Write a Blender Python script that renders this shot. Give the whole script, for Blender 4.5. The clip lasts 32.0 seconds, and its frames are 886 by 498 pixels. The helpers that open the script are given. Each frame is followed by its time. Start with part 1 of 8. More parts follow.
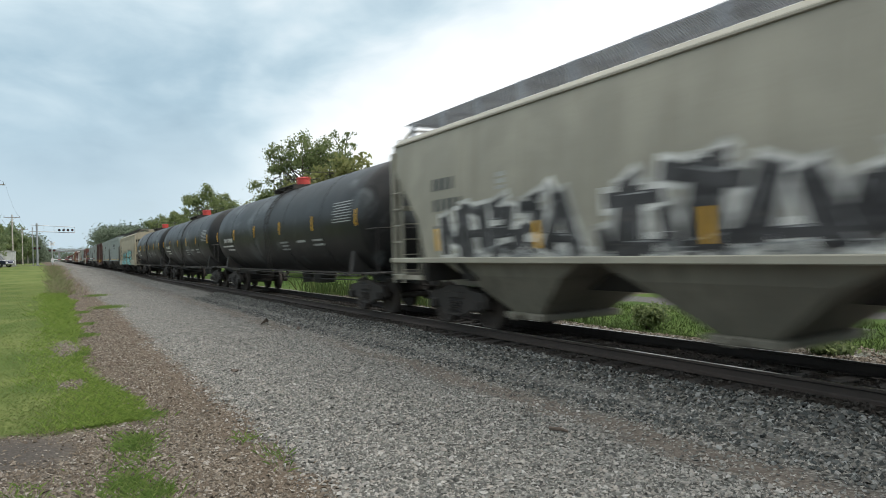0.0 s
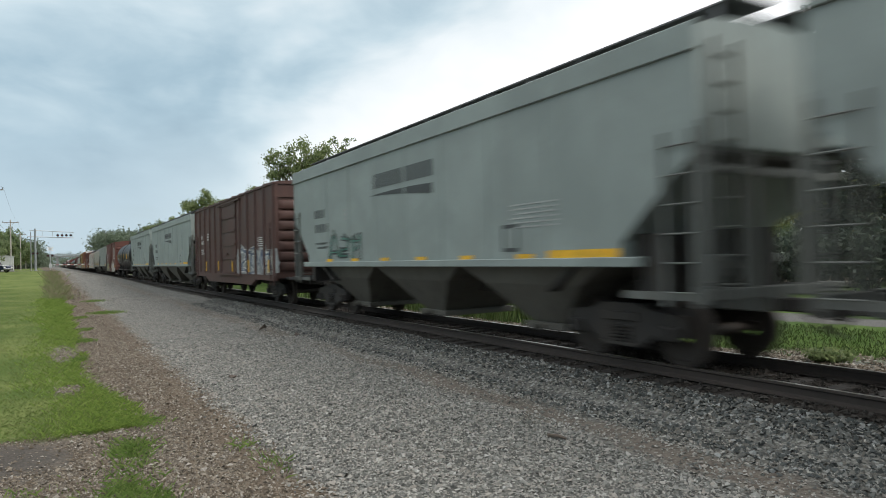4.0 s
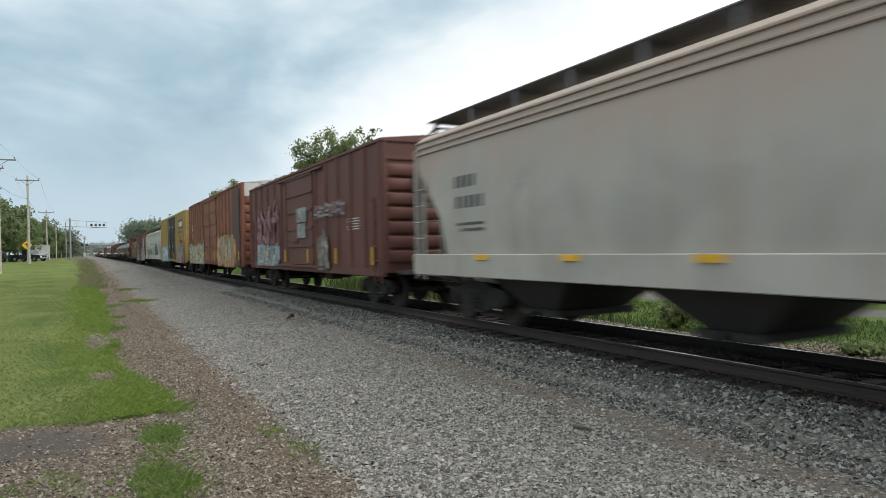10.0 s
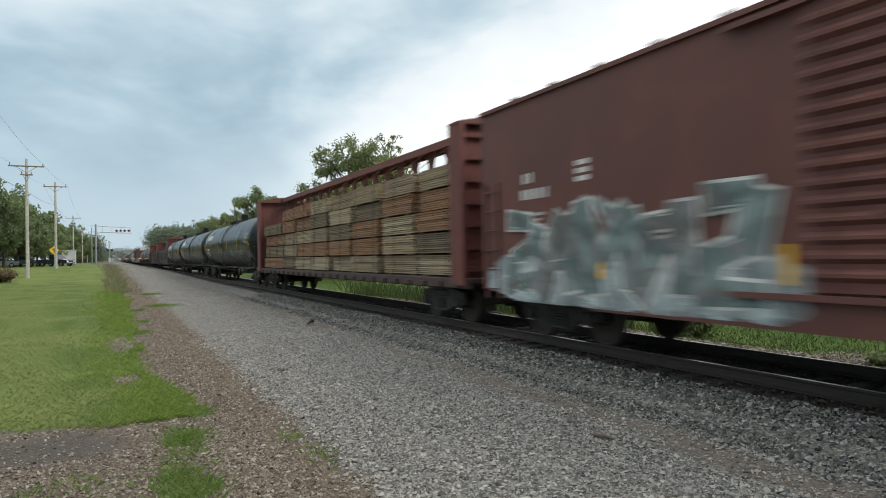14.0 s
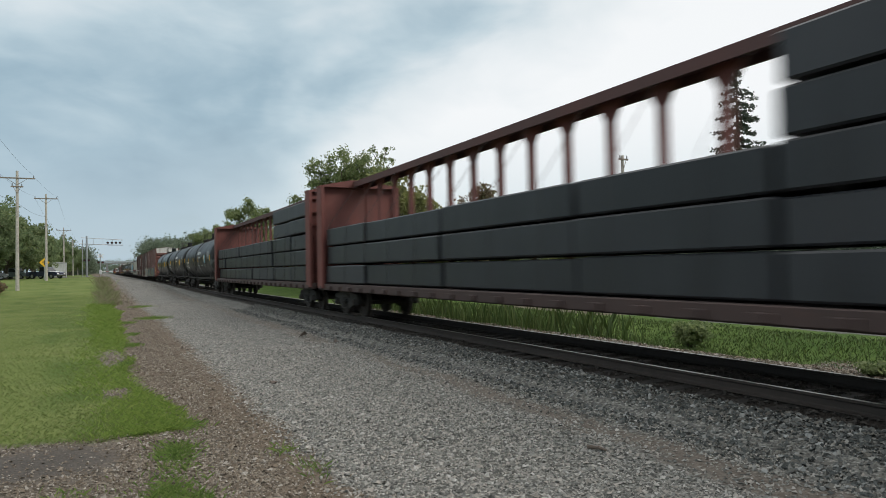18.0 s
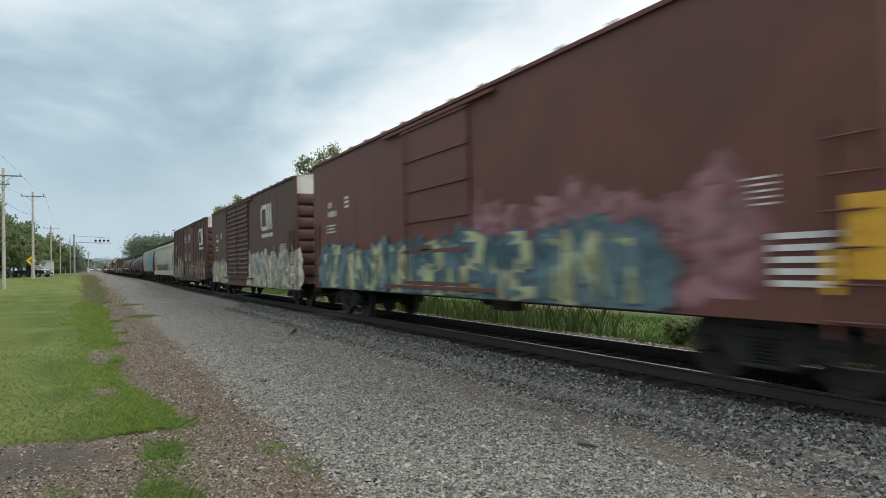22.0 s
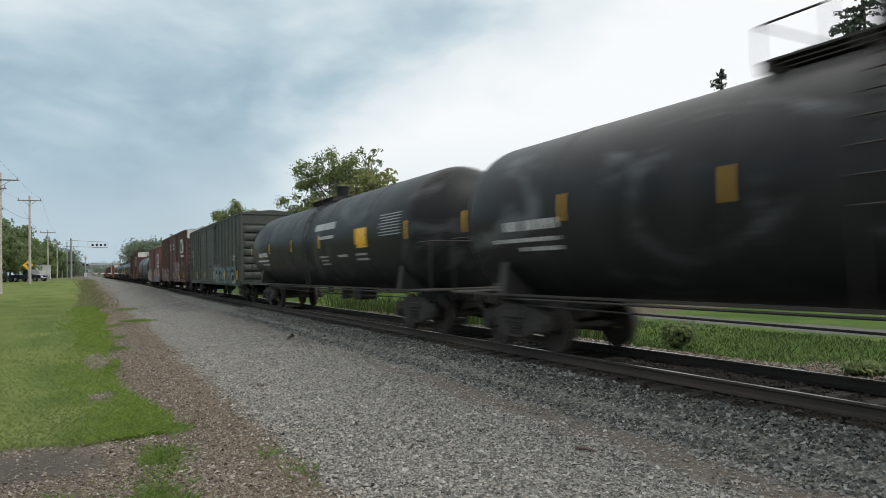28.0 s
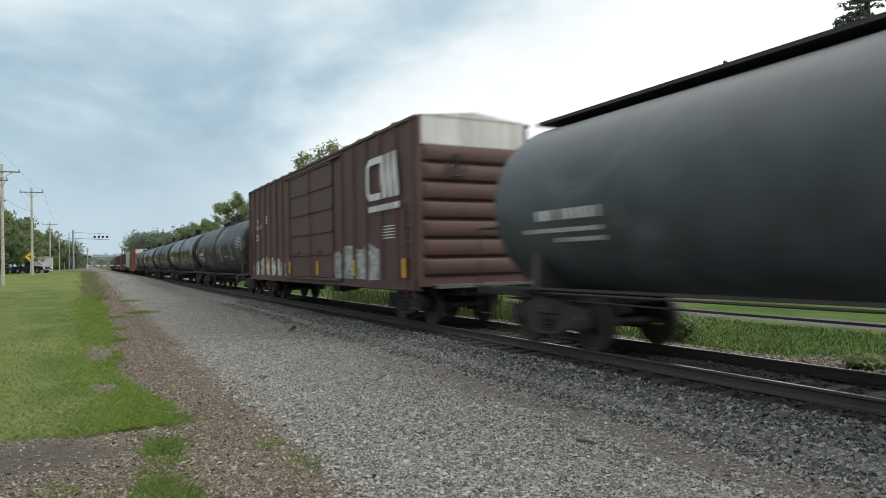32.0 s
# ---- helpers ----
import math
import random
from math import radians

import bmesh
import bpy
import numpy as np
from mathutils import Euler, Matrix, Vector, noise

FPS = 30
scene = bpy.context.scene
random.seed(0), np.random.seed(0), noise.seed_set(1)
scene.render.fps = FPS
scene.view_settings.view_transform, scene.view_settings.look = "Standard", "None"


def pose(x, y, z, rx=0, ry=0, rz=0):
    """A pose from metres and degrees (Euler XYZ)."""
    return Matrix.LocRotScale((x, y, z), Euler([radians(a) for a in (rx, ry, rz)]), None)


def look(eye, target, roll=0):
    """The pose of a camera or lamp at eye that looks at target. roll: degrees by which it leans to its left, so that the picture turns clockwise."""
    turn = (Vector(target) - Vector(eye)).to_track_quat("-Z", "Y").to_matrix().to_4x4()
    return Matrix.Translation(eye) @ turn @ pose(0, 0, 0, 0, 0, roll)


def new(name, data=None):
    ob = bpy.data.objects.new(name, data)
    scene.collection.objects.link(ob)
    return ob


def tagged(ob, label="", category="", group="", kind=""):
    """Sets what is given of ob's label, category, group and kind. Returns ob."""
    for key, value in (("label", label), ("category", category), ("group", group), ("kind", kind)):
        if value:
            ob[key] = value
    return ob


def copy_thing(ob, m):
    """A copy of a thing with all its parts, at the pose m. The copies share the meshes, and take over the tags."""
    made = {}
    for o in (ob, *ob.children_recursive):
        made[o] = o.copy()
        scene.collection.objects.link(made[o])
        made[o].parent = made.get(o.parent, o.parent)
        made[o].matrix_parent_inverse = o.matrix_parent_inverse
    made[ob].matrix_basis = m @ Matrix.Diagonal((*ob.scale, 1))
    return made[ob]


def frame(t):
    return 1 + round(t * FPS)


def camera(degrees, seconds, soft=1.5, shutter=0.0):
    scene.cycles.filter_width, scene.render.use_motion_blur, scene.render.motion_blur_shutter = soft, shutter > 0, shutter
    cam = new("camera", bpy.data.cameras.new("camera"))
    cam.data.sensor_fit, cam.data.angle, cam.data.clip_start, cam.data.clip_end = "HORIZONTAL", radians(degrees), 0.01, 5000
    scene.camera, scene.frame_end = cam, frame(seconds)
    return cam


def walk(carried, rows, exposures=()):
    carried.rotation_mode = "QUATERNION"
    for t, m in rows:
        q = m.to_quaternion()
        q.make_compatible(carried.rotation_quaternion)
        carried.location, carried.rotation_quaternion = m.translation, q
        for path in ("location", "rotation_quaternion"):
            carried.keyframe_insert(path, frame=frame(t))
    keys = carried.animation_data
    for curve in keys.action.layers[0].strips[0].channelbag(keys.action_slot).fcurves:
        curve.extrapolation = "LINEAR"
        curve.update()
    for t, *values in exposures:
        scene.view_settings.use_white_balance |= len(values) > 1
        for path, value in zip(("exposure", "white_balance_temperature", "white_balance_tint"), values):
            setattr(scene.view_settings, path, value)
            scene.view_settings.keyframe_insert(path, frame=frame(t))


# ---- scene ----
cam = camera(68.34, 32.0, soft=0.8, shutter=0.35)
PATH = [
    (0.0, pose(0.0, 0.0, 2.0, 90.139, 1.537, -30.647)),
    (0.5, pose(0.0, 0.0, 2.0, 90.247, 1.589, -30.670)),
    (1.0, pose(0.0, 0.0, 2.0, 90.385, 1.646, -30.720)),
    (1.5, pose(0.0, 0.0, 2.0, 90.464, 1.669, -30.669)),
    (2.0, pose(0.0, 0.0, 2.0, 90.595, 1.619, -30.647)),
    (2.5, pose(0.0, 0.0, 2.0, 90.646, 1.520, -30.642)),
    (3.0, pose(0.0, 0.0, 2.0, 90.697, 1.444, -30.695)),
    (3.5, pose(0.0, 0.0, 2.0, 90.701, 1.416, -30.744)),
    (5.5, pose(0.0, 0.0, 2.0, 90.641, 1.267, -30.749)),
    (6.0, pose(0.0, 0.0, 2.0, 90.597, 1.290, -30.643)),
    (6.5, pose(0.0, 0.0, 2.0, 90.464, 1.318, -30.271)),
    (7.0, pose(0.0, 0.0, 2.0, 90.411, 1.351, -29.975)),
    (7.5, pose(0.0, 0.0, 2.0, 90.319, 1.354, -29.711)),
    (8.0, pose(0.0, 0.0, 2.0, 90.271, 1.297, -29.548)),
    (8.5, pose(0.0, 0.0, 2.0, 90.164, 1.242, -29.335)),
    (9.0, pose(0.0, 0.0, 2.0, 90.041, 1.229, -29.108)),
    (9.5, pose(0.0, 0.0, 2.0, 89.945, 1.230, -28.807)),
    (10.0, pose(0.0, 0.0, 2.0, 89.882, 1.227, -28.505)),
    (10.5, pose(0.0, 0.0, 2.0, 89.794, 1.217, -28.091)),
    (11.0, pose(0.0, 0.0, 2.0, 89.668, 1.182, -27.760)),
    (11.5, pose(0.0, 0.0, 2.0, 89.689, 1.117, -27.449)),
    (12.0, pose(0.0, 0.0, 2.0, 89.735, 1.080, -27.162)),
    (12.5, pose(0.0, 0.0, 2.0, 89.898, 1.069, -26.951)),
    (13.0, pose(0.0, 0.0, 2.0, 89.953, 1.036, -26.815)),
    (13.5, pose(0.0, 0.0, 2.0, 90.315, 0.988, -26.761)),
    (14.0, pose(0.0, 0.0, 2.0, 90.486, 1.025, -26.779)),
    (14.5, pose(0.0, 0.0, 2.0, 90.667, 1.119, -26.756)),
    (16.5, pose(0.0, 0.0, 2.0, 91.279, 1.168, -26.738)),
    (17.0, pose(0.0, 0.0, 2.0, 91.397, 1.156, -27.009)),
    (17.5, pose(0.0, 0.0, 2.0, 91.444, 1.148, -27.232)),
    (18.0, pose(0.0, 0.0, 2.0, 91.481, 1.145, -27.403)),
    (18.5, pose(0.0, 0.0, 2.0, 91.457, 1.162, -27.552)),
    (19.0, pose(0.0, 0.0, 2.0, 91.466, 1.183, -27.630)),
    (19.5, pose(0.0, 0.0, 2.0, 91.468, 1.183, -27.636)),
    (20.0, pose(0.0, 0.0, 2.0, 91.484, 1.194, -27.572)),
    (20.5, pose(0.0, 0.0, 2.0, 91.429, 1.233, -27.517)),
    (21.0, pose(0.0, 0.0, 2.0, 91.405, 1.250, -27.573)),
    (21.5, pose(0.0, 0.0, 2.0, 91.316, 1.240, -27.910)),
    (22.0, pose(0.0, 0.0, 2.0, 91.238, 1.260, -28.233)),
    (22.5, pose(0.0, 0.0, 2.0, 91.171, 1.310, -28.497)),
    (23.0, pose(0.0, 0.0, 2.0, 91.171, 1.390, -28.674)),
    (23.5, pose(0.0, 0.0, 2.0, 91.194, 1.488, -28.849)),
    (24.0, pose(0.0, 0.0, 2.0, 91.272, 1.536, -28.935)),
    (24.5, pose(0.0, 0.0, 2.0, 91.422, 1.542, -29.012)),
    (25.0, pose(0.0, 0.0, 2.0, 91.532, 1.546, -28.925)),
    (25.5, pose(0.0, 0.0, 2.0, 91.607, 1.555, -28.731)),
    (27.5, pose(0.0, 0.0, 2.0, 91.676, 1.296, -28.505)),
    (28.0, pose(0.0, 0.0, 2.0, 91.606, 1.278, -28.438)),
    (28.5, pose(0.0, 0.0, 2.0, 91.523, 1.254, -28.406)),
    (29.0, pose(0.0, 0.0, 2.0, 91.398, 1.232, -28.359)),
    (29.5, pose(0.0, 0.0, 2.0, 91.315, 1.210, -28.288)),
    (30.0, pose(0.0, 0.0, 2.0, 91.230, 1.185, -28.263)),
    (30.5, pose(0.0, 0.0, 2.0, 91.163, 1.167, -28.218)),
    (31.0, pose(0.0, 0.0, 2.0, 91.102, 1.163, -28.252)),
    (31.5, pose(0.0, 0.0, 2.0, 91.025, 1.174, -28.283)),
    (32.0, pose(0.0, 0.0, 2.0, 90.944, 1.183, -28.300)),
]
EXPOSURES = [(0.0, 0.25), (1.0, 0.15), (3.0, 0.15), (6.0, 0.20), (9.0, 0.22), (10.0, 0.17), (11.0, 0.30), (12.0, 0.28), (13.0, 0.12), (14.0, 0.15), (17.0, 0.00), (18.0, -0.05), (19.0, 0.00), (21.0, 0.00), (22.0, 0.10), (23.0, 0.28), (24.0, 0.25), (25.0, 0.06), (28.0, 0.00), (29.0, 0.05), (30.0, 0.30), (31.0, 0.20), (32.0, 0.15)]
walk(cam, PATH, EXPOSURES)

# ---------- sky, sun ----------
SUN_AZ, SUN_EL = radians(140), radians(42)
BRIGHT_AZ = radians(62)  # where the cloud is thinnest
world = bpy.data.worlds.new("sky")
scene.world = world
world.use_nodes = True
wt = world.node_tree
wt.nodes.clear()


class Nodes:
    """Short hand for building node trees."""

    def __init__(self, tree):
        self.t = tree

    def add(self, kind, **kw):
        n = self.t.nodes.new(kind)
        for k, v in kw.items():
            if k == "op":
                n.operation = v
            elif k == "blend":
                n.data_type = "RGBA"
                n.blend_type = v
        return n

    def put(self, socket, value):
        if isinstance(value, bpy.types.NodeSocket):
            self.t.links.new(value, socket)
        elif value is not None:
            socket.default_value = value

    def math(self, op, a, b=None, c=None, clamp=False):
        n = self.add("ShaderNodeMath", op=op)
        n.use_clamp = clamp
        for s, v in zip(n.inputs, (a, b, c)):
            self.put(s, v)
        return n.outputs[0]

    def vmath(self, op, a, b=None):
        n = self.add("ShaderNodeVectorMath", op=op)
        self.put(n.inputs[0], a)
        self.put(n.inputs[1], b)
        return n.outputs[1 if op == "DOT_PRODUCT" else 0]

    def mix(self, fac, a, b, blend="MIX"):
        n = self.add("ShaderNodeMix", blend=blend)
        self.put(n.inputs[0], fac)
        self.put(n.inputs[6], rgba(a))
        self.put(n.inputs[7], rgba(b))
        return n.outputs[2]

    def step(self, v, lo, hi, a=0.0, b=1.0):
        n = self.add("ShaderNodeMapRange")
        n.interpolation_type = "SMOOTHSTEP"
        for s, x in zip(n.inputs, (v, lo, hi, a, b)):
            self.put(s, x)
        return n.outputs[0]

    def noise(self, vec, scale, detail=3.0, rough=0.55, distort=0.0):
        n = self.add("ShaderNodeTexNoise")
        self.put(n.inputs["Vector"], vec)
        n.inputs["Scale"].default_value = scale
        n.inputs["Detail"].default_value = detail
        n.inputs["Roughness"].default_value = rough
        n.inputs["Distortion"].default_value = distort
        return n.outputs[0]

    def voronoi(self, vec, scale, feature="F1"):
        n = self.add("ShaderNodeTexVoronoi")
        n.feature = feature
        self.put(n.inputs["Vector"], vec)
        n.inputs["Scale"].default_value = scale
        return n

    def scale(self, vec, s):
        n = self.add("ShaderNodeMapping")
        self.put(n.inputs["Vector"], vec)
        n.inputs["Scale"].default_value = s
        return n.outputs[0]

    def xyz(self, vec):
        n = self.add("ShaderNodeSeparateXYZ")
        self.put(n.inputs[0], vec)
        return n.outputs

    def join(self, x, y, z):
        n = self.add("ShaderNodeCombineXYZ")
        for s, v in zip(n.inputs, (x, y, z)):
            self.put(s, v)
        return n.outputs[0]

    def coord(self, kind="Object"):
        return self.add("ShaderNodeTexCoord").outputs[kind]

    def bump(self, height, strength=0.3, dist=0.01):
        n = self.add("ShaderNodeBump")
        n.inputs["Strength"].default_value = strength
        n.inputs["Distance"].default_value = dist
        self.put(n.inputs["Height"], height)
        return n.outputs[0]


def rgba(c):
    if isinstance(c, (tuple, list)) and len(c) == 3:
        return (*c, 1.0)
    return c


w = Nodes(wt)
way = w.coord("Generated")
sky = w.add("ShaderNodeTexSky")
sky.sky_type = "NISHITA"
sky.sun_disc = False
sky.sun_elevation, sky.sun_rotation = SUN_EL, SUN_AZ
sky.air_density, sky.dust_density = 1.0, 1.5
dx, dy, dz = w.xyz(way)
up = w.math("MAXIMUM", dz, 0.0)
soft = w.noise(w.scale(way, (1.0, 1.0, 2.0)), 2.3, 4.0, 0.5, 0.4)
fine = w.noise(w.scale(way, (1.0, 1.0, 2.2)), 6.5, 6.0, 0.55, 0.3)
sun_dir = (math.sin(SUN_AZ) * math.cos(SUN_EL), math.cos(SUN_AZ) * math.cos(SUN_EL), math.sin(SUN_EL))
bright_dir = (math.sin(BRIGHT_AZ) * math.cos(SUN_EL), math.cos(BRIGHT_AZ) * math.cos(SUN_EL), math.sin(SUN_EL))
near_bright = w.vmath("DOT_PRODUCT", way, bright_dir)
thick = w.math("ADD", w.math("MULTIPLY", soft, 0.76), w.math("MULTIPLY", fine, 0.24))
edge = w.math("SUBTRACT", near_bright, w.math("MULTIPLY", w.math("MINIMUM", up, 0.37), 1.1))
thick = w.math("ADD", thick, w.step(edge, 0.385, 0.545, -0.01, 0.48))
haze = w.step(dz, 0.02, 0.24)
low_sky = w.mix(w.step(near_bright, 0.42, 0.68), (0.50, 0.625, 0.71), (0.74, 0.83, 0.87))
ramp = w.add("ShaderNodeValToRGB")
w.put(ramp.inputs[0], thick)
el = ramp.color_ramp.elements
el[0].position, el[0].color = 0.38, (0.29, 0.415, 0.505, 1)
el[1].position, el[1].color = 0.86, (1.0, 1.02, 1.03, 1)
for pos, col in ((0.46, (0.385, 0.525, 0.615, 1)), (0.55, (0.55, 0.68, 0.75, 1)), (0.68, (0.82, 0.885, 0.915, 1))):
    e = el.new(pos)
    e.color = col
cloud = w.mix(haze, low_sky, ramp.outputs[0])
cover = w.step(thick, 0.25, 0.42)
clear = w.mix(1.0, sky.outputs[0], (0.10, 0.10, 0.10), "MULTIPLY")
above = w.mix(w.math("MULTIPLY", cover, 0.93), clear, cloud)
above = w.mix(w.step(dz, 0.3, 0.8), above, w.mix(0.75, above, (0.95, 0.93, 0.90)))
above = w.vmath("SCALE", above)
overhead = w.step(dz, 0.36, 0.95, 1.0, 2.1)
w.put(above.node.inputs["Scale"], overhead)
bg = w.add("ShaderNodeBackground")
w.put(bg.inputs[0], above)
bg.inputs[1].default_value = 1.0
w.t.links.new(bg.outputs[0], w.add("ShaderNodeOutputWorld").inputs[0])

sun = new("sun", bpy.data.lights.new("sun", "SUN"))
sun.data.energy, sun.data.angle, sun.data.color = 1.5, radians(24), (1.0, 0.95, 0.87)
sun.matrix_world = look(Vector(sun_dir) * 60, (0, 0, 0))

# ---------- materials ----------


def material(name):
    m = bpy.data.materials.new(name)
    m.use_nodes = True
    n = Nodes(m.node_tree)
    return m, n, m.node_tree.nodes["Principled BSDF"]


def coat(name, rgb, rough=0.5, metal=0.0, dirt=0.35, dirt_rgb=(0.10, 0.085, 0.07), streak=1.0, rust=0.0, fade=0.12, spec=0.5, smear=0.0, stain=None):
    """Painted or bare steel with streaks running down, faded patches, rust spots and fine grain."""
    m, n, b = material(name)
    shift = n.math("MULTIPLY", n.add("ShaderNodeObjectInfo").outputs["Random"], 40.0)
    p = n.vmath("ADD", n.coord(), n.join(shift, shift, shift))
    runs = n.noise(n.scale(p, (2.4, 2.4, 0.16)), 1.6, 4.0, 0.62)
    cloud_ = n.noise(p, 0.7, 4.0, 0.6, 0.4)
    grain = n.noise(p, 26.0, 3.0, 0.6)
    pale = tuple(min(1.0, c * 1.25 + 0.03) for c in rgb)
    deep = tuple(c * 0.72 for c in rgb)
    col = n.mix(n.step(cloud_, 0.35, 0.68), deep if fade > 0.3 else tuple(c * (1 - fade) for c in rgb), pale if fade > 0.3 else tuple(min(1, c * (1 + fade)) for c in rgb))
    amount = n.math("MULTIPLY", n.step(runs, 0.46, 0.74), dirt * streak)
    col = n.mix(amount, col, dirt_rgb)
    if smear:
        wipe = n.noise(n.scale(p, (1.0, 0.55, 0.8)), 0.62, 5.0, 0.6, 1.2)
        col = n.mix(n.math("MULTIPLY", n.step(wipe, 0.53, 0.70), smear), col, (0.17, 0.185, 0.19))
    if stain:
        high = n.math("ADD", n.xyz(n.coord())[2], n.math("MULTIPLY", n.math("SUBTRACT", cloud_, 0.5), 2.4))
        col = n.mix(n.math("MULTIPLY", n.step(high, 2.5, 3.9), 0.75), col, stain)
    if rust:
        spots = n.math("MULTIPLY", n.step(n.noise(p, 3.2, 6.0, 0.7), 0.62 - 0.1 * rust, 0.70), min(1.0, rust))
        col = n.mix(spots, col, (0.14, 0.055, 0.025))
    col = n.mix(n.math("MULTIPLY", n.step(grain, 0.3, 0.75), 0.16), col, dirt_rgb)
    n.put(b.inputs["Base Color"], col)
    n.put(b.inputs["Roughness"], n.math("ADD", n.math("MULTIPLY", cloud_, 0.3), rough - 0.12, clamp=True))
    b.inputs["Metallic"].default_value = metal
    b.inputs["Specular IOR Level"].default_value = spec
    n.put(b.inputs["Normal"], n.bump(n.math("ADD", grain, n.math("MULTIPLY", cloud_, 3.0)), 0.12, 0.01))
    return m


def plain(name, rgb, rough=0.6, metal=0.0, vary=0.15, grain=18.0, bump=0.2, spec=0.5):
    m, n, b = material(name)
    p = n.coord()
    v = n.noise(p, grain, 4.0, 0.6)
    big = n.noise(p, grain * 0.06, 3.0, 0.6)
    k = n.math("ADD", n.math("MULTIPLY", v, 0.6), n.math("MULTIPLY", big, 0.4))
    lo, hi = tuple(c * (1 - vary * 1.6) for c in rgb), tuple(min(1, c * (1 + vary * 1.6)) for c in rgb)
    n.put(b.inputs["Base Color"], n.mix(n.step(k, 0.3, 0.7), lo, hi))
    b.inputs["Roughness"].default_value, b.inputs["Metallic"].default_value = rough, metal
    b.inputs["Specular IOR Level"].default_value = spec
    if bump:
        n.put(b.inputs["Normal"], n.bump(v, bump, 0.01))
    return m


def scatter(name, stops, rough=0.85, per="island", fine=30.0, trans=0.0):
    """Loose pieces, each with a colour of its own out of the stops."""
    m, n, b = material(name)
    src = n.add("ShaderNodeNewGeometry").outputs["Random Per Island"] if per == "island" else n.add("ShaderNodeObjectInfo").outputs["Random"]
    r = n.add("ShaderNodeValToRGB")
    n.put(r.inputs[0], src)
    e = r.color_ramp.elements
    e[0].position, e[0].color = 0.0, rgba(stops[0])
    e[1].position, e[1].color = 1.0, rgba(stops[-1])
    for i, s in enumerate(stops[1:-1]):
        x = e.new((i + 1) / (len(stops) - 1))
        x.color = rgba(s)
    g = n.noise(n.coord(), fine, 3.0, 0.6)
    n.put(b.inputs["Base Color"], n.mix(n.math("MULTIPLY", g, 0.45), r.outputs[0], (0.02, 0.02, 0.015), "MIX"))
    b.inputs["Roughness"].default_value = rough
    b.inputs["Specular IOR Level"].default_value = 0.3
    if trans:
        out = m.node_tree.nodes["Material Output"]
        t = n.add("ShaderNodeBsdfTranslucent")
        n.put(t.inputs[0], r.outputs[0])
        mixer = n.add("ShaderNodeMixShader")
        mixer.inputs[0].default_value = trans
        n.t.links.new(b.outputs[0], mixer.inputs[1])
        n.t.links.new(t.outputs[0], mixer.inputs[2])
        n.t.links.new(mixer.outputs[0], out.inputs[0])
    return m


# ---------- mesh building ----------


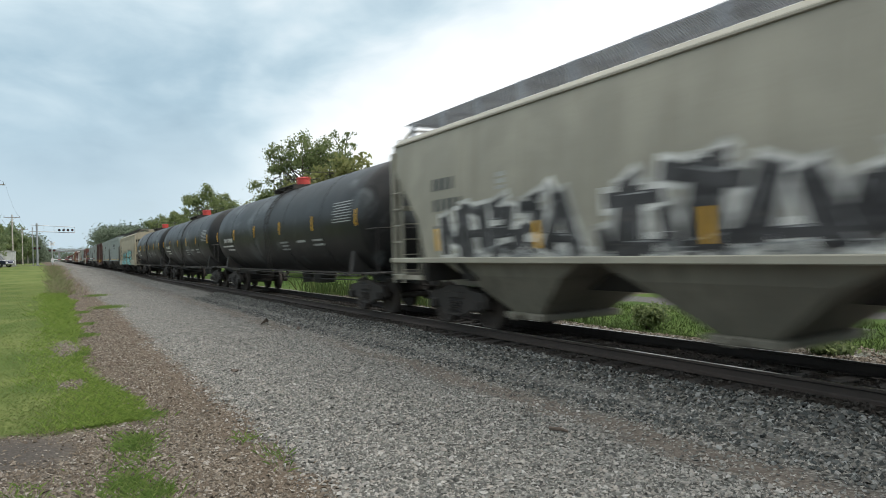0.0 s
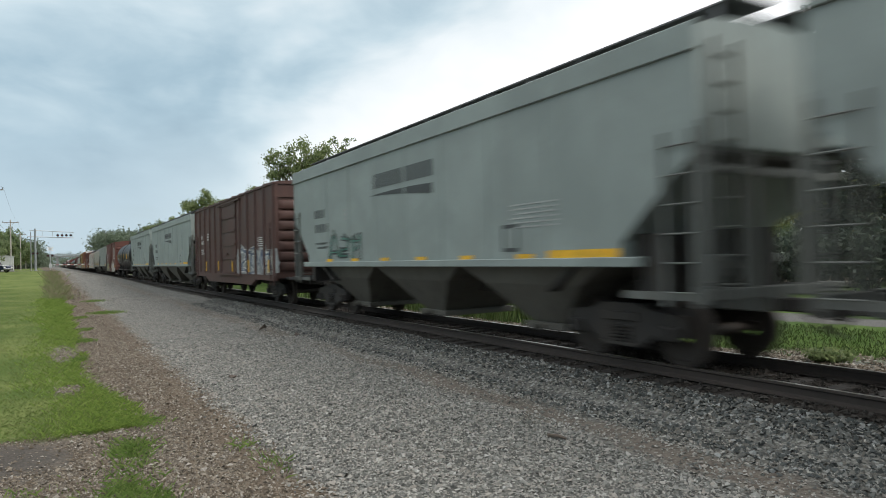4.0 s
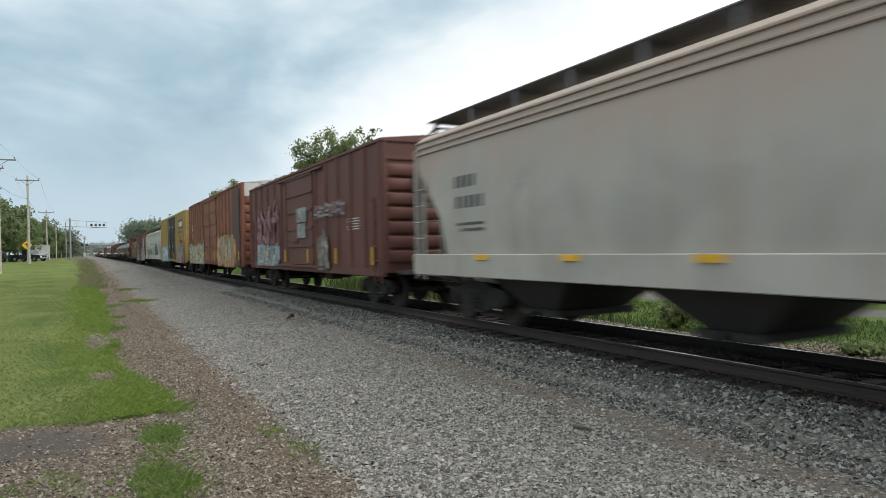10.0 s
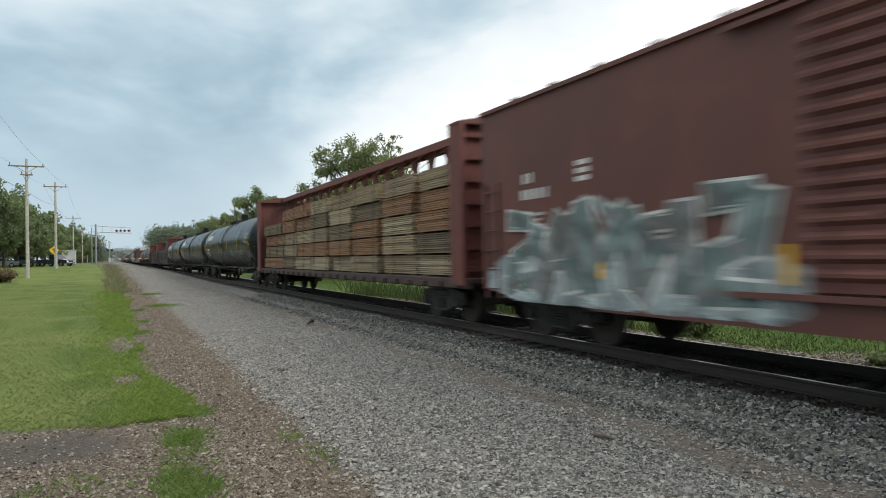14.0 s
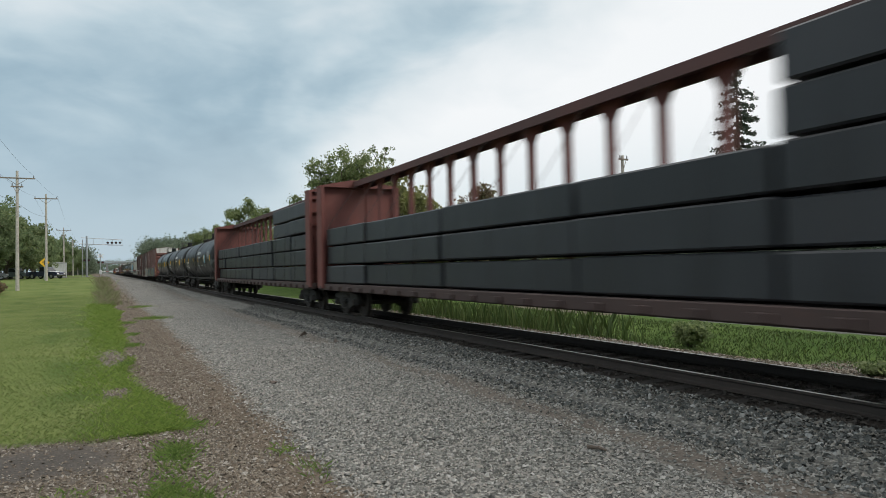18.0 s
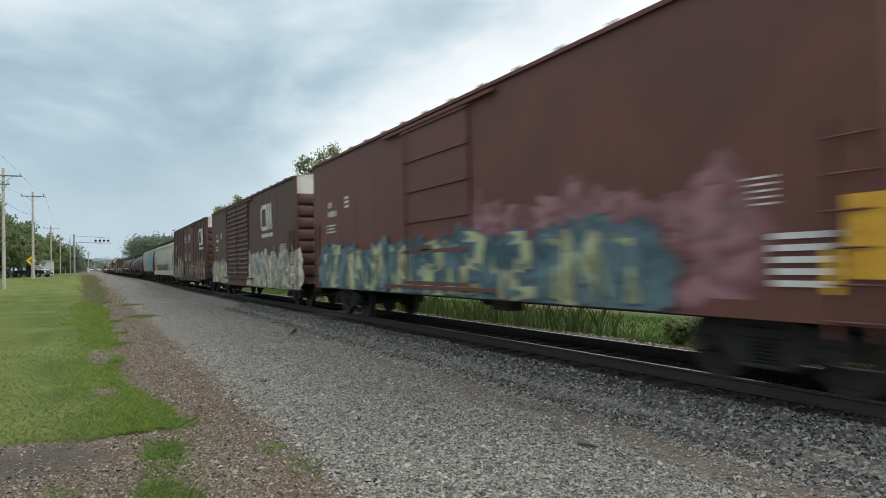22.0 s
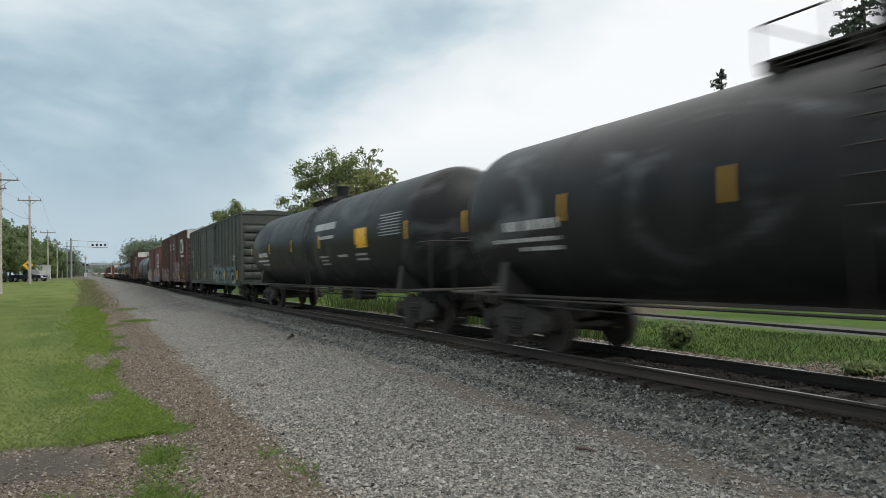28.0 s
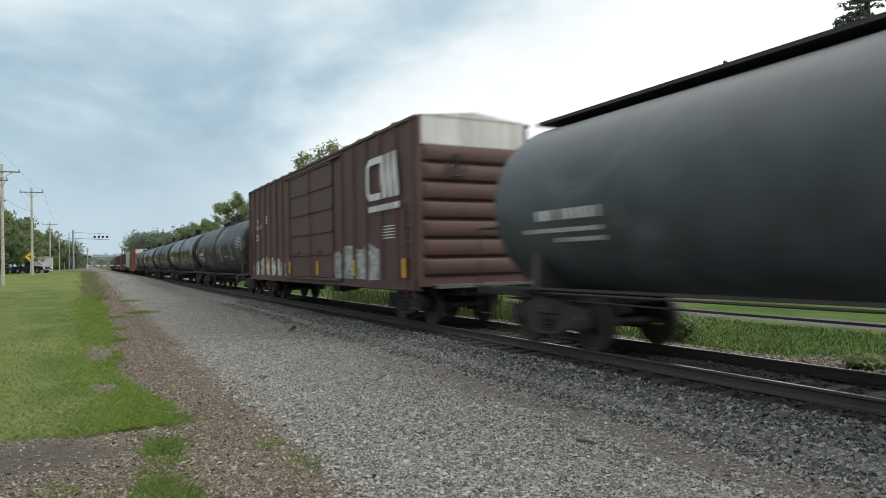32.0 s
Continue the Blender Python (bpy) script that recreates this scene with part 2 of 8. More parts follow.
class Geo:
    def __init__(self):
        self.v, self.f, self.m = [], [], []
        self.slot = 0

    def add(self, verts, faces):
        o = len(self.v)
        self.v.extend(verts)
        self.f.extend([tuple(i + o for i in q) for q in faces])
        self.m.extend([self.slot] * len(faces))
        return self

    def box(self, x0, x1, y0, y1, z0, z1, c=0.0):
        if c <= 0:
            v = [(x, y, z) for x in (x0, x1) for y in (y0, y1) for z in (z0, z1)]
            return self.add(v, [(0, 1, 3, 2), (4, 6, 7, 5), (0, 4, 5, 1), (2, 3, 7, 6), (0, 2, 6, 4), (1, 5, 7, 3)])
        v, lo, hi = [], (x0, y0, z0), (x1, y1, z1)
        for k in range(8):
            s = ((k >> 2) & 1, (k >> 1) & 1, k & 1)
            for a in range(3):
                p = [(hi if s[i] else lo)[i] for i in range(3)]
                for i in range(3):
                    if i != a:
                        p[i] += -c if s[i] else c
                v.append(tuple(p))
        ix = lambda sx, sy, sz, a: ((sx << 2) | (sy << 1) | sz) * 3 + a
        f = []
        for s in (0, 1):
            q = [ix(s, 0, 0, 0), ix(s, 0, 1, 0), ix(s, 1, 1, 0), ix(s, 1, 0, 0)]
            f.append(tuple(q if not s else q[::-1]))
            q = [ix(0, s, 0, 1), ix(1, s, 0, 1), ix(1, s, 1, 1), ix(0, s, 1, 1)]
            f.append(tuple(q if not s else q[::-1]))
            q = [ix(0, 0, s, 2), ix(0, 1, s, 2), ix(1, 1, s, 2), ix(1, 0, s, 2)]
            f.append(tuple(q if not s else q[::-1]))
        for s in (0, 1):
            for t in (0, 1):
                f.append((ix(s, t, 0, 0), ix(s, t, 1, 0), ix(s, t, 1, 1), ix(s, t, 0, 1)))
                f.append((ix(s, 0, t, 0), ix(s, 1, t, 0), ix(s, 1, t, 2), ix(s, 0, t, 2)))
                f.append((ix(0, s, t, 1), ix(1, s, t, 1), ix(1, s, t, 2), ix(0, s, t, 2)))
        for k in range(8):
            f.append((k * 3, k * 3 + 1, k * 3 + 2))
        return self.add(v, f)

    def tube(self, p0, p1, r, r1=None, n=6, caps=True):
        p0, p1 = Vector(p0), Vector(p1)
        r1 = r if r1 is None else r1
        q = (p1 - p0).to_track_quat("Z", "Y")
        v = []
        for p, rr in ((p0, r), (p1, r1)):
            for i in range(n):
                a = 2 * math.pi * i / n
                v.append(tuple(p + q @ Vector((math.cos(a) * rr, math.sin(a) * rr, 0))))
        f = [(i, (i + 1) % n, n + (i + 1) % n, n + i) for i in range(n)]
        if caps:
            f += [tuple(range(n - 1, -1, -1)), tuple(range(n, 2 * n))]
        return self.add(v, f)

    def pipe(self, pts, r, n=6):
        for a, b in zip(pts, pts[1:]):
            self.tube(a, b, r, n=n)
        return self

    def loft(self, rings, caps=True):
        n = len(rings[0])
        v = [p for r in rings for p in r]
        f = []
        for k in range(len(rings) - 1):
            for i in range(n):
                j = (i + 1) % n
                f.append((k * n + i, k * n + j, (k + 1) * n + j, (k + 1) * n + i))
        if caps:
            f += [tuple(range(n - 1, -1, -1)), tuple((len(rings) - 1) * n + i for i in range(n))]
        return self.add(v, f)

    def prism(self, poly, axis, a, b):
        """A polygon in the two other axes, drawn out along axis from a to b."""
        def at(p, h):
            return {"x": (h, p[0], p[1]), "y": (p[0], h, p[1]), "z": (p[0], p[1], h)}[axis]
        return self.loft([[at(p, a) for p in poly], [at(p, b) for p in poly]])

    def mesh(self, name, slots=1, smooth=0):
        me = bpy.data.meshes.new(name)
        me.from_pydata(self.v, [], self.f)
        for _ in range(slots):
            me.materials.append(None)
        if max(self.m, default=0):
            me.polygons.foreach_set("material_index", self.m)
        b = bmesh.new()
        b.from_mesh(me)
        bmesh.ops.recalc_face_normals(b, faces=b.faces)
        b.to_mesh(me)
        b.free()
        if smooth:
            me.shade_smooth()
            me.set_sharp_from_angle(angle=radians(smooth))
        return me


CACHE = {}


def part(name, make, mats, parent=None, label="", key=None, smooth=0, at=None):
    """One mesh object under a thing or a part; make is a Geo or a function that returns one, kept under key."""
    mats = mats if isinstance(mats, (tuple, list)) else (mats,)
    me = CACHE.get(key) if key else None
    if me is None:
        g = make() if callable(make) else make
        me = g.mesh(name, len(mats), smooth)
        if key:
            CACHE[key] = me
    ob = new(name, me)
    for s, m in zip(ob.material_slots, mats):
        s.link = "OBJECT"
        s.material = m
    if parent:
        ob.parent = parent
    if at is not None:
        ob.matrix_basis = at
    if label:
        ob["label"] = label
    return ob


def thing(name, label, category, group="", at=None):
    e = new(name)
    e.empty_display_size = 0.3
    if at is not None:
        e.matrix_basis = at
    return tagged(e, label, category, group)

# ---------- ground ----------
TRACK_X, RAIL_Z = 8.25, 0.40


def smooth01(v, a, b):
    t = np.clip((v - a) / (b - a), 0, 1)
    return t * t * (3 - 2 * t)


def ground_z(x, y):
    """Height of the ground: flat gravel by the camera, a lawn that rises to the crossing road, ballast bed and far ditch."""
    x, y = np.asarray(x, float), np.asarray(y, float)
    rise = 1.2 * smooth01(y, 45, 108) * (1 - 0.62 * smooth01(x, 1.0, 6.5))
    bed = 0.215 * smooth01(x, 6.05, 7.0) * (1 - smooth01(x, 9.5, 10.6))
    ditch = -0.22 * smooth01(x, 11.3, 13.0) * (1 - smooth01(x, 14.0, 16.0))
    wave = 0.025 * np.sin(x * 1.3 + 0.4 * y) * np.cos(y * 0.9) * (1 - smooth01(y, 20, 60))
    return rise * (1 - smooth01(x, 6.0, 7.2) * 0.55) + bed + ditch + wave


def lawn_edge(y):
    """Where the lawn ends beside the brown strip."""
    return np.clip(2.0 - 0.11 * y, 0.48, 0.80) - 0.02 * np.maximum(y - 36, 0)


WORN = ((0.14, 17.2, 0.27, 0.17), (0.17, 12.1, 0.18, 0.42))  # bare spots in the lawn: centre, radius, shortening


def in_worn(xy, grow=1.0):
    return np.logical_or.reduce([np.hypot(xy[:, 0] - x, (xy[:, 1] - y) * k) < r * grow for x, y, r, k in WORN])


def ground_material():
    m, n, b = material("ground_cover")
    p = n.coord()
    x, y, _ = n.xyz(p)
    wob = n.noise(p, 0.9, 4.0, 0.6)
    wob2 = n.noise(p, 4.5, 4.0, 0.6)
    sway = n.math("ADD", n.math("MULTIPLY", n.math("SUBTRACT", wob, 0.5), 1.1), n.math("MULTIPLY", n.math("SUBTRACT", wob2, 0.5), 0.45))
    xs = n.math("ADD", x, sway)
    # gravel: pale crushed stone with dusty areas
    cell = n.voronoi(p, 26.0)
    g_col = n.add("ShaderNodeValToRGB")
    n.put(g_col.inputs[0], n.xyz(cell.outputs["Color"])[0])
    e = g_col.color_ramp.elements
    e[0].color, e[1].color = (0.07, 0.069, 0.064, 1), (0.31, 0.305, 0.28, 1)
    tone = n.noise(p, 0.55, 4.0, 0.6, 0.5)
    gravel = n.mix(n.math("MULTIPLY", n.step(tone, 0.42, 0.66), 0.35), g_col.outputs[0], (0.17, 0.163, 0.147))
    gravel = n.mix(n.math("MULTIPLY", n.step(cell.outputs["Distance"], 0.25, 0.62), 0.45), gravel, (0.05, 0.047, 0.045))
    # brown fine gravel strip
    cell2 = n.voronoi(p, 40.0)
    b_col = n.add("ShaderNodeValToRGB")
    n.put(b_col.inputs[0], n.xyz(cell2.outputs["Color"])[1])
    e = b_col.color_ramp.elements
    e[0].color, e[1].color = (0.045, 0.037, 0.029, 1), (0.185, 0.15, 0.115, 1)
    brown = n.mix(n.math("MULTIPLY", n.step(tone, 0.4, 0.65), 0.35), b_col.outputs[0], (0.115, 0.083, 0.058))
    # mown lawn
    blade = n.noise(n.scale(p, (1.0, 0.4, 1.0)), 30.0, 3.0, 0.7)
    patchy = n.noise(p, 0.35, 4.0, 0.62)
    lane = n.noise(n.scale(p, (0.75, 0.05, 1.0)), 1.0, 2.0, 0.5, 0.5)
    lawn = n.mix(n.step(patchy, 0.36, 0.66), (0.072, 0.108, 0.026), (0.15, 0.172, 0.058))
    lawn = n.mix(n.math("MULTIPLY", n.step(lane, 0.44, 0.58), 0.6), lawn, (0.135, 0.162, 0.05))
    lawn = n.mix(n.math("MULTIPLY", n.step(blade, 0.35, 0.7), 0.35), lawn, (0.045, 0.075, 0.014))
    # dark asphalt of the drive and roads
    tar = n.mix(n.step(n.noise(p, 60.0, 2.0, 0.5), 0.35, 0.7), (0.075, 0.072, 0.07), (0.17, 0.165, 0.16))
    # edges run along the track
    edge_g = n.math("ADD", 1.9, n.math("MULTIPLY", n.math("MAXIMUM", n.math("SUBTRACT", y, 30.0), 0.0), -0.012))
    is_gravel = n.step(n.math("SUBTRACT", xs, edge_g), -0.16, 0.16)
    is_brown = n.step(n.math("SUBTRACT", xs, n.math("SUBTRACT", n.math("MINIMUM", n.math("MAXIMUM", n.math("SUBTRACT", 2.0, n.math("MULTIPLY", y, 0.11)), 0.48), 0.80), n.math("MULTIPLY", n.math("MAXIMUM", n.math("SUBTRACT", y, 36.0), 0.0), 0.02))), -0.10, 0.10)
    col = n.mix(is_brown, lawn, brown)
    col = n.mix(is_gravel, col, gravel)
    # rusty dust along the strip, and earth at the foot of the ballast
    dust = n.math("MULTIPLY", n.step(xs, 1.35, 1.7), n.step(xs, 2.1, 1.85))
    col = n.mix(n.math("MULTIPLY", dust, 0.5), col, n.mix(wob2, (0.085, 0.064, 0.047), (0.15, 0.118, 0.09)))
    foot = n.math("MULTIPLY", n.step(xs, 4.8, 5.2), n.step(xs, 5.8, 5.4))
    col = n.mix(n.math("MULTIPLY", foot, 0.7), col, n.mix(wob2, (0.10, 0.08, 0.065), (0.17, 0.14, 0.115)))
    # worn bare patches in the lawn
    for bx, by, br, bk in WORN:
        px, py = n.math("SUBTRACT", x, bx), n.math("MULTIPLY", n.math("SUBTRACT", y, by), bk)
        away = n.math("ADD", n.math("SQRT", n.math("ADD", n.math("MULTIPLY", px, px), n.math("MULTIPLY", py, py))), n.math("MULTIPLY", n.math("SUBTRACT", wob2, 0.5), 0.4))
        col = n.mix(n.math("MULTIPLY", n.step(away, br * 1.15, br * 0.7), 0.95), col, n.mix(0.4, gravel, brown))
    # gravel apron and drive beside the camera
    ys = n.math("ADD", y, n.math("MULTIPLY", sway, 0.5))
    apron = n.math("MULTIPLY", n.step(n.math("SUBTRACT", ys, n.math("MULTIPLY", n.math("MAXIMUM", n.math("SUBTRACT", -0.3, x), 0.0), 0.55)), 9.0, 8.7), n.step(xs, 1.6, 1.3))
    col = n.mix(apron, col, n.mix(0.25, brown, gravel))
    drive = n.math("MULTIPLY", n.math("MULTIPLY", n.step(ys, 9.2, 8.3), n.step(ys, 6.9, 7.9)), n.step(xs, 0.5, -0.3))
    col = n.mix(n.math("MULTIPLY", drive, 0.95), col, n.mix(0.15, n.mix(0.75, tar, (0.045, 0.040, 0.036)), brown))
    # oily ballast between and beside the rails, painted darker for shade under the train
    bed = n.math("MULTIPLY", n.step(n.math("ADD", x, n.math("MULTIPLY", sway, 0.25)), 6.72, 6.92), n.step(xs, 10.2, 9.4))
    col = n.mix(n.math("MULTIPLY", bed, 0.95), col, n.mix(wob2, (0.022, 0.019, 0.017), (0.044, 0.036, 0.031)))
    # beyond the track: gravel, then rough grass
    far_g = n.math("MULTIPLY", n.step(xs, 11.8, 12.3), n.math("MAXIMUM", n.step(ys, 8.0, 9.0), n.step(xs, 12.8, 14.2)))
    rough_grass = n.mix(n.step(patchy, 0.35, 0.65), (0.045, 0.08, 0.018), (0.075, 0.115, 0.028))
    col = n.mix(far_g, col, rough_grass)
    lane2 = n.math("MULTIPLY", n.math("MULTIPLY", n.step(xs, 17.4, 17.7), n.step(xs, 19.6, 19.3)), n.step(ys, 19.4, 18.6))
    col = n.mix(lane2, col, n.mix(0.25, tar, (0.08, 0.078, 0.075)))
    tan = n.math("MULTIPLY", n.math("MULTIPLY", n.step(xs, 16.6, 17.0), n.step(ys, 18.6, 19.2)), n.step(ys, 27.5, 26.8))
    col = n.mix(tan, col, n.mix(0.5, brown, (0.085, 0.085, 0.055)))
    n.put(b.inputs["Base Color"], col)
    b.inputs["Roughness"].default_value = 0.9
    b.inputs["Specular IOR Level"].default_value = 0.08
    h = n.math("SUBTRACT", n.math("MULTIPLY", n.noise(p, 18.0, 4.0, 0.7), 1.0), n.math("MULTIPLY", cell.outputs["Distance"], 1.2))
    n.put(b.inputs["Normal"], n.bump(h, 0.6, 0.03))
    return m


def spaced(marks):
    out = []
    for (a, b, s) in marks:
        out += list(np.arange(a, b, s))
    return np.array(sorted(set(np.round(out, 3))))


def build_ground():
    xs = spaced([(-2600, -300, 230), (-300, -60, 40), (-60, -8, 6), (-8, 18, 0.5), (18, 60, 5), (60, 300, 40), (300, 2601, 230)])
    ys = spaced([(-2600, -200, 240), (-200, -20, 30), (-20, -4, 2), (-4, 40, 0.5), (40, 130, 3), (130, 400, 27), (400, 3001, 260)])
    X, Y = np.meshgrid(xs, ys)
    Z = ground_z(X, Y)
    v = np.stack([X, Y, Z], -1).reshape(-1, 3)
    nx = len(xs)
    i, j = np.meshgrid(np.arange(nx - 1), np.arange(len(ys) - 1))
    a = (j * nx + i).ravel()
    f = np.stack([a, a + 1, a + nx + 1, a + nx], -1)
    me = bpy.data.meshes.new("ground")
    me.from_pydata(v.tolist(), [], f.tolist())
    me.materials.append(ground_material())
    me.shade_smooth()
    tagged(new("ground", me), "gravel yard, mown lawn and ballast beside the railway", "ground", kind="structure")


build_ground()


def loose(name, v, f, mat, label, category):
    me = bpy.data.meshes.new(name)
    v, f = np.asarray(v, np.float32), np.asarray(f, np.int32)
    k = f.shape[1]
    me.vertices.add(len(v))
    me.vertices.foreach_set("co", v.ravel())
    me.loops.add(f.size)
    me.loops.foreach_set("vertex_index", f.ravel())
    me.polygons.add(len(f))
    me.polygons.foreach_set("loop_start", np.arange(0, f.size, k, dtype=np.int32))
    me.update(calc_edges=True)
    me.validate()
    me.shade_flat()
    me.materials.append(mat)
    return tagged(new(name, me), label, category, kind="stuff")


def stones(rng, xy, size, lift=0.3):
    """Angular chips: flattened, lengthened, jittered octahedra with flat faces."""
    n = len(xy)
    base = np.array([(1, 0, 0), (-1, 0, 0), (0, 1, 0), (0, -1, 0), (0, 0, 1), (0, 0, -1)], float)
    tri = np.array([(0, 2, 4), (2, 1, 4), (1, 3, 4), (3, 0, 4), (2, 0, 5), (1, 2, 5), (3, 1, 5), (0, 3, 5)])
    s = size[:, None, None] * rng.uniform(0.6, 1.25, (n, 6, 1)) * np.array([1.1, 0.85, 0.72])
    p = base[None] * s + rng.normal(0, 0.22, (n, 6, 3)) * size[:, None, None]
    a = rng.uniform(0, 2 * math.pi, n)
    t = rng.uniform(-0.6, 0.6, n)
    ca, sa, ct, st = np.cos(a), np.sin(a), np.cos(t), np.sin(t)
    x, y, z = p[..., 0], p[..., 1], p[..., 2]
    y, z = y * ct[:, None] - z * st[:, None], y * st[:, None] + z * ct[:, None]
    x, y = x * ca[:, None] - y * sa[:, None], x * sa[:, None] + y * ca[:, None]
    gz = ground_z(xy[:, 0], xy[:, 1]) + size * lift
    v = np.stack([x + xy[:, :1], y + xy[:, 1:2], z + gz[:, None]], -1).reshape(-1, 3)
    f = (tri[None, :4] + (np.arange(n) * 6)[:, None, None]).reshape(-1, 3)
    return v, f


rng = np.random.default_rng(7)


def spread(n, x0, x1, y0, y1, near=1.0):
    """Points that thin out with distance from y0."""
    u = rng.random(n) ** near
    return np.stack([rng.uniform(x0, x1, n), y0 + (y1 - y0) * u], -1)


GRAVEL = scatter("crushed_stone", [(0.08, 0.08, 0.075), (0.185, 0.183, 0.17), (0.31, 0.305, 0.28), (0.35, 0.318, 0.28), (0.46, 0.45, 0.42)])
# oil-stained stones, their tones lowered further to paint in the train's shade
FOULED_SHADED = scatter("fouled_ballast", [(0.024, 0.021, 0.019), (0.043, 0.037, 0.033), (0.06, 0.052, 0.046), (0.085, 0.077, 0.07)])
BALLAST = scatter("ballast_stone", [(0.028, 0.03, 0.029), (0.076, 0.083, 0.082), (0.13, 0.135, 0.129), (0.165, 0.15, 0.13), (0.34, 0.35, 0.34)])
BROWN = scatter("brown_chippings", [(0.075, 0.060, 0.046), (0.13, 0.10, 0.074), (0.195, 0.155, 0.115), (0.25, 0.212, 0.17), (0.38, 0.35, 0.31)])


def gravel_fields():
    xy = np.concatenate([spread(104000, 1.5, 6.6, 1.6, 17.0, 1.5), spread(32000, 1.4, 6.6, 16.0, 46.0, 1.3), spread(16000, 0.9, 6.6, 36.0, 100.0, 1.25)])
    keep = (xy[:, 0] > 1.9 - 0.012 * np.maximum(xy[:, 1] - 30, 0) + rng.normal(0, 0.14, len(xy))) & ~((np.abs(xy[:, 0] - 5.3 + 0.15 * np.sin(xy[:, 1] * 1.7)) < 0.30 * smooth01(16 - xy[:, 1], 0, 8)) & (rng.random(len(xy)) < 0.72))
    xy = xy[keep]
    size = rng.lognormal(math.log(0.0142), 0.36, len(xy)).clip(0.007, 0.034) * (1 + 0.9 * smooth01(xy[:, 1], 30, 70))
    v, f = stones(rng, xy, size)
    loose("gravel", v, f, GRAVEL, "loose grey crushed stone spread over the yard", "gravel")
    xy = spread(56000, 5.5, 6.95, 1.5, 34.0, 1.45)
    keep = rng.random(len(xy)) < smooth01(xy[:, 0] + rng.normal(0, 0.1, len(xy)), 5.45, 6.2)
    xy = xy[keep]
    size = rng.lognormal(math.log(0.0215), 0.34, len(xy)).clip(0.010, 0.042)
    v, f = stones(rng, xy, size, 0.45)
    loose("ballast", v, f, BALLAST, "coarse grey-blue ballast stone sloping up to the sleepers", "ballast")
    xy = np.concatenate([spread(66000, 0.15, 2.1, 4.6, 30.0, 1.7), spread(11000, -1.5, 0.15, 4.6, 9.4, 1.2), spread(9000, -0.3, 2.1, 26.0, 70.0, 1.2)])
    lane = (xy[:, 0] < 0.1) & (np.abs(xy[:, 1] - 8.15 + rng.normal(0, 0.15, len(xy))) < 0.6)
    dusty = (xy[:, 0] > 1.5) & (rng.random(len(xy)) < 0.5)
    xy = xy[~(lane & (rng.random(len(xy)) < 0.85)) & ~dusty]
    keep = (xy[:, 0] < 1.9 + rng.normal(0, 0.14, len(xy))) & (xy[:, 0] > lawn_edge(xy[:, 1]) - (xy[:, 1] < 9.0) * 3.0 + rng.normal(0, 0.12, len(xy)))
    xy = xy[keep]
    spots = np.concatenate([np.stack([rng.normal(x, r * 0.6, k), rng.normal(y, r * 0.6 / q, k)], -1) for (x, y, r, q), k in zip(WORN, (1500, 900))])
    xy = np.concatenate([xy, spots])
    size = rng.lognormal(math.log(0.012), 0.4, len(xy)).clip(0.006, 0.028) * (1 + 1.1 * smooth01(xy[:, 1], 24, 50))
    v, f = stones(rng, xy, size)
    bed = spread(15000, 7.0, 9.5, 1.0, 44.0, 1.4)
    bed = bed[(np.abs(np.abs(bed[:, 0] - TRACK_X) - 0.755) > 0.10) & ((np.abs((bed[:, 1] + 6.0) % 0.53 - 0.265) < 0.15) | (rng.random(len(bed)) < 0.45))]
    loose("fouled_ballast", *stones(rng, bed, rng.lognormal(math.log(0.026), 0.3, len(bed)).clip(0.012, 0.045), 0.35), FOULED_SHADED, "oily dark ballast between and beside the rails", "ballast")
    loose("fine_gravel", v, f, BROWN, "fine brown gravel strip between lawn and yard", "gravel")
    xy = np.concatenate([spread(9000, 9.4, 12.2, 3.0, 30.0, 1.3), spread(2500, 11.0, 14.0, 4.0, 8.6, 1.0)])
    size = rng.lognormal(math.log(0.028), 0.3, len(xy)).clip(0.014, 0.05)
    v, f = stones(rng, xy, size, 0.4)
    loose("far_gravel", v, f, BROWN, "brown loose stone on the far side of the track", "gravel")


def blades(xy, height, width, lean=0.5):
    n = len(xy)
    a = rng.uniform(0, 2 * math.pi, n)
    tilt = rng.normal(0, lean, (n, 2)) * height[:, None]
    z = ground_z(xy[:, 0], xy[:, 1])
    dx, dy = np.cos(a) * width, np.sin(a) * width
    p0 = np.stack([xy[:, 0] - dx, xy[:, 1] - dy, z - 0.01], -1)
    p1 = np.stack([xy[:, 0] + dx, xy[:, 1] + dy, z - 0.01], -1)
    mid = np.stack([xy[:, 0] + tilt[:, 0] * 0.4 + dx * 0.7, xy[:, 1] + tilt[:, 1] * 0.4 + dy * 0.7, z + height * 0.6], -1)
    p2 = np.stack([xy[:, 0] + tilt[:, 0], xy[:, 1] + tilt[:, 1], z + height], -1)
    v = np.stack([p0, p1, mid, p2], 1).reshape(-1, 3)
    k = np.arange(n)[:, None, None] * 4
    f = (np.array([(0, 1, 2), (0, 2, 3)])[None] + k).reshape(-1, 3)
    return v, f


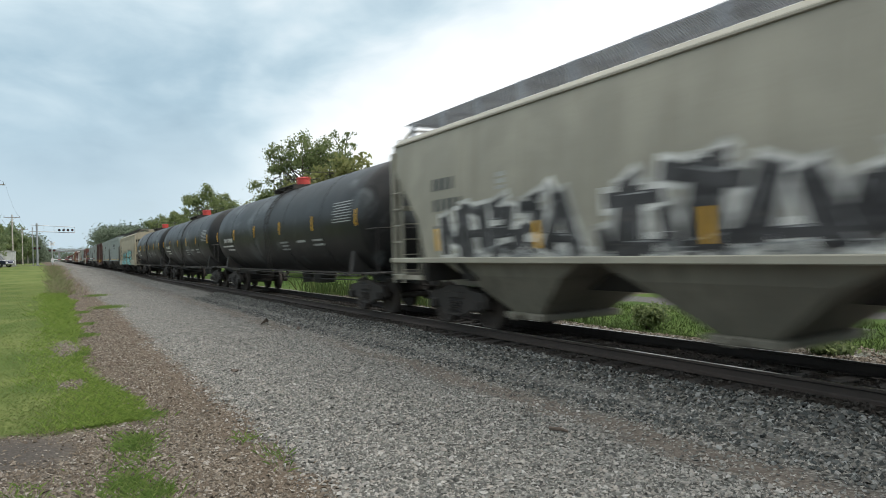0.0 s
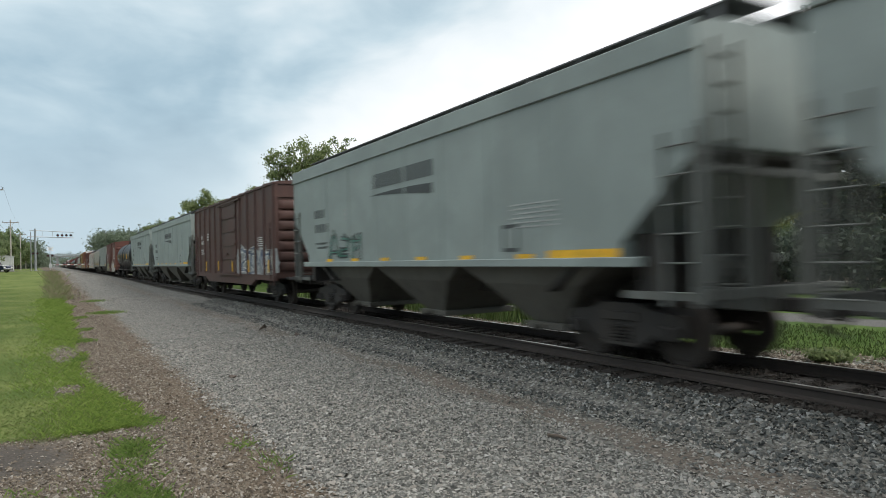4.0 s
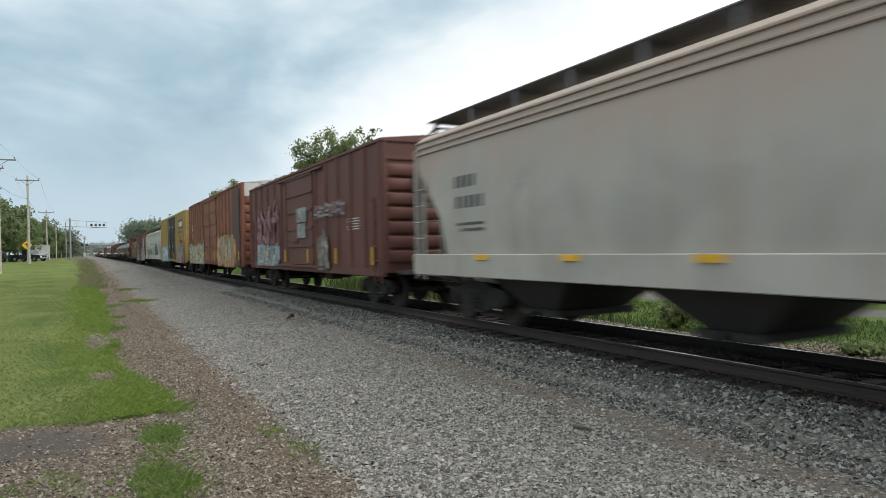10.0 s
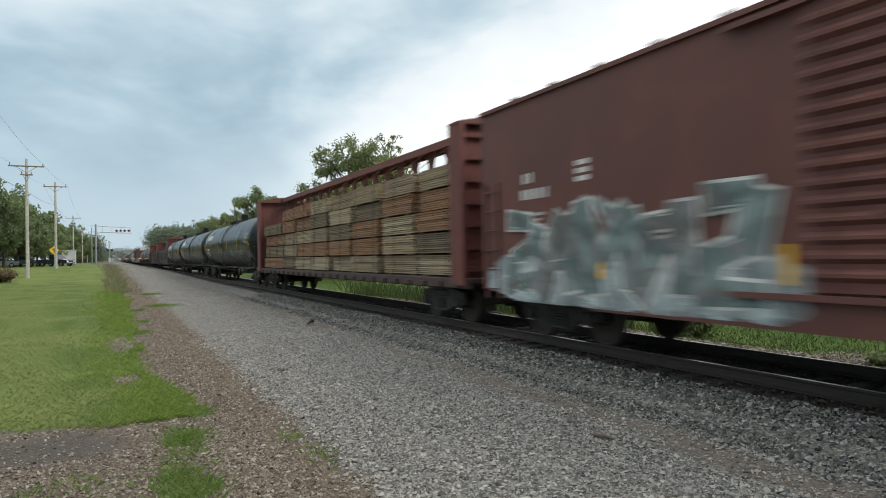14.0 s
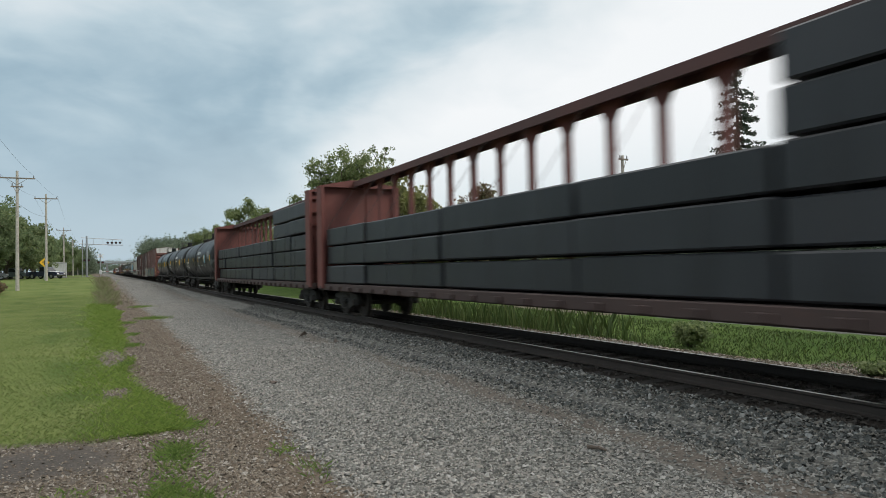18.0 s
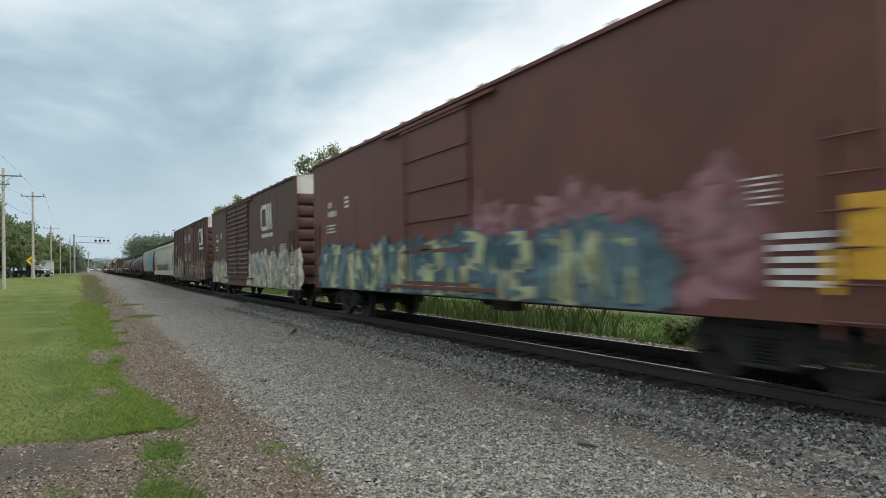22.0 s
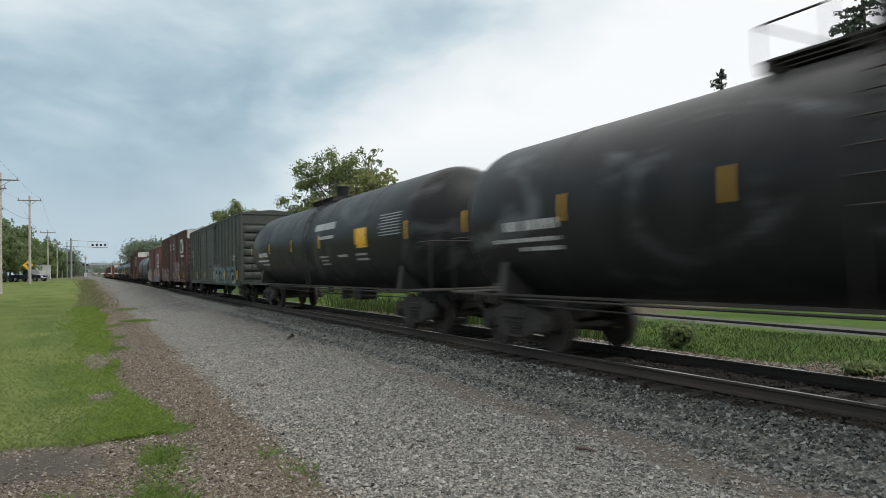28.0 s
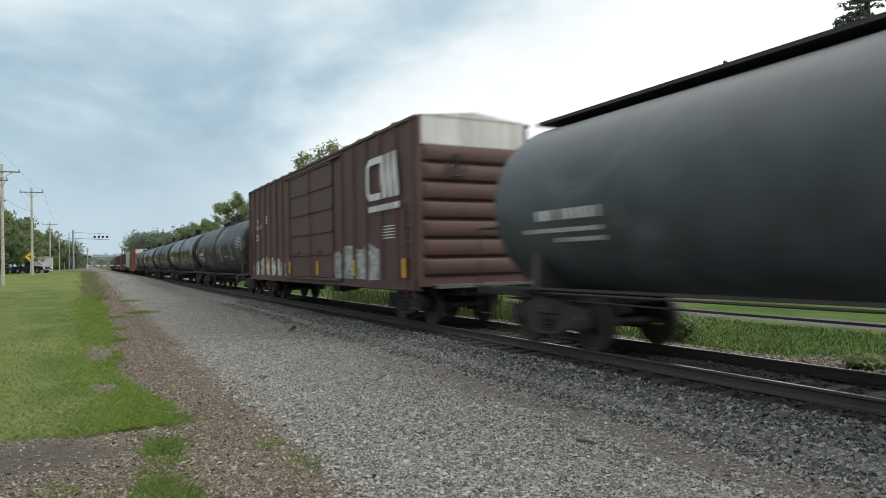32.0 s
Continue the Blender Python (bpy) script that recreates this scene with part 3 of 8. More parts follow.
GRASS = scatter("grass_blades", [(0.118, 0.168, 0.043), (0.138, 0.192, 0.05), (0.162, 0.212, 0.06), (0.19, 0.228, 0.076), (0.245, 0.25, 0.12)], 0.6, trans=0.45)
LUSH = scatter("lush_grass", [(0.09, 0.15, 0.03), (0.135, 0.22, 0.048), (0.18, 0.27, 0.066), (0.24, 0.30, 0.09)], 0.6, trans=0.35)
BORDER = scatter("border_grass_blades", [(0.13, 0.195, 0.035), (0.18, 0.27, 0.052), (0.235, 0.33, 0.07), (0.29, 0.355, 0.095)], 0.6, trans=0.45)
WEED = scatter("dry_weeds", [(0.24, 0.20, 0.13), (0.19, 0.24, 0.09), (0.31, 0.25, 0.18), (0.20, 0.26, 0.10)], 0.8, trans=0.5)
DITCH = scatter("ditch_blades", [(0.044, 0.077, 0.019), (0.061, 0.10, 0.025), (0.08, 0.12, 0.031), (0.115, 0.142, 0.047)], 0.6, trans=0.3)


def turf():
    xy = spread(100000, -8.0, 0.95, 8.6, 62.0, 2.2)
    edge = lawn_edge(xy[:, 1])
    noise_ = np.array([noise.noise((x * 0.9, y * 0.9, 0.3)) for x, y in xy])
    worn = in_worn(xy)
    xy = xy[(xy[:, 0] < edge + noise_ * 0.3) & (xy[:, 0] > -0.16 * xy[:, 1] - 1.0) & ~(worn & (rng.random(len(xy)) < 0.95)) & (xy[:, 1] > 8.75 + 0.55 * np.maximum(-0.3 - xy[:, 0], 0) + noise_ * 0.35 + rng.normal(0, 0.05, len(xy)))]
    v, f = blades(xy, rng.uniform(0.015, 0.04, len(xy)), rng.uniform(0.002, 0.0045, len(xy)), 1.1)
    loose("lawn_grass", v, f, GRASS, "short mown green lawn grass", "grass")
    # lusher uncut border beside the gravel, with bare gaps
    xy = spread(66000, -1.4, 1.1, 8.85, 46.0, 1.7)
    n_ = np.array([noise.noise((x * 0.8, y * 0.5, 4.2)) for x, y in xy])
    cut = lawn_edge(xy[:, 1]) + n_ * 0.32
    bare = in_worn(xy, 1.1)
    keep = np.clip(1 - (cut - xy[:, 0]) / (1.45 + 1.1 * n_), 0, 1) ** 1.7
    xy = xy[(xy[:, 0] < cut) & (rng.random(len(xy)) < keep) & ~(bare & (rng.random(len(xy)) < 0.9))]
    v, f = blades(xy, rng.uniform(0.03, 0.08, len(xy)) * (1 + 1.2 * smooth01(xy[:, 1], 16, 30)), rng.uniform(0.003, 0.006, len(xy)), 0.9)
    loose("border_grass", v, f, BORDER, "bright uncut grass along the edge of the lawn", "grass")
    # tufts in the gravel
    spots = [(0.70, 7.9, 0.17, 420), (0.67, 7.75, 0.12, 260), (0.62, 7.1, 0.2, 150), (0.40, 15.8, 0.09, 260), (0.52, 6.4, 0.16, 420), (0.5, 5.8, 0.17, 520), (0.72, 6.05, 0.12, 260), (-0.27, 6.62, 0.13, 60), (-0.61, 6.45, 0.12, 50), (0.1, 6.4, 0.3, 60), (1.8, 30.7, 0.4, 1300), (1.8, 41.0, 0.4, 900), (0.95, 9.0, 0.15, 200),
             (0.8, 28.4, 0.16, 500), (0.65, 19.6, 0.16, 420), (0.75, 23.0, 0.14, 250), (1.75, 7.3, 0.12, 60), (1.9, 6.5, 0.14, 60)]
    xy = np.concatenate([np.stack([rng.normal(x, r * 0.75, k), rng.normal(y, r * 1.3, k)], -1) for x, y, r, k in [(a, b, c, int(d * 1.2)) for a, b, c, d in spots]])
    v, f = blades(xy, rng.uniform(0.025, 0.075, len(xy)), rng.uniform(0.002, 0.004, len(xy)), 0.9)
    loose("grass_tufts", v, f, LUSH, "tufts of long green grass growing through gravel", "grass")
    # dry weeds along the lawn's far edge
    y = 44 + 52 * rng.random(4200) ** 1.1
    lump = np.array([noise.noise((0.0, q * 0.22, 7.0)) for q in y])
    xy = np.stack([0.45 - 0.014 * (y - 34) + rng.normal(0, 0.36, len(y)), y], -1)
    tall = np.clip(0.34 + 0.5 * lump, 0.08, 0.75)
    v, f = blades(xy, tall * rng.uniform(0.4, 1.0, len(xy)), rng.uniform(0.008, 0.018, len(xy)), 0.6)
    loose("dry_weeds", v, f, WEED, "tall brown and green weeds beside the yard", "weeds")
    # rough grass and reeds beyond the track
    xy = spread(30000, 12.0, 16.5, 3.0, 34.0, 1.2)
    xy = xy[(xy[:, 1] > 8.6 + rng.normal(0, 0.4, len(xy))) | (xy[:, 0] > 13.6)]
    v, f = blades(xy, rng.uniform(0.03, 0.12, len(xy)), rng.uniform(0.006, 0.014, len(xy)), 0.5)
    loose("ditch_grass", v, f, DITCH, "rough green grass in the ditch beyond the track", "grass")
    k = 1500
    y = 13.5 + 22 * rng.random(k)
    xy = np.stack([12.2 + rng.normal(0, 0.55, k), y], -1)
    v, f = blades(xy, rng.uniform(0.4, 1.0, k), rng.uniform(0.012, 0.02, k), 0.22)
    loose("cattails", v, f, DITCH, "upright green cattail leaves in the ditch", "reeds")


# ---------- track ----------
STEEL_TOP = plain("worn_rail_steel", (0.42, 0.40, 0.38), 0.28, 1.0, 0.1, 40, 0.05)
RAIL_RUST = coat("rail_rust", (0.045, 0.035, 0.03), 0.8, dirt=0.5, dirt_rgb=(0.028, 0.024, 0.02), rust=0.0)
TIE_WOOD = plain("creosoted_wood", (0.028, 0.024, 0.021), 0.85, 0.0, 0.35, 14, 0.6)


def rail_geo(y0, y1):
    half = [(0.07, 0.0), (0.07, 0.012), (0.02, 0.03), (0.009, 0.045), (0.009, 0.12), (0.035, 0.135), (0.035, 0.155), (0.028, 0.165)]
    poly = [(x, z) for x, z in half] + [(-x, z) for x, z in reversed(half)]
    return Geo().prism(poly, "y", y0, y1)


def build_track():
    t = thing("railway_track", "single railway track with rusty rails on dark wooden sleepers", "railway track")
    for s in (-0.755, 0.755):
        r = part("rail", lambda: rail_geo(-80, 1400), RAIL_RUST, t, key="rail", at=pose(TRACK_X + s, 0, RAIL_Z - 0.165), smooth=30)
        part("rail_head", lambda: Geo().box(-0.026, 0.026, -80, 1400, 0.1652, 0.1675), STEEL_TOP, r, "polished steel running surface", key="rail_head")
    y = -6.0
    for k in range(150):
        s = part("sleeper", lambda: Geo().box(-1.3, 1.3, -0.115, 0.115, -0.17, 0.0, 0.012), TIE_WOOD, t, key="sleeper",
                 at=pose(TRACK_X + random.uniform(-0.03, 0.03), y, RAIL_Z - 0.178, 0, 0, random.uniform(-0.6, 0.6)))
        y += 0.53
    g = Geo()
    for k in range(1100):
        yy = 73.6 + 0.53 * k
        g.box(TRACK_X - 1.3, TRACK_X + 1.3, yy - 0.115, yy + 0.115, RAIL_Z - 0.34, RAIL_Z - 0.178)
    part("far_sleepers", g, TIE_WOOD, t)["kind"] = "stuff"


build_track()

# ---------- train: shared pieces ----------
BLACK_STEEL = coat("truck_black", (0.028, 0.025, 0.023), 0.75, dirt=0.55, dirt_rgb=(0.06, 0.048, 0.038))
WHEEL_STEEL = coat("wheel_steel", (0.055, 0.045, 0.04), 0.6, 0.4, dirt=0.3)
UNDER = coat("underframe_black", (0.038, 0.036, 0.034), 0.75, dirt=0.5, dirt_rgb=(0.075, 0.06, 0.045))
GRATE = plain("galvanised_grating", (0.30, 0.31, 0.335), 0.5, 0.4, 0.2, 30, 0.2)
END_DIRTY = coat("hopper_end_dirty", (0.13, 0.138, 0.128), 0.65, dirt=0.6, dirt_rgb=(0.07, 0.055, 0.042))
GRATE_DARK = plain("dull_grating", (0.12, 0.12, 0.12), 0.6, 0.3, 0.2, 30, 0.2)
YELLOW = plain("reflector_yellow", (0.72, 0.40, 0.025), 0.45, 0.0, 0.15, 8, 0.05)
WHITE = coat("lettering_white", (0.62, 0.62, 0.60), 0.6, dirt=0.3)
DARKINK = plain("lettering_black", (0.05, 0.055, 0.055), 0.6, 0.0, 0.2, 20, 0.0)
GREYINK = plain("lettering_grey", (0.33, 0.34, 0.33), 0.6, 0.0, 0.2, 20, 0.0)
REDCAP = coat("dome_red", (0.50, 0.045, 0.035), 0.5, dirt=0.2)


def wheelset_geo():
    g = Geo()
    g.tube((-0.95, 0, 0), (0.95, 0, 0), 0.075, n=10)
    for s in (-1, 1):
        n = 18
        prof = [(0.66, 0.47), (0.69, 0.485), (0.705, 0.462), (0.80, 0.455), (0.80, 0.39), (0.765, 0.37), (0.755, 0.2), (0.79, 0.14), (0.66, 0.14), (0.70, 0.2), (0.70, 0.38), (0.66, 0.40)]
        rings = [[(s * x, math.cos(2 * math.pi * i / n) * r, math.sin(2 * math.pi * i / n) * r) for i in range(n)] for x, r in prof + prof[:1]]
        g.loft(rings, caps=False)
        g.tube((s * 0.95, 0, 0), (s * 1.10, 0, 0), 0.10, n=10)
    return g


def sideframe_geo():
    """Cast side frame of a freight truck, seen from the side: arched top, two pedestals, sloping lower members."""
    g = Geo()
    top = [(-1.12, 0.62), (-1.05, 0.72), (-0.55, 0.78), (-0.32, 0.86), (0.32, 0.86), (0.55, 0.78), (1.05, 0.72), (1.12, 0.62), (1.12, 0.44), (0.98, 0.40), (0.98, 0.58), (0.76, 0.58), (0.70, 0.45),
           (0.34, 0.23), (-0.34, 0.23), (-0.70, 0.45), (-0.76, 0.58), (-0.98, 0.58), (-0.98, 0.40), (-1.12, 0.44)]
    g.prism([(y, z) for y, z in top], "x", -0.07, 0.07)
    for y in (-0.13, 0.0, 0.13):
        for k in range(5):
            g.tube((-0.10, y, 0.32 + k * 0.05), (-0.10, y, 0.345 + k * 0.05), 0.055, n=8)
    g.box(-0.13, 0.1, -0.32, 0.32, 0.24, 0.30, 0.01)
    g.box(-0.12, 0.12, -0.30, 0.30, 0.60, 0.74, 0.02)
    for y in (-0.88, 0.88):
        g.box(-0.14, 0.02, y - 0.13, y + 0.13, 0.36, 0.58, 0.03)
        g.tube((-0.17, y, 0.47), (-0.06, y, 0.47), 0.09, n=10)
    return g


def add_trucks(car, half):
    for y in (-half, half):
        t = part("truck", lambda: Geo().box(-1.0, 1.0, -0.2, 0.2, 0.50, 0.80, 0.03).tube((0, 0, 0.72), (0, 0, 0.95), 0.2, n=10), BLACK_STEEL, car, "black cast-steel truck", key="bolster", at=pose(0, y, 0))
        for s in (-1, 1):
            part("side_frame", sideframe_geo, BLACK_STEEL, t, key="sideframe", at=pose(s * 1.0, 0, 0, 0, 0, 0 if s < 0 else 180), smooth=35)
        for d in (-0.88, 0.88):
            part("wheelset", wheelset_geo, WHEEL_STEEL, t, key="wheelset", at=pose(0, d, 0.457), smooth=35)


def coupler_geo():
    g = Geo()
    g.box(-0.09, 0.09, -2.2, 0.0, 0.78, 0.96, 0.02)
    g.prism([(-0.16, 0.0), (0.14, 0.0), (0.17, 0.16), (0.08, 0.26), (0.02, 0.14), (-0.10, 0.12), (-0.16, 0.26)], "z", 0.74, 1.0)
    g.pipe([(0.25, -0.2, 0.86), (0.27, 0.1, 0.62), (0.2, 0.3, 0.52)], 0.025)
    g.pipe([(-0.9, -0.35, 0.82), (-0.3, -0.25, 0.74), (0.1, -0.2, 0.8)], 0.018)
    return g


def add_couplers(car, half, shift=0.0):
    for s in (-1, 1):
        part("coupler", coupler_geo, BLACK_STEEL, car, key="coupler", at=pose(0, s * half + shift, 0, 0, 0, 0 if s > 0 else 180))


def ladder_geo(w, z0, z1, steps):
    g = Geo()
    for y in (-w / 2, w / 2):
        g.box(-0.012, 0.012, y - 0.03, y + 0.03, z0, z1)
    for k in range(steps):
        z = z0 + (z1 - z0) * (k + 0.5) / steps
        g.tube((-0.02, -w / 2 - 0.02, z), (-0.02, w / 2 + 0.02, z), 0.014, n=6)
    return g


SHIFT = {}


def decal(g, y, z, ln, ht, skin, off):
    """A thin painted plate, its top edge at z, that bends with the skin of the car."""
    k = max(1, int(ht / 0.07))
    front = [(skin(z - ht * i / k) - off, z - ht * i / k) for i in range(k + 1)]
    back = [(x + off * 0.7, q) for x, q in reversed(front)]
    g.prism(front + back, "y", y, y + ln)


def lines_of(car, y, z, skin, rows, mat, name="lettering", gap=0.0, chars=False):
    """Small stencilled data that nobody could read: plain bars. rows: (offset along, offset down, length, height)."""
    g = Geo()
    if chars:
        out = []
        for dy, dz_, ln, ht in rows:
            w_ = ht * 0.62
            n_ = max(1, int(ln / (w_ * 1.5)))
            out += [(dy + i * w_ * 1.5, dz_, w_ * (1.0 if i % 3 else 0.8), ht) for i in range(n_) if not (n_ > 5 and i == n_ - 4)]
        rows = out
    for dy, dz_, ln, ht in rows:
        decal(g, y + dy, z - dz_, ln, ht, skin, 0.006)
    ob = part(name, g, mat, car, at=pose(0, SHIFT.get(car.name, 0.0), 0))
    if len(rows) > 1:
        ob["kind"] = "stuff"
    return ob


def ribbon(g, pts, width, skin, off):
    """A painted stroke along pts (along, height) that follows the skin of the car."""
    fine = []
    for (a, b), (c, d) in zip(pts, pts[1:]):
        k = max(1, int(math.hypot(c - a, d - b) / 0.18))
        fine += [(a + (c - a) * i / k, b + (d - b) * i / k) for i in range(k)]
    fine.append(pts[-1])
    v, f = [], []
    for i, (y, z) in enumerate(fine):
        y0, z0 = fine[max(0, i - 1)]
        y1, z1 = fine[min(len(fine) - 1, i + 1)]
        l = math.hypot(y1 - y0, z1 - z0) or 1
        ny, nz = -(z1 - z0) / l * width / 2, (y1 - y0) / l * width / 2
        for s in (-1, 1):
            v.append((skin(z + s * nz) - off, y + s * ny, z + s * nz))
        if i:
            o = 2 * i
            f.append((o - 2, o - 1, o + 1, o))
    start = len(g.v)
    g.add(v, f)
    if start:
        g.f.append((start - 2, start, start + 1))
        g.m.append(g.slot)


def blob(g, cy, cz, ry, rz, skin, off, r, zmin=1.0, spikes=0.13):
    """A painted patch with an uneven outline."""
    n = 26
    v = [(skin(cz) - off, cy, cz)]
    for i in range(n):
        a = 2 * math.pi * i / n
        k = 1 + r.uniform(-spikes, spikes)
        y, z = cy + math.cos(a) * ry * k, max(zmin, cz + math.sin(a) * rz * k)
        v.append((skin(z) - off, y, z))
    start = len(g.v)
    g.add(v, [(0, i + 1, (i + 1) % n + 1) for i in range(n)])
    if start:
        g.f.append((start - 27, start, start + 1))
        g.m.append(g.slot)


def slab(g, p, q, w0, w1, grow, skin, off, zmin):
    """One tapered painted stroke from p to q (along, height), w0 and w1 wide, with blunt slanted ends."""
    dy, dz_ = q[0] - p[0], q[1] - p[1]
    l = math.hypot(dy, dz_) or 1
    ty, tz = dy / l, dz_ / l
    p, q = (p[0] - ty * grow, p[1] - tz * grow), (q[0] + ty * grow, q[1] + tz * grow)
    k = max(1, int(l / 0.3))
    v, f, last = [], [], len(g.v) - 1
    for i in range(k + 1):
        u = i / k
        y, z, w_ = p[0] + (q[0] - p[0]) * u, p[1] + (q[1] - p[1]) * u, (w0 + (w1 - w0) * u) / 2 + grow
        for s_ in (-1, 1):
            zz = max(zmin, z + s_ * ty * w_)
            v.append((skin(zz) - off, y - s_ * tz * w_, zz))
        if i:
            o = 2 * i
            f.append((o - 2, o - 1, o + 1, o))
    start = len(g.v)
    g.add(v + [(v[0][0], v[0][1] + 1e-4, v[0][2])], f)
    if last >= 0:
        g.f.append((last, start, start + len(v)))
        g.m.append(g.slot)


def letter_form(r, c, w2, h0, h1):
    """Strokes of one invented sign: (start, end, width there, width there), slanted and knotted like sprayed lettering."""
    ht, j = h1 - h0, lambda a: r.uniform(-a, a)
    lean = j(0.16) * ht
    at = lambda u, v: (c + u * w2 + lean * (v - 0.5) + j(0.2) * w2, h0 + v * ht + j(0.10) * ht)
    stem, bar = w2 * r.uniform(0.55, 0.8), ht * r.uniform(0.15, 0.22)
    kind = r.randrange(6)
    if kind == 0:
        out = [(at(-0.6, 0), at(-0.5, 1), stem * 1.15, stem * 0.8), (at(0.6, 0), at(0.45, 0.95), stem, stem * 0.7), (at(-0.6, 0.85), at(0.6, 0.9), bar, bar), (at(-0.5, 0.45), at(0.5, 0.4), bar, bar * 0.8)]
    elif kind == 1:
        out = [(at(-0.6, 0), at(-0.6, 1.05), stem, stem * 0.8), (at(-0.6, 0.92), at(0.5, 0.8), bar, bar), (at(0.6, 0.85), at(0.4, 0.5), stem * 0.8, stem), (at(-0.4, 0.5), at(0.5, 0.48), bar, bar), (at(0.0, 0.5), at(0.85, -0.02), stem * 0.7, stem * 1.1)]
    elif kind == 2:
        out = [(at(-0.7, 0), at(-0.1, 1), stem * 1.2, stem * 0.8), (at(0.1, 1), at(0.7, 0), stem * 0.8, stem * 1.2), (at(-0.5, 0.32), at(0.5, 0.32), bar, bar)]
    elif kind == 3:
        out = [(at(0.7, 0.92), at(-0.5, 0.88), bar * 1.3, bar), (at(-0.55, 0.9), at(-0.5, 0.5), stem, stem), (at(-0.5, 0.52), at(0.5, 0.46), bar, bar * 1.2), (at(0.55, 0.5), at(0.5, 0.08), stem, stem), (at(0.6, 0.06), at(-0.8, 0.1), bar * 1.3, bar)]
    elif kind == 4:
        out = [(at(-0.7, 0), at(-0.7, 1), stem, stem), (at(-0.7, 0.95), at(0.0, 0.35), stem * 0.8, stem * 0.7), (at(0.0, 0.35), at(0.7, 1), stem * 0.7, stem * 0.8), (at(0.75, 1), at(0.7, 0), stem * 0.8, stem * 1.1)]
    else:
        out = [(at(0.0, 0), at(0.05, 1), stem * 1.3, stem), (at(-0.8, 0.82), at(0.8, 0.9), bar, bar * 1.3), (at(-0.7, 0.06), at(0.7, 0.1), bar * 1.2, bar), (at(0.6, 0.1), at(0.65, 0.45), stem * 0.7, stem * 0.5)]
    if r.random() < 0.4:
        out.append((at(j(0.6), 0.9), at(j(0.9), 1.18), stem * 0.7, 0.02))
    return out


def graffiti(car, y0, y1, z0, z1, skin, cols, seed, letters=6, cloud_=True, zmin=1.0, thick=0.2, label="", rim=1.0):
    """Sprayed invented signs in layers: cloud, cast shade, outline, fill in two tones, highlight. cols: cloud, outline, fill, shine, second fill."""
    r = random.Random(seed)
    wd, ht = (y1 - y0) / letters, z1 - z0
    shift = pose(0, SHIFT.get(car.name, 0.0), 0)
    piece, lift = None, 0.004
    if cloud_:
        g = Geo()
        for k in range(letters + 1):
            blob(g, y0 + wd * (k + r.uniform(-0.1, 0.1)), z0 + ht * r.uniform(0.36, 0.52), wd * 0.8, ht * r.uniform(0.44, 0.62), skin, lift + 0.0002 * k, r, zmin, 0.22)
        piece = part("graffiti", g, cols[0], car, label, at=shift)
    edge = min(0.045, 0.018 + 0.03 * wd) * rim
    for k in range(letters):
        c = y0 + wd * (k + 0.5)
        h0, h1 = z0 + ht * r.uniform(0.0, 0.08), z0 + ht * r.uniform(0.8, 1.0)
        form = letter_form(r, c, wd * 0.60, h0, h1)
        fat = max(0.16, min(1.1, 2.4 * thick))
        g = Geo()
        o = 0.008 + 0.0015 * (k % 4)
        for i, (p, q, a, b_) in enumerate(form):
            a, b_ = a * fat, b_ * fat
            g.slot = 0
            slab(g, p, q, a, b_, edge, skin, o + 0.0002 * i, zmin)
        for i, (p, q, a, b_) in enumerate(form):
            a, b_ = a * fat, b_ * fat
            g.slot = 1
            slab(g, p, q, a, b_, 0.0, skin, o + 0.006 + 0.0003 * i, zmin)
            if a > 0.12 and i % 2 == 0:
                m = ((p[0] + q[0]) / 2, (p[1] + q[1]) / 2)
                g.slot = 3
                slab(g, p, m, a * 0.7, b_ * 0.25, 0.0, skin, o + 0.009 + 0.0003 * i, zmin)
            if a > 0.08 and i < 3:
                d = (-(q[1] - p[1]), q[0] - p[0])
                l = math.hypot(*d) or 1
                d = (d[0] / l * a * 0.36, d[1] / l * a * 0.36)
                g.slot = 2
                slab(g, (p[0] * 0.8 + q[0] * 0.2 + d[0], p[1] * 0.8 + q[1] * 0.2 + d[1]), (p[0] * 0.3 + q[0] * 0.7 + d[0], p[1] * 0.3 + q[1] * 0.7 + d[1]), 0.03, 0.012, 0.0, skin, o + 0.0125, zmin)
        other = cols[4] if len(cols) > 4 else cols[0]
        mats = (cols[1], other if len(cols) > 4 and k % 2 else cols[2], cols[3], cols[2] if len(cols) > 4 and k % 2 else other)
        if piece is None:
            piece = part("graffiti", g, mats, car, label, at=shift)
        else:
            part("graffiti_stroke", g, mats, piece)
    return piece


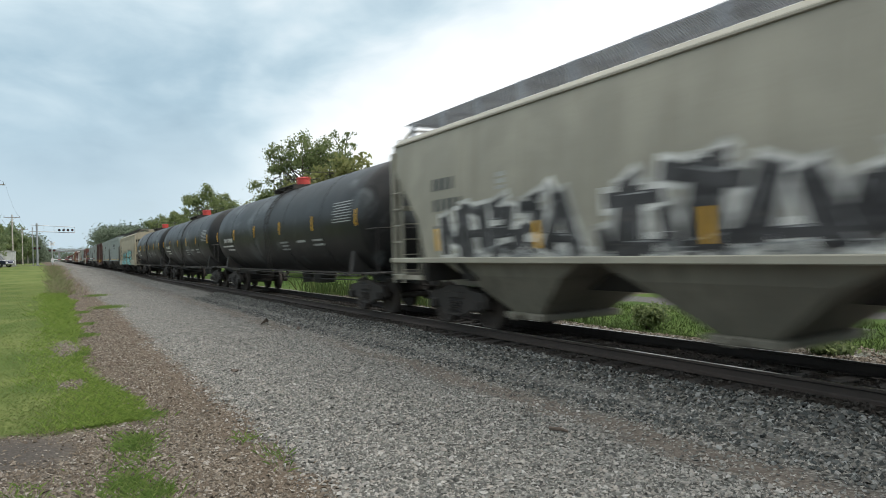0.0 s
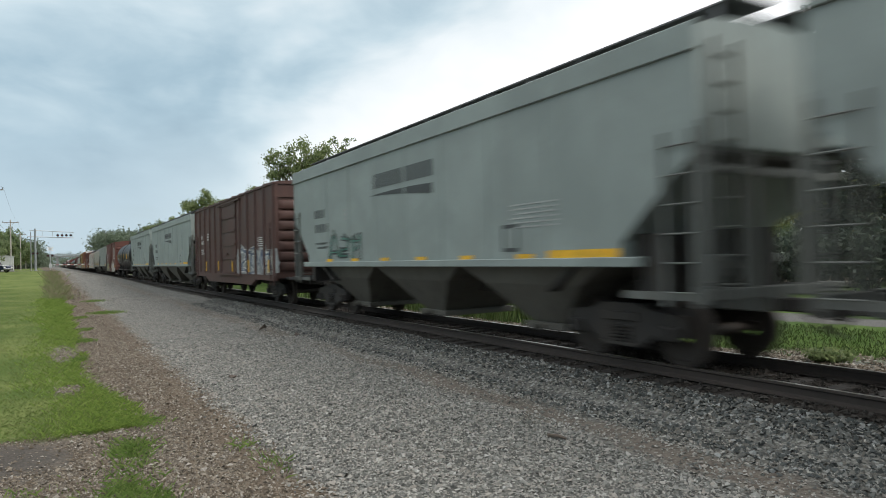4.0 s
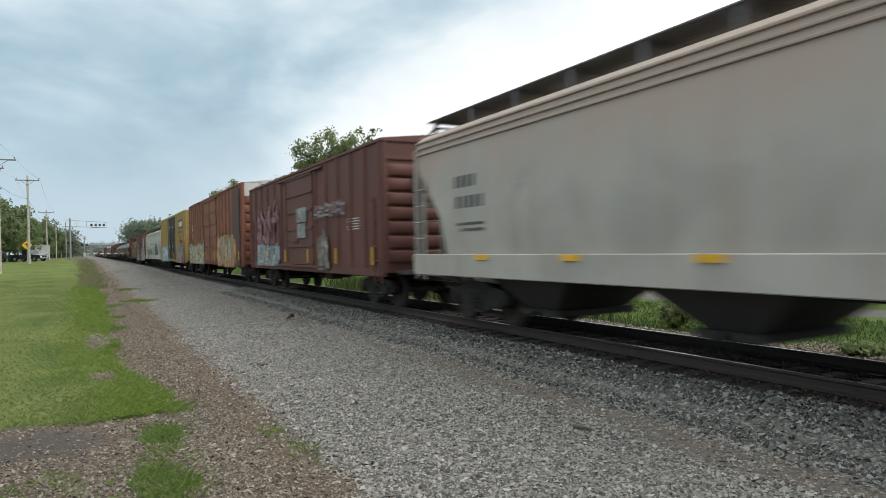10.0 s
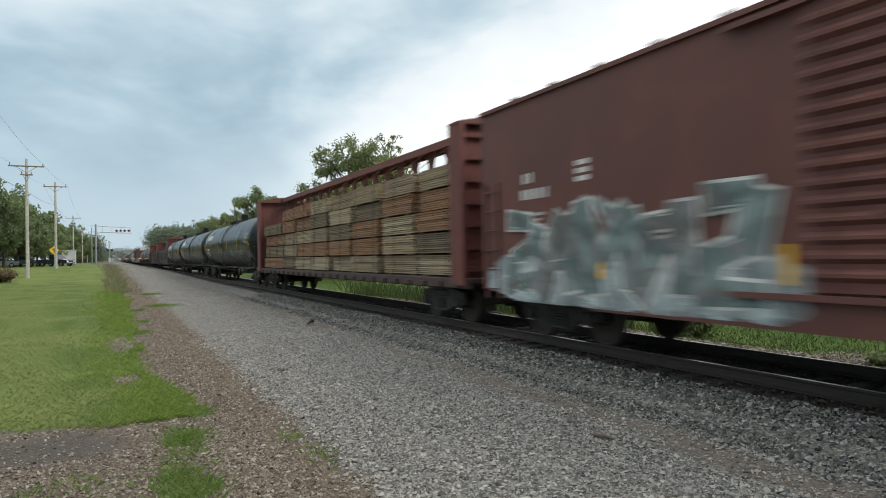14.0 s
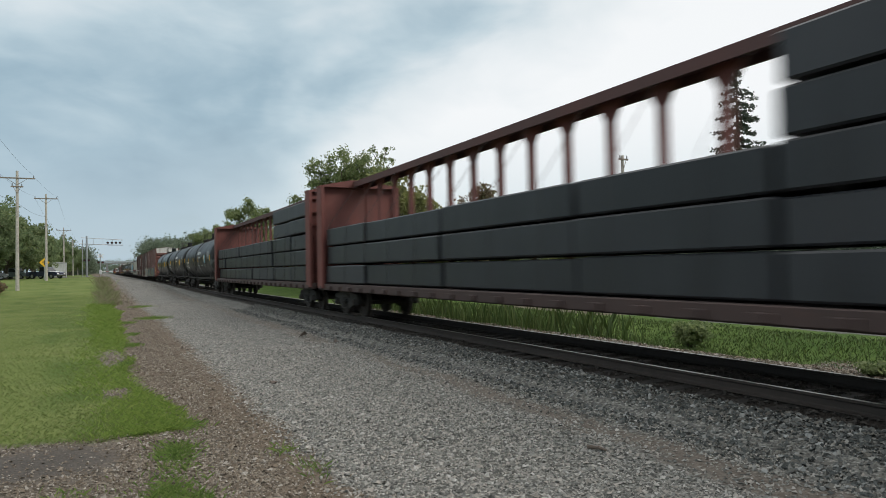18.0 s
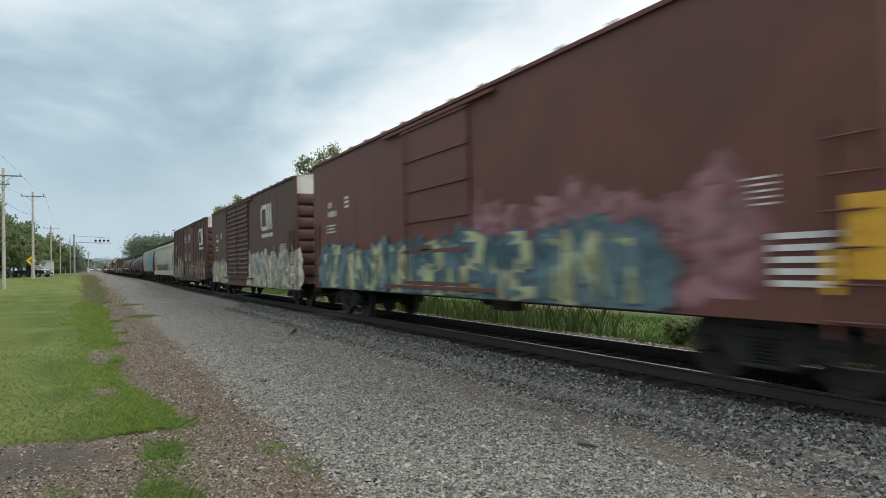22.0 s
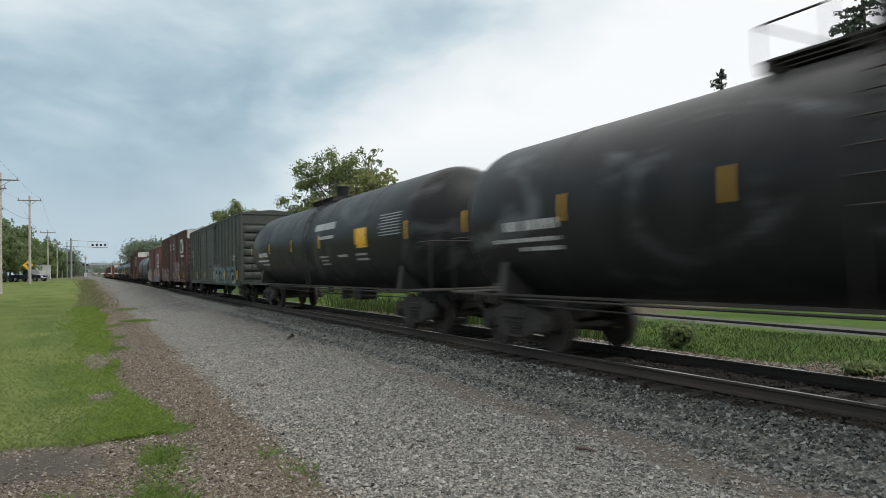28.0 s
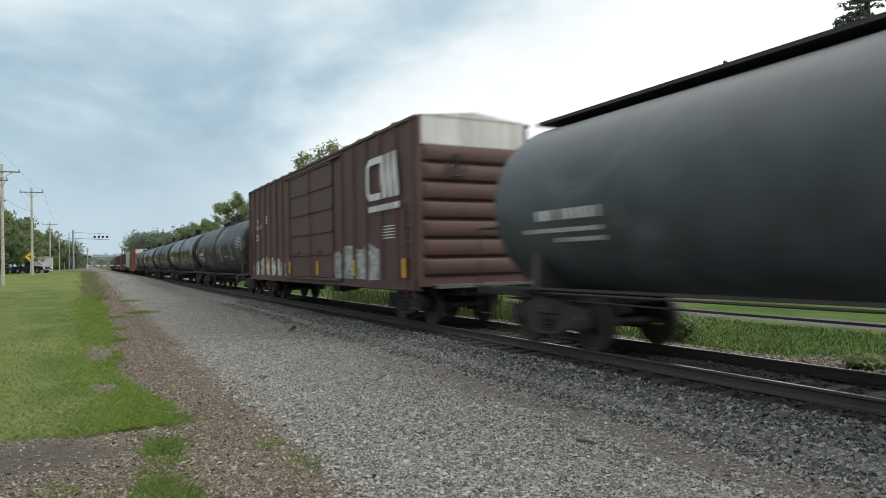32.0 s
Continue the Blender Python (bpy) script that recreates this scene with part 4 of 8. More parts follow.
def ink(name, rgb):
    """Spray paint: soft light and dark passes, a powdery edge to its tone, dust and scuffs."""
    m, n, b = material("spray_" + name)
    shift = n.math("MULTIPLY", n.add("ShaderNodeObjectInfo").outputs["Random"], 30.0)
    p = n.vmath("ADD", n.coord(), n.join(shift, shift, shift))
    passes = n.noise(n.scale(p, (1.0, 1.0, 1.4)), 1.5, 3.0, 0.55, 0.8)
    speck = n.noise(p, 22.0, 4.0, 0.7)
    scuff = n.noise(n.scale(p, (1.0, 0.35, 2.2)), 2.6, 5.0, 0.68)
    grey = sum(rgb) / 3
    pale = tuple(min(0.8, (c * 0.8 + grey * 0.2) * 1.35 + 0.02) for c in rgb)
    col = n.mix(n.step(passes, 0.34, 0.66), tuple(c * 0.62 for c in rgb), pale)
    col = n.mix(n.math("MULTIPLY", n.step(scuff, 0.56, 0.68), 0.45), col, (0.13, 0.115, 0.10))
    col = n.mix(n.math("MULTIPLY", n.step(speck, 0.45, 0.75), 0.25), col, (0.11, 0.10, 0.09))
    n.put(b.inputs["Base Color"], col)
    b.inputs["Roughness"].default_value = 0.62
    b.inputs["Specular IOR Level"].default_value = 0.35
    return m


SP = {k: ink(k, c) for k, c in dict(black=(0.035, 0.035, 0.038), white=(0.52, 0.52, 0.49), grey=(0.24, 0.25, 0.25), teal=(0.10, 0.36, 0.36), aqua=(0.16, 0.46, 0.46), blue=(0.13, 0.34, 0.47), navy=(0.055, 0.085, 0.16),
                                    red=(0.42, 0.05, 0.05), orange=(0.50, 0.20, 0.03), cream=(0.50, 0.46, 0.33), pink=(0.36, 0.16, 0.20), green=(0.06, 0.20, 0.15), lime=(0.42, 0.42, 0.08), tan=(0.34, 0.30, 0.20), moss=(0.13, 0.185, 0.18), silver=(0.33, 0.40, 0.40), smoke=(0.16, 0.17, 0.16), haze=(0.25, 0.29, 0.30), olive=(0.32, 0.33, 0.16), mauve=(0.24, 0.10, 0.115), deep=(0.06, 0.13, 0.15), sage=(0.19, 0.20, 0.115)).items()}


def reflectors(car, skin, half, z, step, size=(0.10, 0.42), upright=True, first=None):
    y = -half + (first if first is not None else 0.5)
    while y < half - 0.3:
        ht, ln = (size[1], size[0]) if upright else (size[0], size[1])
        g = Geo()
        decal(g, y, z + ht / 2, ln, ht, skin, 0.026)
        part("reflector", g, YELLOW, car, "yellow reflective strip")
        y += step


# ---------- tank cars ----------


def tank_car(length, shell, dome, cap=None, seed=0, walkway=False, radius=1.60, centre=2.52):
    """Tank car: drum with domed heads, end walks, manway housing with railing, trucks. Returns the thing and its skin."""
    car = thing("tank_car", "", "tank car")
    half = length / 2 - 0.35
    body = half - 0.32
    key = (round(length, 1), radius, centre)

    def drum():
        n, rings = 40, []
        stations = [(-body + d, q) for d, q in ((0.0, 0.05), (0.02, 0.26), (0.07, 0.46), (0.16, 0.66), (0.28, 0.81), (0.42, 0.92), (0.56, 0.98), (0.70, 1.0))]
        st = stations + [(y, 1.0) for y in np.linspace(-body + 2.0, body - 2.0, 6)] + [(-y, r) for y, r in reversed(stations)]
        for y, r in st:
            rings.append([(math.cos(2 * math.pi * i / n) * radius * r, y, centre + math.sin(2 * math.pi * i / n) * radius * r) for i in range(n)])
        return Geo().loft(rings)

    def bands():
        g, n = Geo(), 40
        for y in (0,):
            g.loft([[(math.cos(2 * math.pi * i / n) * (radius + d), y + e, centre + math.sin(2 * math.pi * i / n) * (radius + d)) for i in range(n)]
                    for d, e in ((0.0, -0.03), (0.008, -0.02), (0.008, 0.02), (0.0, 0.03))], caps=False)
        return g

    part("tank", drum, shell, car, key=("tank", key), smooth=40)
    for y in (-body * 0.62, -body * 0.22, body * 0.22, body * 0.62):
        part("weld_band", bands, shell, car, key=("bands", radius, centre), smooth=30, at=pose(0, y, 0))

    for turn in (0, 180):
        st = part("stub_sill", lambda: Geo().box(-0.35, 0.35, body - 2.6, half, 0.78, 1.05, 0.02), UNDER, car, key=("tsill", key), at=pose(0, 0, 0, 0, 0, turn))
        part("end_deck", lambda: Geo().box(-1.5, 1.5, half - 0.95, half, 1.052, 1.10, 0.01), UNDER, st, key=("tdeck", key))
        part("saddle", lambda: Geo().prism([(-1.45, 1.05), (1.45, 1.05), (1.3, 1.9), (-1.3, 1.9)], "y", body - 1.65, body - 1.45), UNDER, st, key=("tsaddle", key))
    part("brake_pipe", lambda: Geo().pipe([(-1.25, -body + 1.4, 0.98), (-1.25, body - 1.4, 0.98)], 0.022), UNDER, car, key=("tpipe", key))
    part("brake_rod", lambda: Geo().pipe([(-0.9, -body + 1.4, 0.84), (-0.3, 0, 0.72), (-0.9, body - 1.4, 0.84)], 0.018), UNDER, car, key=("trod", key))
    part("outlet_valve", lambda: Geo().tube((0, 0.2, 0.55), (0, 0.2, 1.0), 0.2, n=10), UNDER, car, key="tvalve")
    part("brake_valve", lambda: Geo().box(-0.3, 0.3, -1.9, -1.2, 0.58, 0.95, 0.04), UNDER, car, key="tbrake")

    def side_line():
        g = Geo()
        for s in (-1, 1):
            g.box(s * 1.48 - 0.02, s * 1.48 + 0.02, -body + 0.3, body - 0.3, 1.05, 1.09)
        return g

    part("side_rail", side_line, BLACK_STEEL, car, "thin safety rail along the tank", key=("trail", key))

    def end_rail():
        g = Geo()
        g.pipe([(-1.42, -0.75, 2.2), (-1.45, 0, 2.2), (1.45, 0, 2.2), (1.42, -0.75, 2.2)], 0.02)
        return g

    for s in (-1, 1):
        er = part("end_railing", end_rail, BLACK_STEEL, car, key="tank_end_rail", at=pose(0, s * (half - 0.1), 0, 0, 0, 0 if s > 0 else 180))
        for x in (-1.45, 1.45):
            part("rail_post", lambda: Geo().tube((0, 0, 1.1), (0, 0, 2.2), 0.02), BLACK_STEEL, er, key="tank_rail_post", at=pose(x, 0, 0))
        st = part("sill_step", lambda: Geo().pipe([(-1.5, -0.1, 1.05), (-1.5, -0.1, 0.55), (-1.5, -0.5, 0.55), (-1.5, -0.5, 1.05)], 0.014), BLACK_STEEL, car, key="tank_step", at=pose(0, s * (half - 0.1), 0, 0, 0, 0 if s > 0 else 180))
    top = centre + radius

    plat = part("platform", lambda: Geo().box(-0.78, 0.78, -0.04, 0.04, top - 0.12, top + 0.02), BLACK_STEEL, car, key=("plat", key), at=pose(0, 0.5, 0))
    for y in (-1.2, 1.2):
        part("bearer", None, BLACK_STEEL, plat, key=("plat", key), at=pose(0, y, 0))
    for q in range(7):
        part("slat", lambda: Geo().box(0, 0.15, -1.25, 1.25, top + 0.02, top + 0.05), BLACK_STEEL, plat, key=("slat", key), at=pose(-0.75 + q * 0.215, 0, 0))

    for x in (-0.78, 0.78):
        for y in (-0.8, 0.8):
            part("guard_rail", lambda: Geo().pipe([(0, -0.45, top), (0, -0.45, top + 0.50), (0, 0.45, top + 0.50), (0, 0.45, top)], 0.015), BLACK_STEEL, plat, key=("guard", key), at=pose(x, y, 0))

    for y in (-1.25, 1.25):
        part("cross_rail", lambda: Geo().tube((-0.78, 0, top + 0.50), (0.78, 0, top + 0.50), 0.015), BLACK_STEEL, plat, key=("crossrail", key), at=pose(0, y, 0))
    rh, hh = (0.25, 0.36) if cap else (0.24, 0.48)

    def housing():
        g, n = Geo(), 18
        rings = []
        for r, z in ((rh, top - 0.1), (rh, top + hh), (rh + 0.02, top + hh + 0.01), (rh + 0.02, top + hh + 0.05), (rh * 0.8, top + hh + 0.08), (0.05, top + hh + 0.09)):
            rings.append([(math.cos(2 * math.pi * i / n) * r, math.sin(2 * math.pi * i / n) * r, z) for i in range(n)])
        return g.loft(rings)

    part("manway_housing", housing, cap or dome, car, "bright red bonnet over the valves" if cap else "dark housing over the valves", key=("dome", key, bool(cap)), smooth=40, at=pose(0, 0.5, 0))
    part("hatch", lambda: Geo().tube((0.1, 0.75, top - 0.05), (0.1, 0.75, top + 0.22), 0.25, n=12).box(-0.2, 0.4, 0.98, 1.06, top, top + 0.25), dome, car, key=("hatch", key), smooth=40, at=pose(0, 0.5, 0))
    if walkway:
        part("running_board", lambda: Geo().box(-0.5, 0.5, -body + 0.5, body - 0.5, top + 0.06, top + 0.12), BLACK_STEEL, car, key=("twalk", key))

    def stile():
        arc = [(math.cos(radians(a)) * (radius + 0.05), 0, centre + math.sin(radians(a)) * (radius + 0.05)) for a in range(178, 90, -11)]
        return Geo().pipe([(-1.5, 0, 1.0)] + arc, 0.016)

    ladder = part("ladder", stile, BLACK_STEEL, car, key=("tstile", key), at=pose(0, -0.2, 0))
    part("stile", None, BLACK_STEEL, ladder, key=("tstile", key), at=pose(0, 0.4, 0))
    for q in range(10):
        a = radians(193 - q * 10.5)
        part("rung", lambda: Geo().tube((0, 0, 0), (0, 0.4, 0), 0.014), BLACK_STEEL, ladder, key="trung", at=pose(math.cos(a) * (radius + 0.06), 0, centre + math.sin(a) * (radius + 0.06)))
    add_trucks(car, half - 1.75)
    add_couplers(car, half + 0.1)

    def skin(z):
        d = max(-0.98, min(0.98, (z - centre) / radius))
        return -radius * math.sqrt(1 - d * d)

    return car, skin, body


# ---------- covered hoppers ----------


def hopper_car(length, paint, kind="flat", sill_mat=None, bays=3, seed=0, eave=None, ribs=8, board=True, sill_low=1.35, chords=1, bay_mat=None, lattice=False):
    """Covered hopper: side sheets cut away over the end slopes, roof with running board, end posts and ladders, discharge bays."""
    car = thing("covered_hopper", "", "hopper car")
    half = length / 2 - 0.75
    sill_mat = sill_mat or paint
    round_side = kind == "round"
    z_sill = 1.42
    eave = eave or (4.05 if round_side else 4.34)
    key = (kind, round(length, 1), eave, bays, sill_low)

    def half_width(z):
        if not round_side:
            return 1.58
        u = (z - 2.5) / 1.6
        return 1.60 - 0.14 * u * u

    def skin(z):
        return -half_width(z)

    cut = ((0.0, 3.55), (1.25, 2.25), (1.45, 1.40)) if round_side else ((0.0, 2.90), (1.30, 1.75), (1.36, 1.45))

    def bottom(y):
        e = half - abs(y)
        if e >= cut[2][0]:
            return z_sill
        for (a, za), (b_, zb) in zip(cut, cut[1:]):
            if e <= b_:
                return za + (zb - za) * (e - a) / (b_ - a)
        return z_sill

    def shell():
        rings = []
        st = [-half, -half + cut[1][0], -half + cut[2][0]]
        st += list(np.linspace(-half + 2.4, half - 2.4, 7)) + [-y for y in reversed(st)]
        m = 9
        for y in st:
            zb = bottom(y)
            left = [(-half_width(z), y, z) for z in np.linspace(zb, eave, m)]
            if round_side:
                over = [(-1.28, y, eave + 0.13), (-0.8, y, eave + 0.21), (0, y, eave + 0.24), (0.8, y, eave + 0.21), (1.28, y, eave + 0.13)]
            else:
                over = [(-1.2, y, eave + 0.13), (-0.6, y, eave + 0.2), (0, y, eave + 0.22), (0.6, y, eave + 0.2), (1.2, y, eave + 0.13)]
            rings.append(left + over + [(-x, a, z) for x, a, z in reversed(left)])
        return Geo().loft(rings)

    part("body", shell, paint, car, key=("hop", key), smooth=30)

    for turn in (0, 180):
        if round_side:
            for j in range(chords):
                z = eave - 0.04 - j * 0.14
                x = half_width(z)
                part("top_chord", Geo().box(-x - 0.035, -x + 0.03, -half, half, z - 0.022, z + 0.022, 0.008), paint, car, key=("chord", key, j), at=pose(0, 0, 0, 0, 0, turn))
        else:
            part("top_chord", lambda: Geo().box(-1.625, -1.56, -half, half, eave - 0.30, eave + 0.05, 0.012), paint, car, key=("chord", key), at=pose(0, 0, 0, 0, 0, turn))

    def seam():
        v = []
        for z in np.linspace(z_sill, eave - 0.3, 6):
            x = -half_width(z)
            v.append([(x + 0.01, -0.045, z), (x - 0.013, -0.03, z), (x - 0.013, 0.03, z), (x + 0.01, 0.045, z)])
        return Geo().loft(v)

    for i in range(1, ribs):
        part("side_seam", seam, paint, car, key=("seam", key), at=pose(0, -half + 1.3 + (2 * half - 2.6) * i / ribs, 0))

    def sill():
        g = Geo()
        if round_side:
            g.box(-1.64, -1.46, -half, half, sill_low, 1.46, 0.015)
        else:
            g.box(-1.64, -1.46, -half + 1.0, half - 1.0, 1.40, 1.54, 0.012)
        return g

    for turn in (0, 180):
        part("side_sill", sill, sill_mat, car, key=("hsill", key), at=pose(0, 0, 0, 0, 0, turn))

    def ends():
        g = Geo()
        for s in (1,):
            y = s * (half - 0.05)
            for x in (-1.52, 1.52):
                g.box(x - 0.06, x + 0.06, y - 0.06, y + 0.06, 0.95, cut[0][1] + 0.3, 0.01)
            g.box(-1.58, 1.58, y - 0.05, y + 0.05, 0.98, 1.12, 0.01)
            g.box(-1.55, 1.55, y - 0.04, y + 0.04, 2.55, 2.66, 0.01)
            for x in (-0.5, 0.5):
                g.box(x - 0.05, x + 0.05, y - 0.05, y + 0.05, 1.1, cut[0][1] + 0.2)
            e0, e1 = sorted((s * (half - 1.7), s * half))
            g.box(-0.32, 0.32, e0, e1, 0.78, 1.08, 0.02)
            e0, e1 = sorted((s * (half - 1.3), s * half))
            g.box(-1.56, -1.50, e0, e1, 0.98, 1.08)
            g.box(1.50, 1.56, e0, e1, 0.98, 1.08)
            g.tube((-0.55, s * (half - 0.75), 1.35), (0.55, s * (half - 0.75), 1.35), 0.2, n=12)
        return g

    for turn in (0, 180):
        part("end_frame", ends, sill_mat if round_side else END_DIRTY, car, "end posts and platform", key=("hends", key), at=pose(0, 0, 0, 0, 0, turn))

    def slope():
        g = Geo()
        for s in (1,):
            p = [(-1.5, s * (half - 0.05), cut[0][1] - 0.05), (1.5, s * (half - 0.05), cut[0][1] - 0.05), (1.5, s * (half - 3.0), 1.05), (-1.5, s * (half - 3.0), 1.05)]
            g.loft([p, [(x, y, z - 0.05) for x, y, z in p]])
        return g

    # slope sheet and web use underframe black to paint in the hollow's shade
    for turn in (0, 180):
        part("slope_sheet", slope, UNDER, car, "end slope sheet, coloured dark for the shade beneath it", key=("hslope", key), at=pose(0, 0, 0, 0, 0, turn))
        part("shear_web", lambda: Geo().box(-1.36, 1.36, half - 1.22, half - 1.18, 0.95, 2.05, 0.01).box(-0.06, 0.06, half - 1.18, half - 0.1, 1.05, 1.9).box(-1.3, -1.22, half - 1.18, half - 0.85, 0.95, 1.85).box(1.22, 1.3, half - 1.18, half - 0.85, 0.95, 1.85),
             UNDER, car, "web under the end slope, blackened for the shade there", key=("hweb", key), at=pose(0, 0, 0, 0, 0, turn))
    for s in (-1, 1):
        for x, turn in ((-1.60, 0), (1.60, 180)):
            part("ladder", lambda: ladder_geo(0.46, 0.9, 3.1, 6), sill_mat if round_side else END_DIRTY, car, key="hladder", at=pose(x, s * (half - 0.32), 0, 0, 0, turn))
        part("end_ladder", lambda: ladder_geo(0.46, 1.0, 4.2, 9), sill_mat if round_side else END_DIRTY, car, key="hladder2", at=pose(-1.1, s * (half + 0.03), 0, 0, 0, -90 if s < 0 else 90))

    def bay_geo():
        """One discharge pocket: inward sloping sheets down to a gate."""
        w_ = (2 * half - 3.6) / bays
        a = w_ / 2 - 0.02
        top_ = [(-1.42, -a, 1.42), (1.42, -a, 1.42), (1.42, a, 1.42), (-1.42, a, 1.42)]
        mid = [(-1.30, -a * 0.66, 1.1), (1.30, -a * 0.66, 1.1), (1.30, a * 0.66, 1.1), (-1.30, a * 0.66, 1.1)]
        low = [(-0.85, -0.42, 0.42), (0.85, -0.42, 0.42), (0.85, 0.42, 0.42), (-0.85, 0.42, 0.42)]
        g = Geo().loft([top_, mid, low])
        g.box(-0.95, 0.95, -0.55, 0.55, 0.30, 0.42, 0.02)
        g.tube((-1.2, 0.0, 0.36), (1.2, 0.0, 0.36), 0.05, n=8)
        return g

    w_ = (2 * half - 3.6) / bays
    for i in range(bays):
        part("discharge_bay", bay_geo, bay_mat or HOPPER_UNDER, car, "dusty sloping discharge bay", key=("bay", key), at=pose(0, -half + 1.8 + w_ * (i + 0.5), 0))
    part("centre_sill", lambda: Geo().box(-0.3, 0.3, -half + 1.6, half - 1.6, 0.85, 1.15, 0.02), UNDER, car, key=("csill", key))
    ztop = eave + (0.24 if round_side else 0.22)
    if board:
        def walk_board():
            g = Geo()
            h = 0.26 if round_side else 0.17
            sw = 0.009 if lattice else 0.045
            edge_ = 1.08 if round_side else 0.92
            for x0, x1 in ((-edge_, -0.30), (0.30, edge_)):
                m_ = 17 if lattice else 9
                for k in range(m_):
                    xx = x0 + (x1 - x0) * k / (m_ - 1)
                    g.box(xx - sw, xx + sw, -half - 0.15, half + 0.15, ztop + h, ztop + h + 0.022)
            n_ = 13
            for i in range(n_):
                y = -half + 0.2 + (2 * half - 0.4) * i / (n_ - 1)
                for x in (-edge_, edge_):
                    g.box(x - 0.025, x + 0.025, y - 0.06, y + 0.06, ztop - 0.28, ztop + h + 0.03)
                g.box(-edge_, edge_, y - 0.03, y + 0.03, ztop + h - 0.03, ztop + h)
            return g
        part("running_board", walk_board, GRATE if lattice else GRATE_DARK, car, "steel grating roof walk", key=("board", key, lattice))

        for i in range(5):
            part("roof_hatch", lambda: Geo().box(-0.30, 0.30, -half / 5 * 0.88, half / 5 * 0.88, ztop - 0.05, ztop + 0.12, 0.05), paint, car, key=("hatch1", key), at=pose(0, -half + 2 * half * (i + 0.5) / 5, 0))
    if round_side:
        for q in (-1, 1):
            part("end_brace", Geo().pipe([(-1.42, q * half, eave - 0.1), (-0.95, q * (half + 0.1), ztop + 0.16), (0.95, q * (half + 0.1), ztop + 0.16), (1.42, q * half, eave - 0.1)], 0.03), paint, car)
    add_trucks(car, half - 1.85)
    add_couplers(car, length / 2 - 0.17)
    return car, skin, half


# ---------- box cars ----------


def box_car(length, paint, eave=4.42, posts=0, door=3.0, door_at=0.0, door_kind="panel", doors=1, door_mat=None, roof_mat=None, end_top=None, belly=True, seed=0, floor=0.98, end_ribs=7, gap=None):
    """Box car with corrugated ends, peaked roof, sliding or plug doors on tracks, ladders and a fish-belly side sill."""
    car = thing("box_car", "", "box car")
    cut_, ahead = gap or ((1.3, 0.7) if eave > 4.5 else (1.1, 0.5))
    half = length / 2 - cut_
    door_at -= ahead
    SHIFT[car.name] = -ahead
    wd = 1.58
    key = ("box", round(length, 1), eave, floor)
    door_mat, roof_mat = door_mat or paint, roof_mat or paint

    def skin(z):
        return -wd

    part("body", lambda: Geo().box(-wd, wd, -half, half, floor + 0.05, eave, 0.02), paint, car, key=key)

    def roof():
        g = Geo()
        o = 0.05
        poly = [(-wd - o, eave - 0.03), (-wd - o, eave + 0.04), (0, eave + 0.22), (wd + o, eave + 0.04), (wd + o, eave - 0.03)]
        g.prism(poly, "y", -half - 0.06, half + 0.06)
        n_ = int(2 * half / 1.15)
        for i in range(1, n_):
            y = -half + 2 * half * i / n_
            g.prism([(-wd - o, eave + 0.04), (-wd - o, eave + 0.09), (0, eave + 0.27), (wd + o, eave + 0.09), (wd + o, eave + 0.04), (0, eave + 0.2)], "y", y - 0.05, y + 0.05)
        return g

    part("roof", roof, roof_mat, car, "", key=("roof", key))

    def end():
        g = Geo()
        return g.box(-1.56, 1.56, -0.02, 0.012, floor, eave - 0.02)

    rib_h = (eave - 0.62 - floor - 0.2) / end_ribs

    def end_rib():
        h = rib_h
        prof = [(0, 0), (0.07, 0.04), (0.092, 0.12), (0.088, 0.76), (0.06, 0.86), (0, 0.90)]
        return Geo().loft([[(x, d * k_, q * h) for d, q in prof] for x, k_ in ((-1.45, 0.1), (-1.36, 0.75), (-1.25, 1.0), (1.25, 1.0), (1.36, 0.75), (1.45, 0.1))])

    for s in (-1, 1):
        wall = part("end_wall", end, paint, car, "ribbed steel end wall", key=("bend", key, end_ribs), at=pose(0, s * half, 0, 0, 0, 0 if s > 0 else 180))
        for x in (-1.52, 1.52):
            part("corner_post", lambda: Geo().box(-0.06, 0.06, -0.018, 0.05, floor, eave), paint, wall, key=("cpost", key), at=pose(x, 0, 0))
        part("end_beam", lambda: Geo().box(-1.5, 1.5, 0.0, 0.06, eave - 0.5, eave - 0.42), paint, wall, key=("ebeam", key))
        part("crossover_step", lambda: Geo().box(-1.2, 1.2, 0.0, 0.28, floor - 0.05, floor + 0.04), GRATE_DARK, wall, key=("estep", key))
        part("brake_wheel", lambda: Geo().loft([[(math.cos(a * math.pi / 8) * q_, dy_, math.sin(a * math.pi / 8) * q_) for a in range(16)] for q_, dy_ in ((0.27, 0.0), (0.29, 0.015), (0.27, 0.03), (0.25, 0.015), (0.27, 0.0))], caps=False).box(-0.26, 0.26, 0.005, 0.025, -0.015, 0.015).box(-0.015, 0.015, 0.005, 0.025, -0.26, 0.26), BLACK_STEEL, wall, key="bwheel", at=pose(0.55, 0.16, eave - 1.1))
        part("brake_stand", lambda: Geo().tube((0.55, 0.0, eave - 1.1), (0.55, 0.165, eave - 1.1), 0.03), BLACK_STEEL, wall, key=("bstand", key))
        for i in range(end_ribs):
            part("end_rib", end_rib, paint, wall, key=("erib", rib_h), smooth=50, at=pose(0, 0.005, floor + 0.25 + rib_h * i))
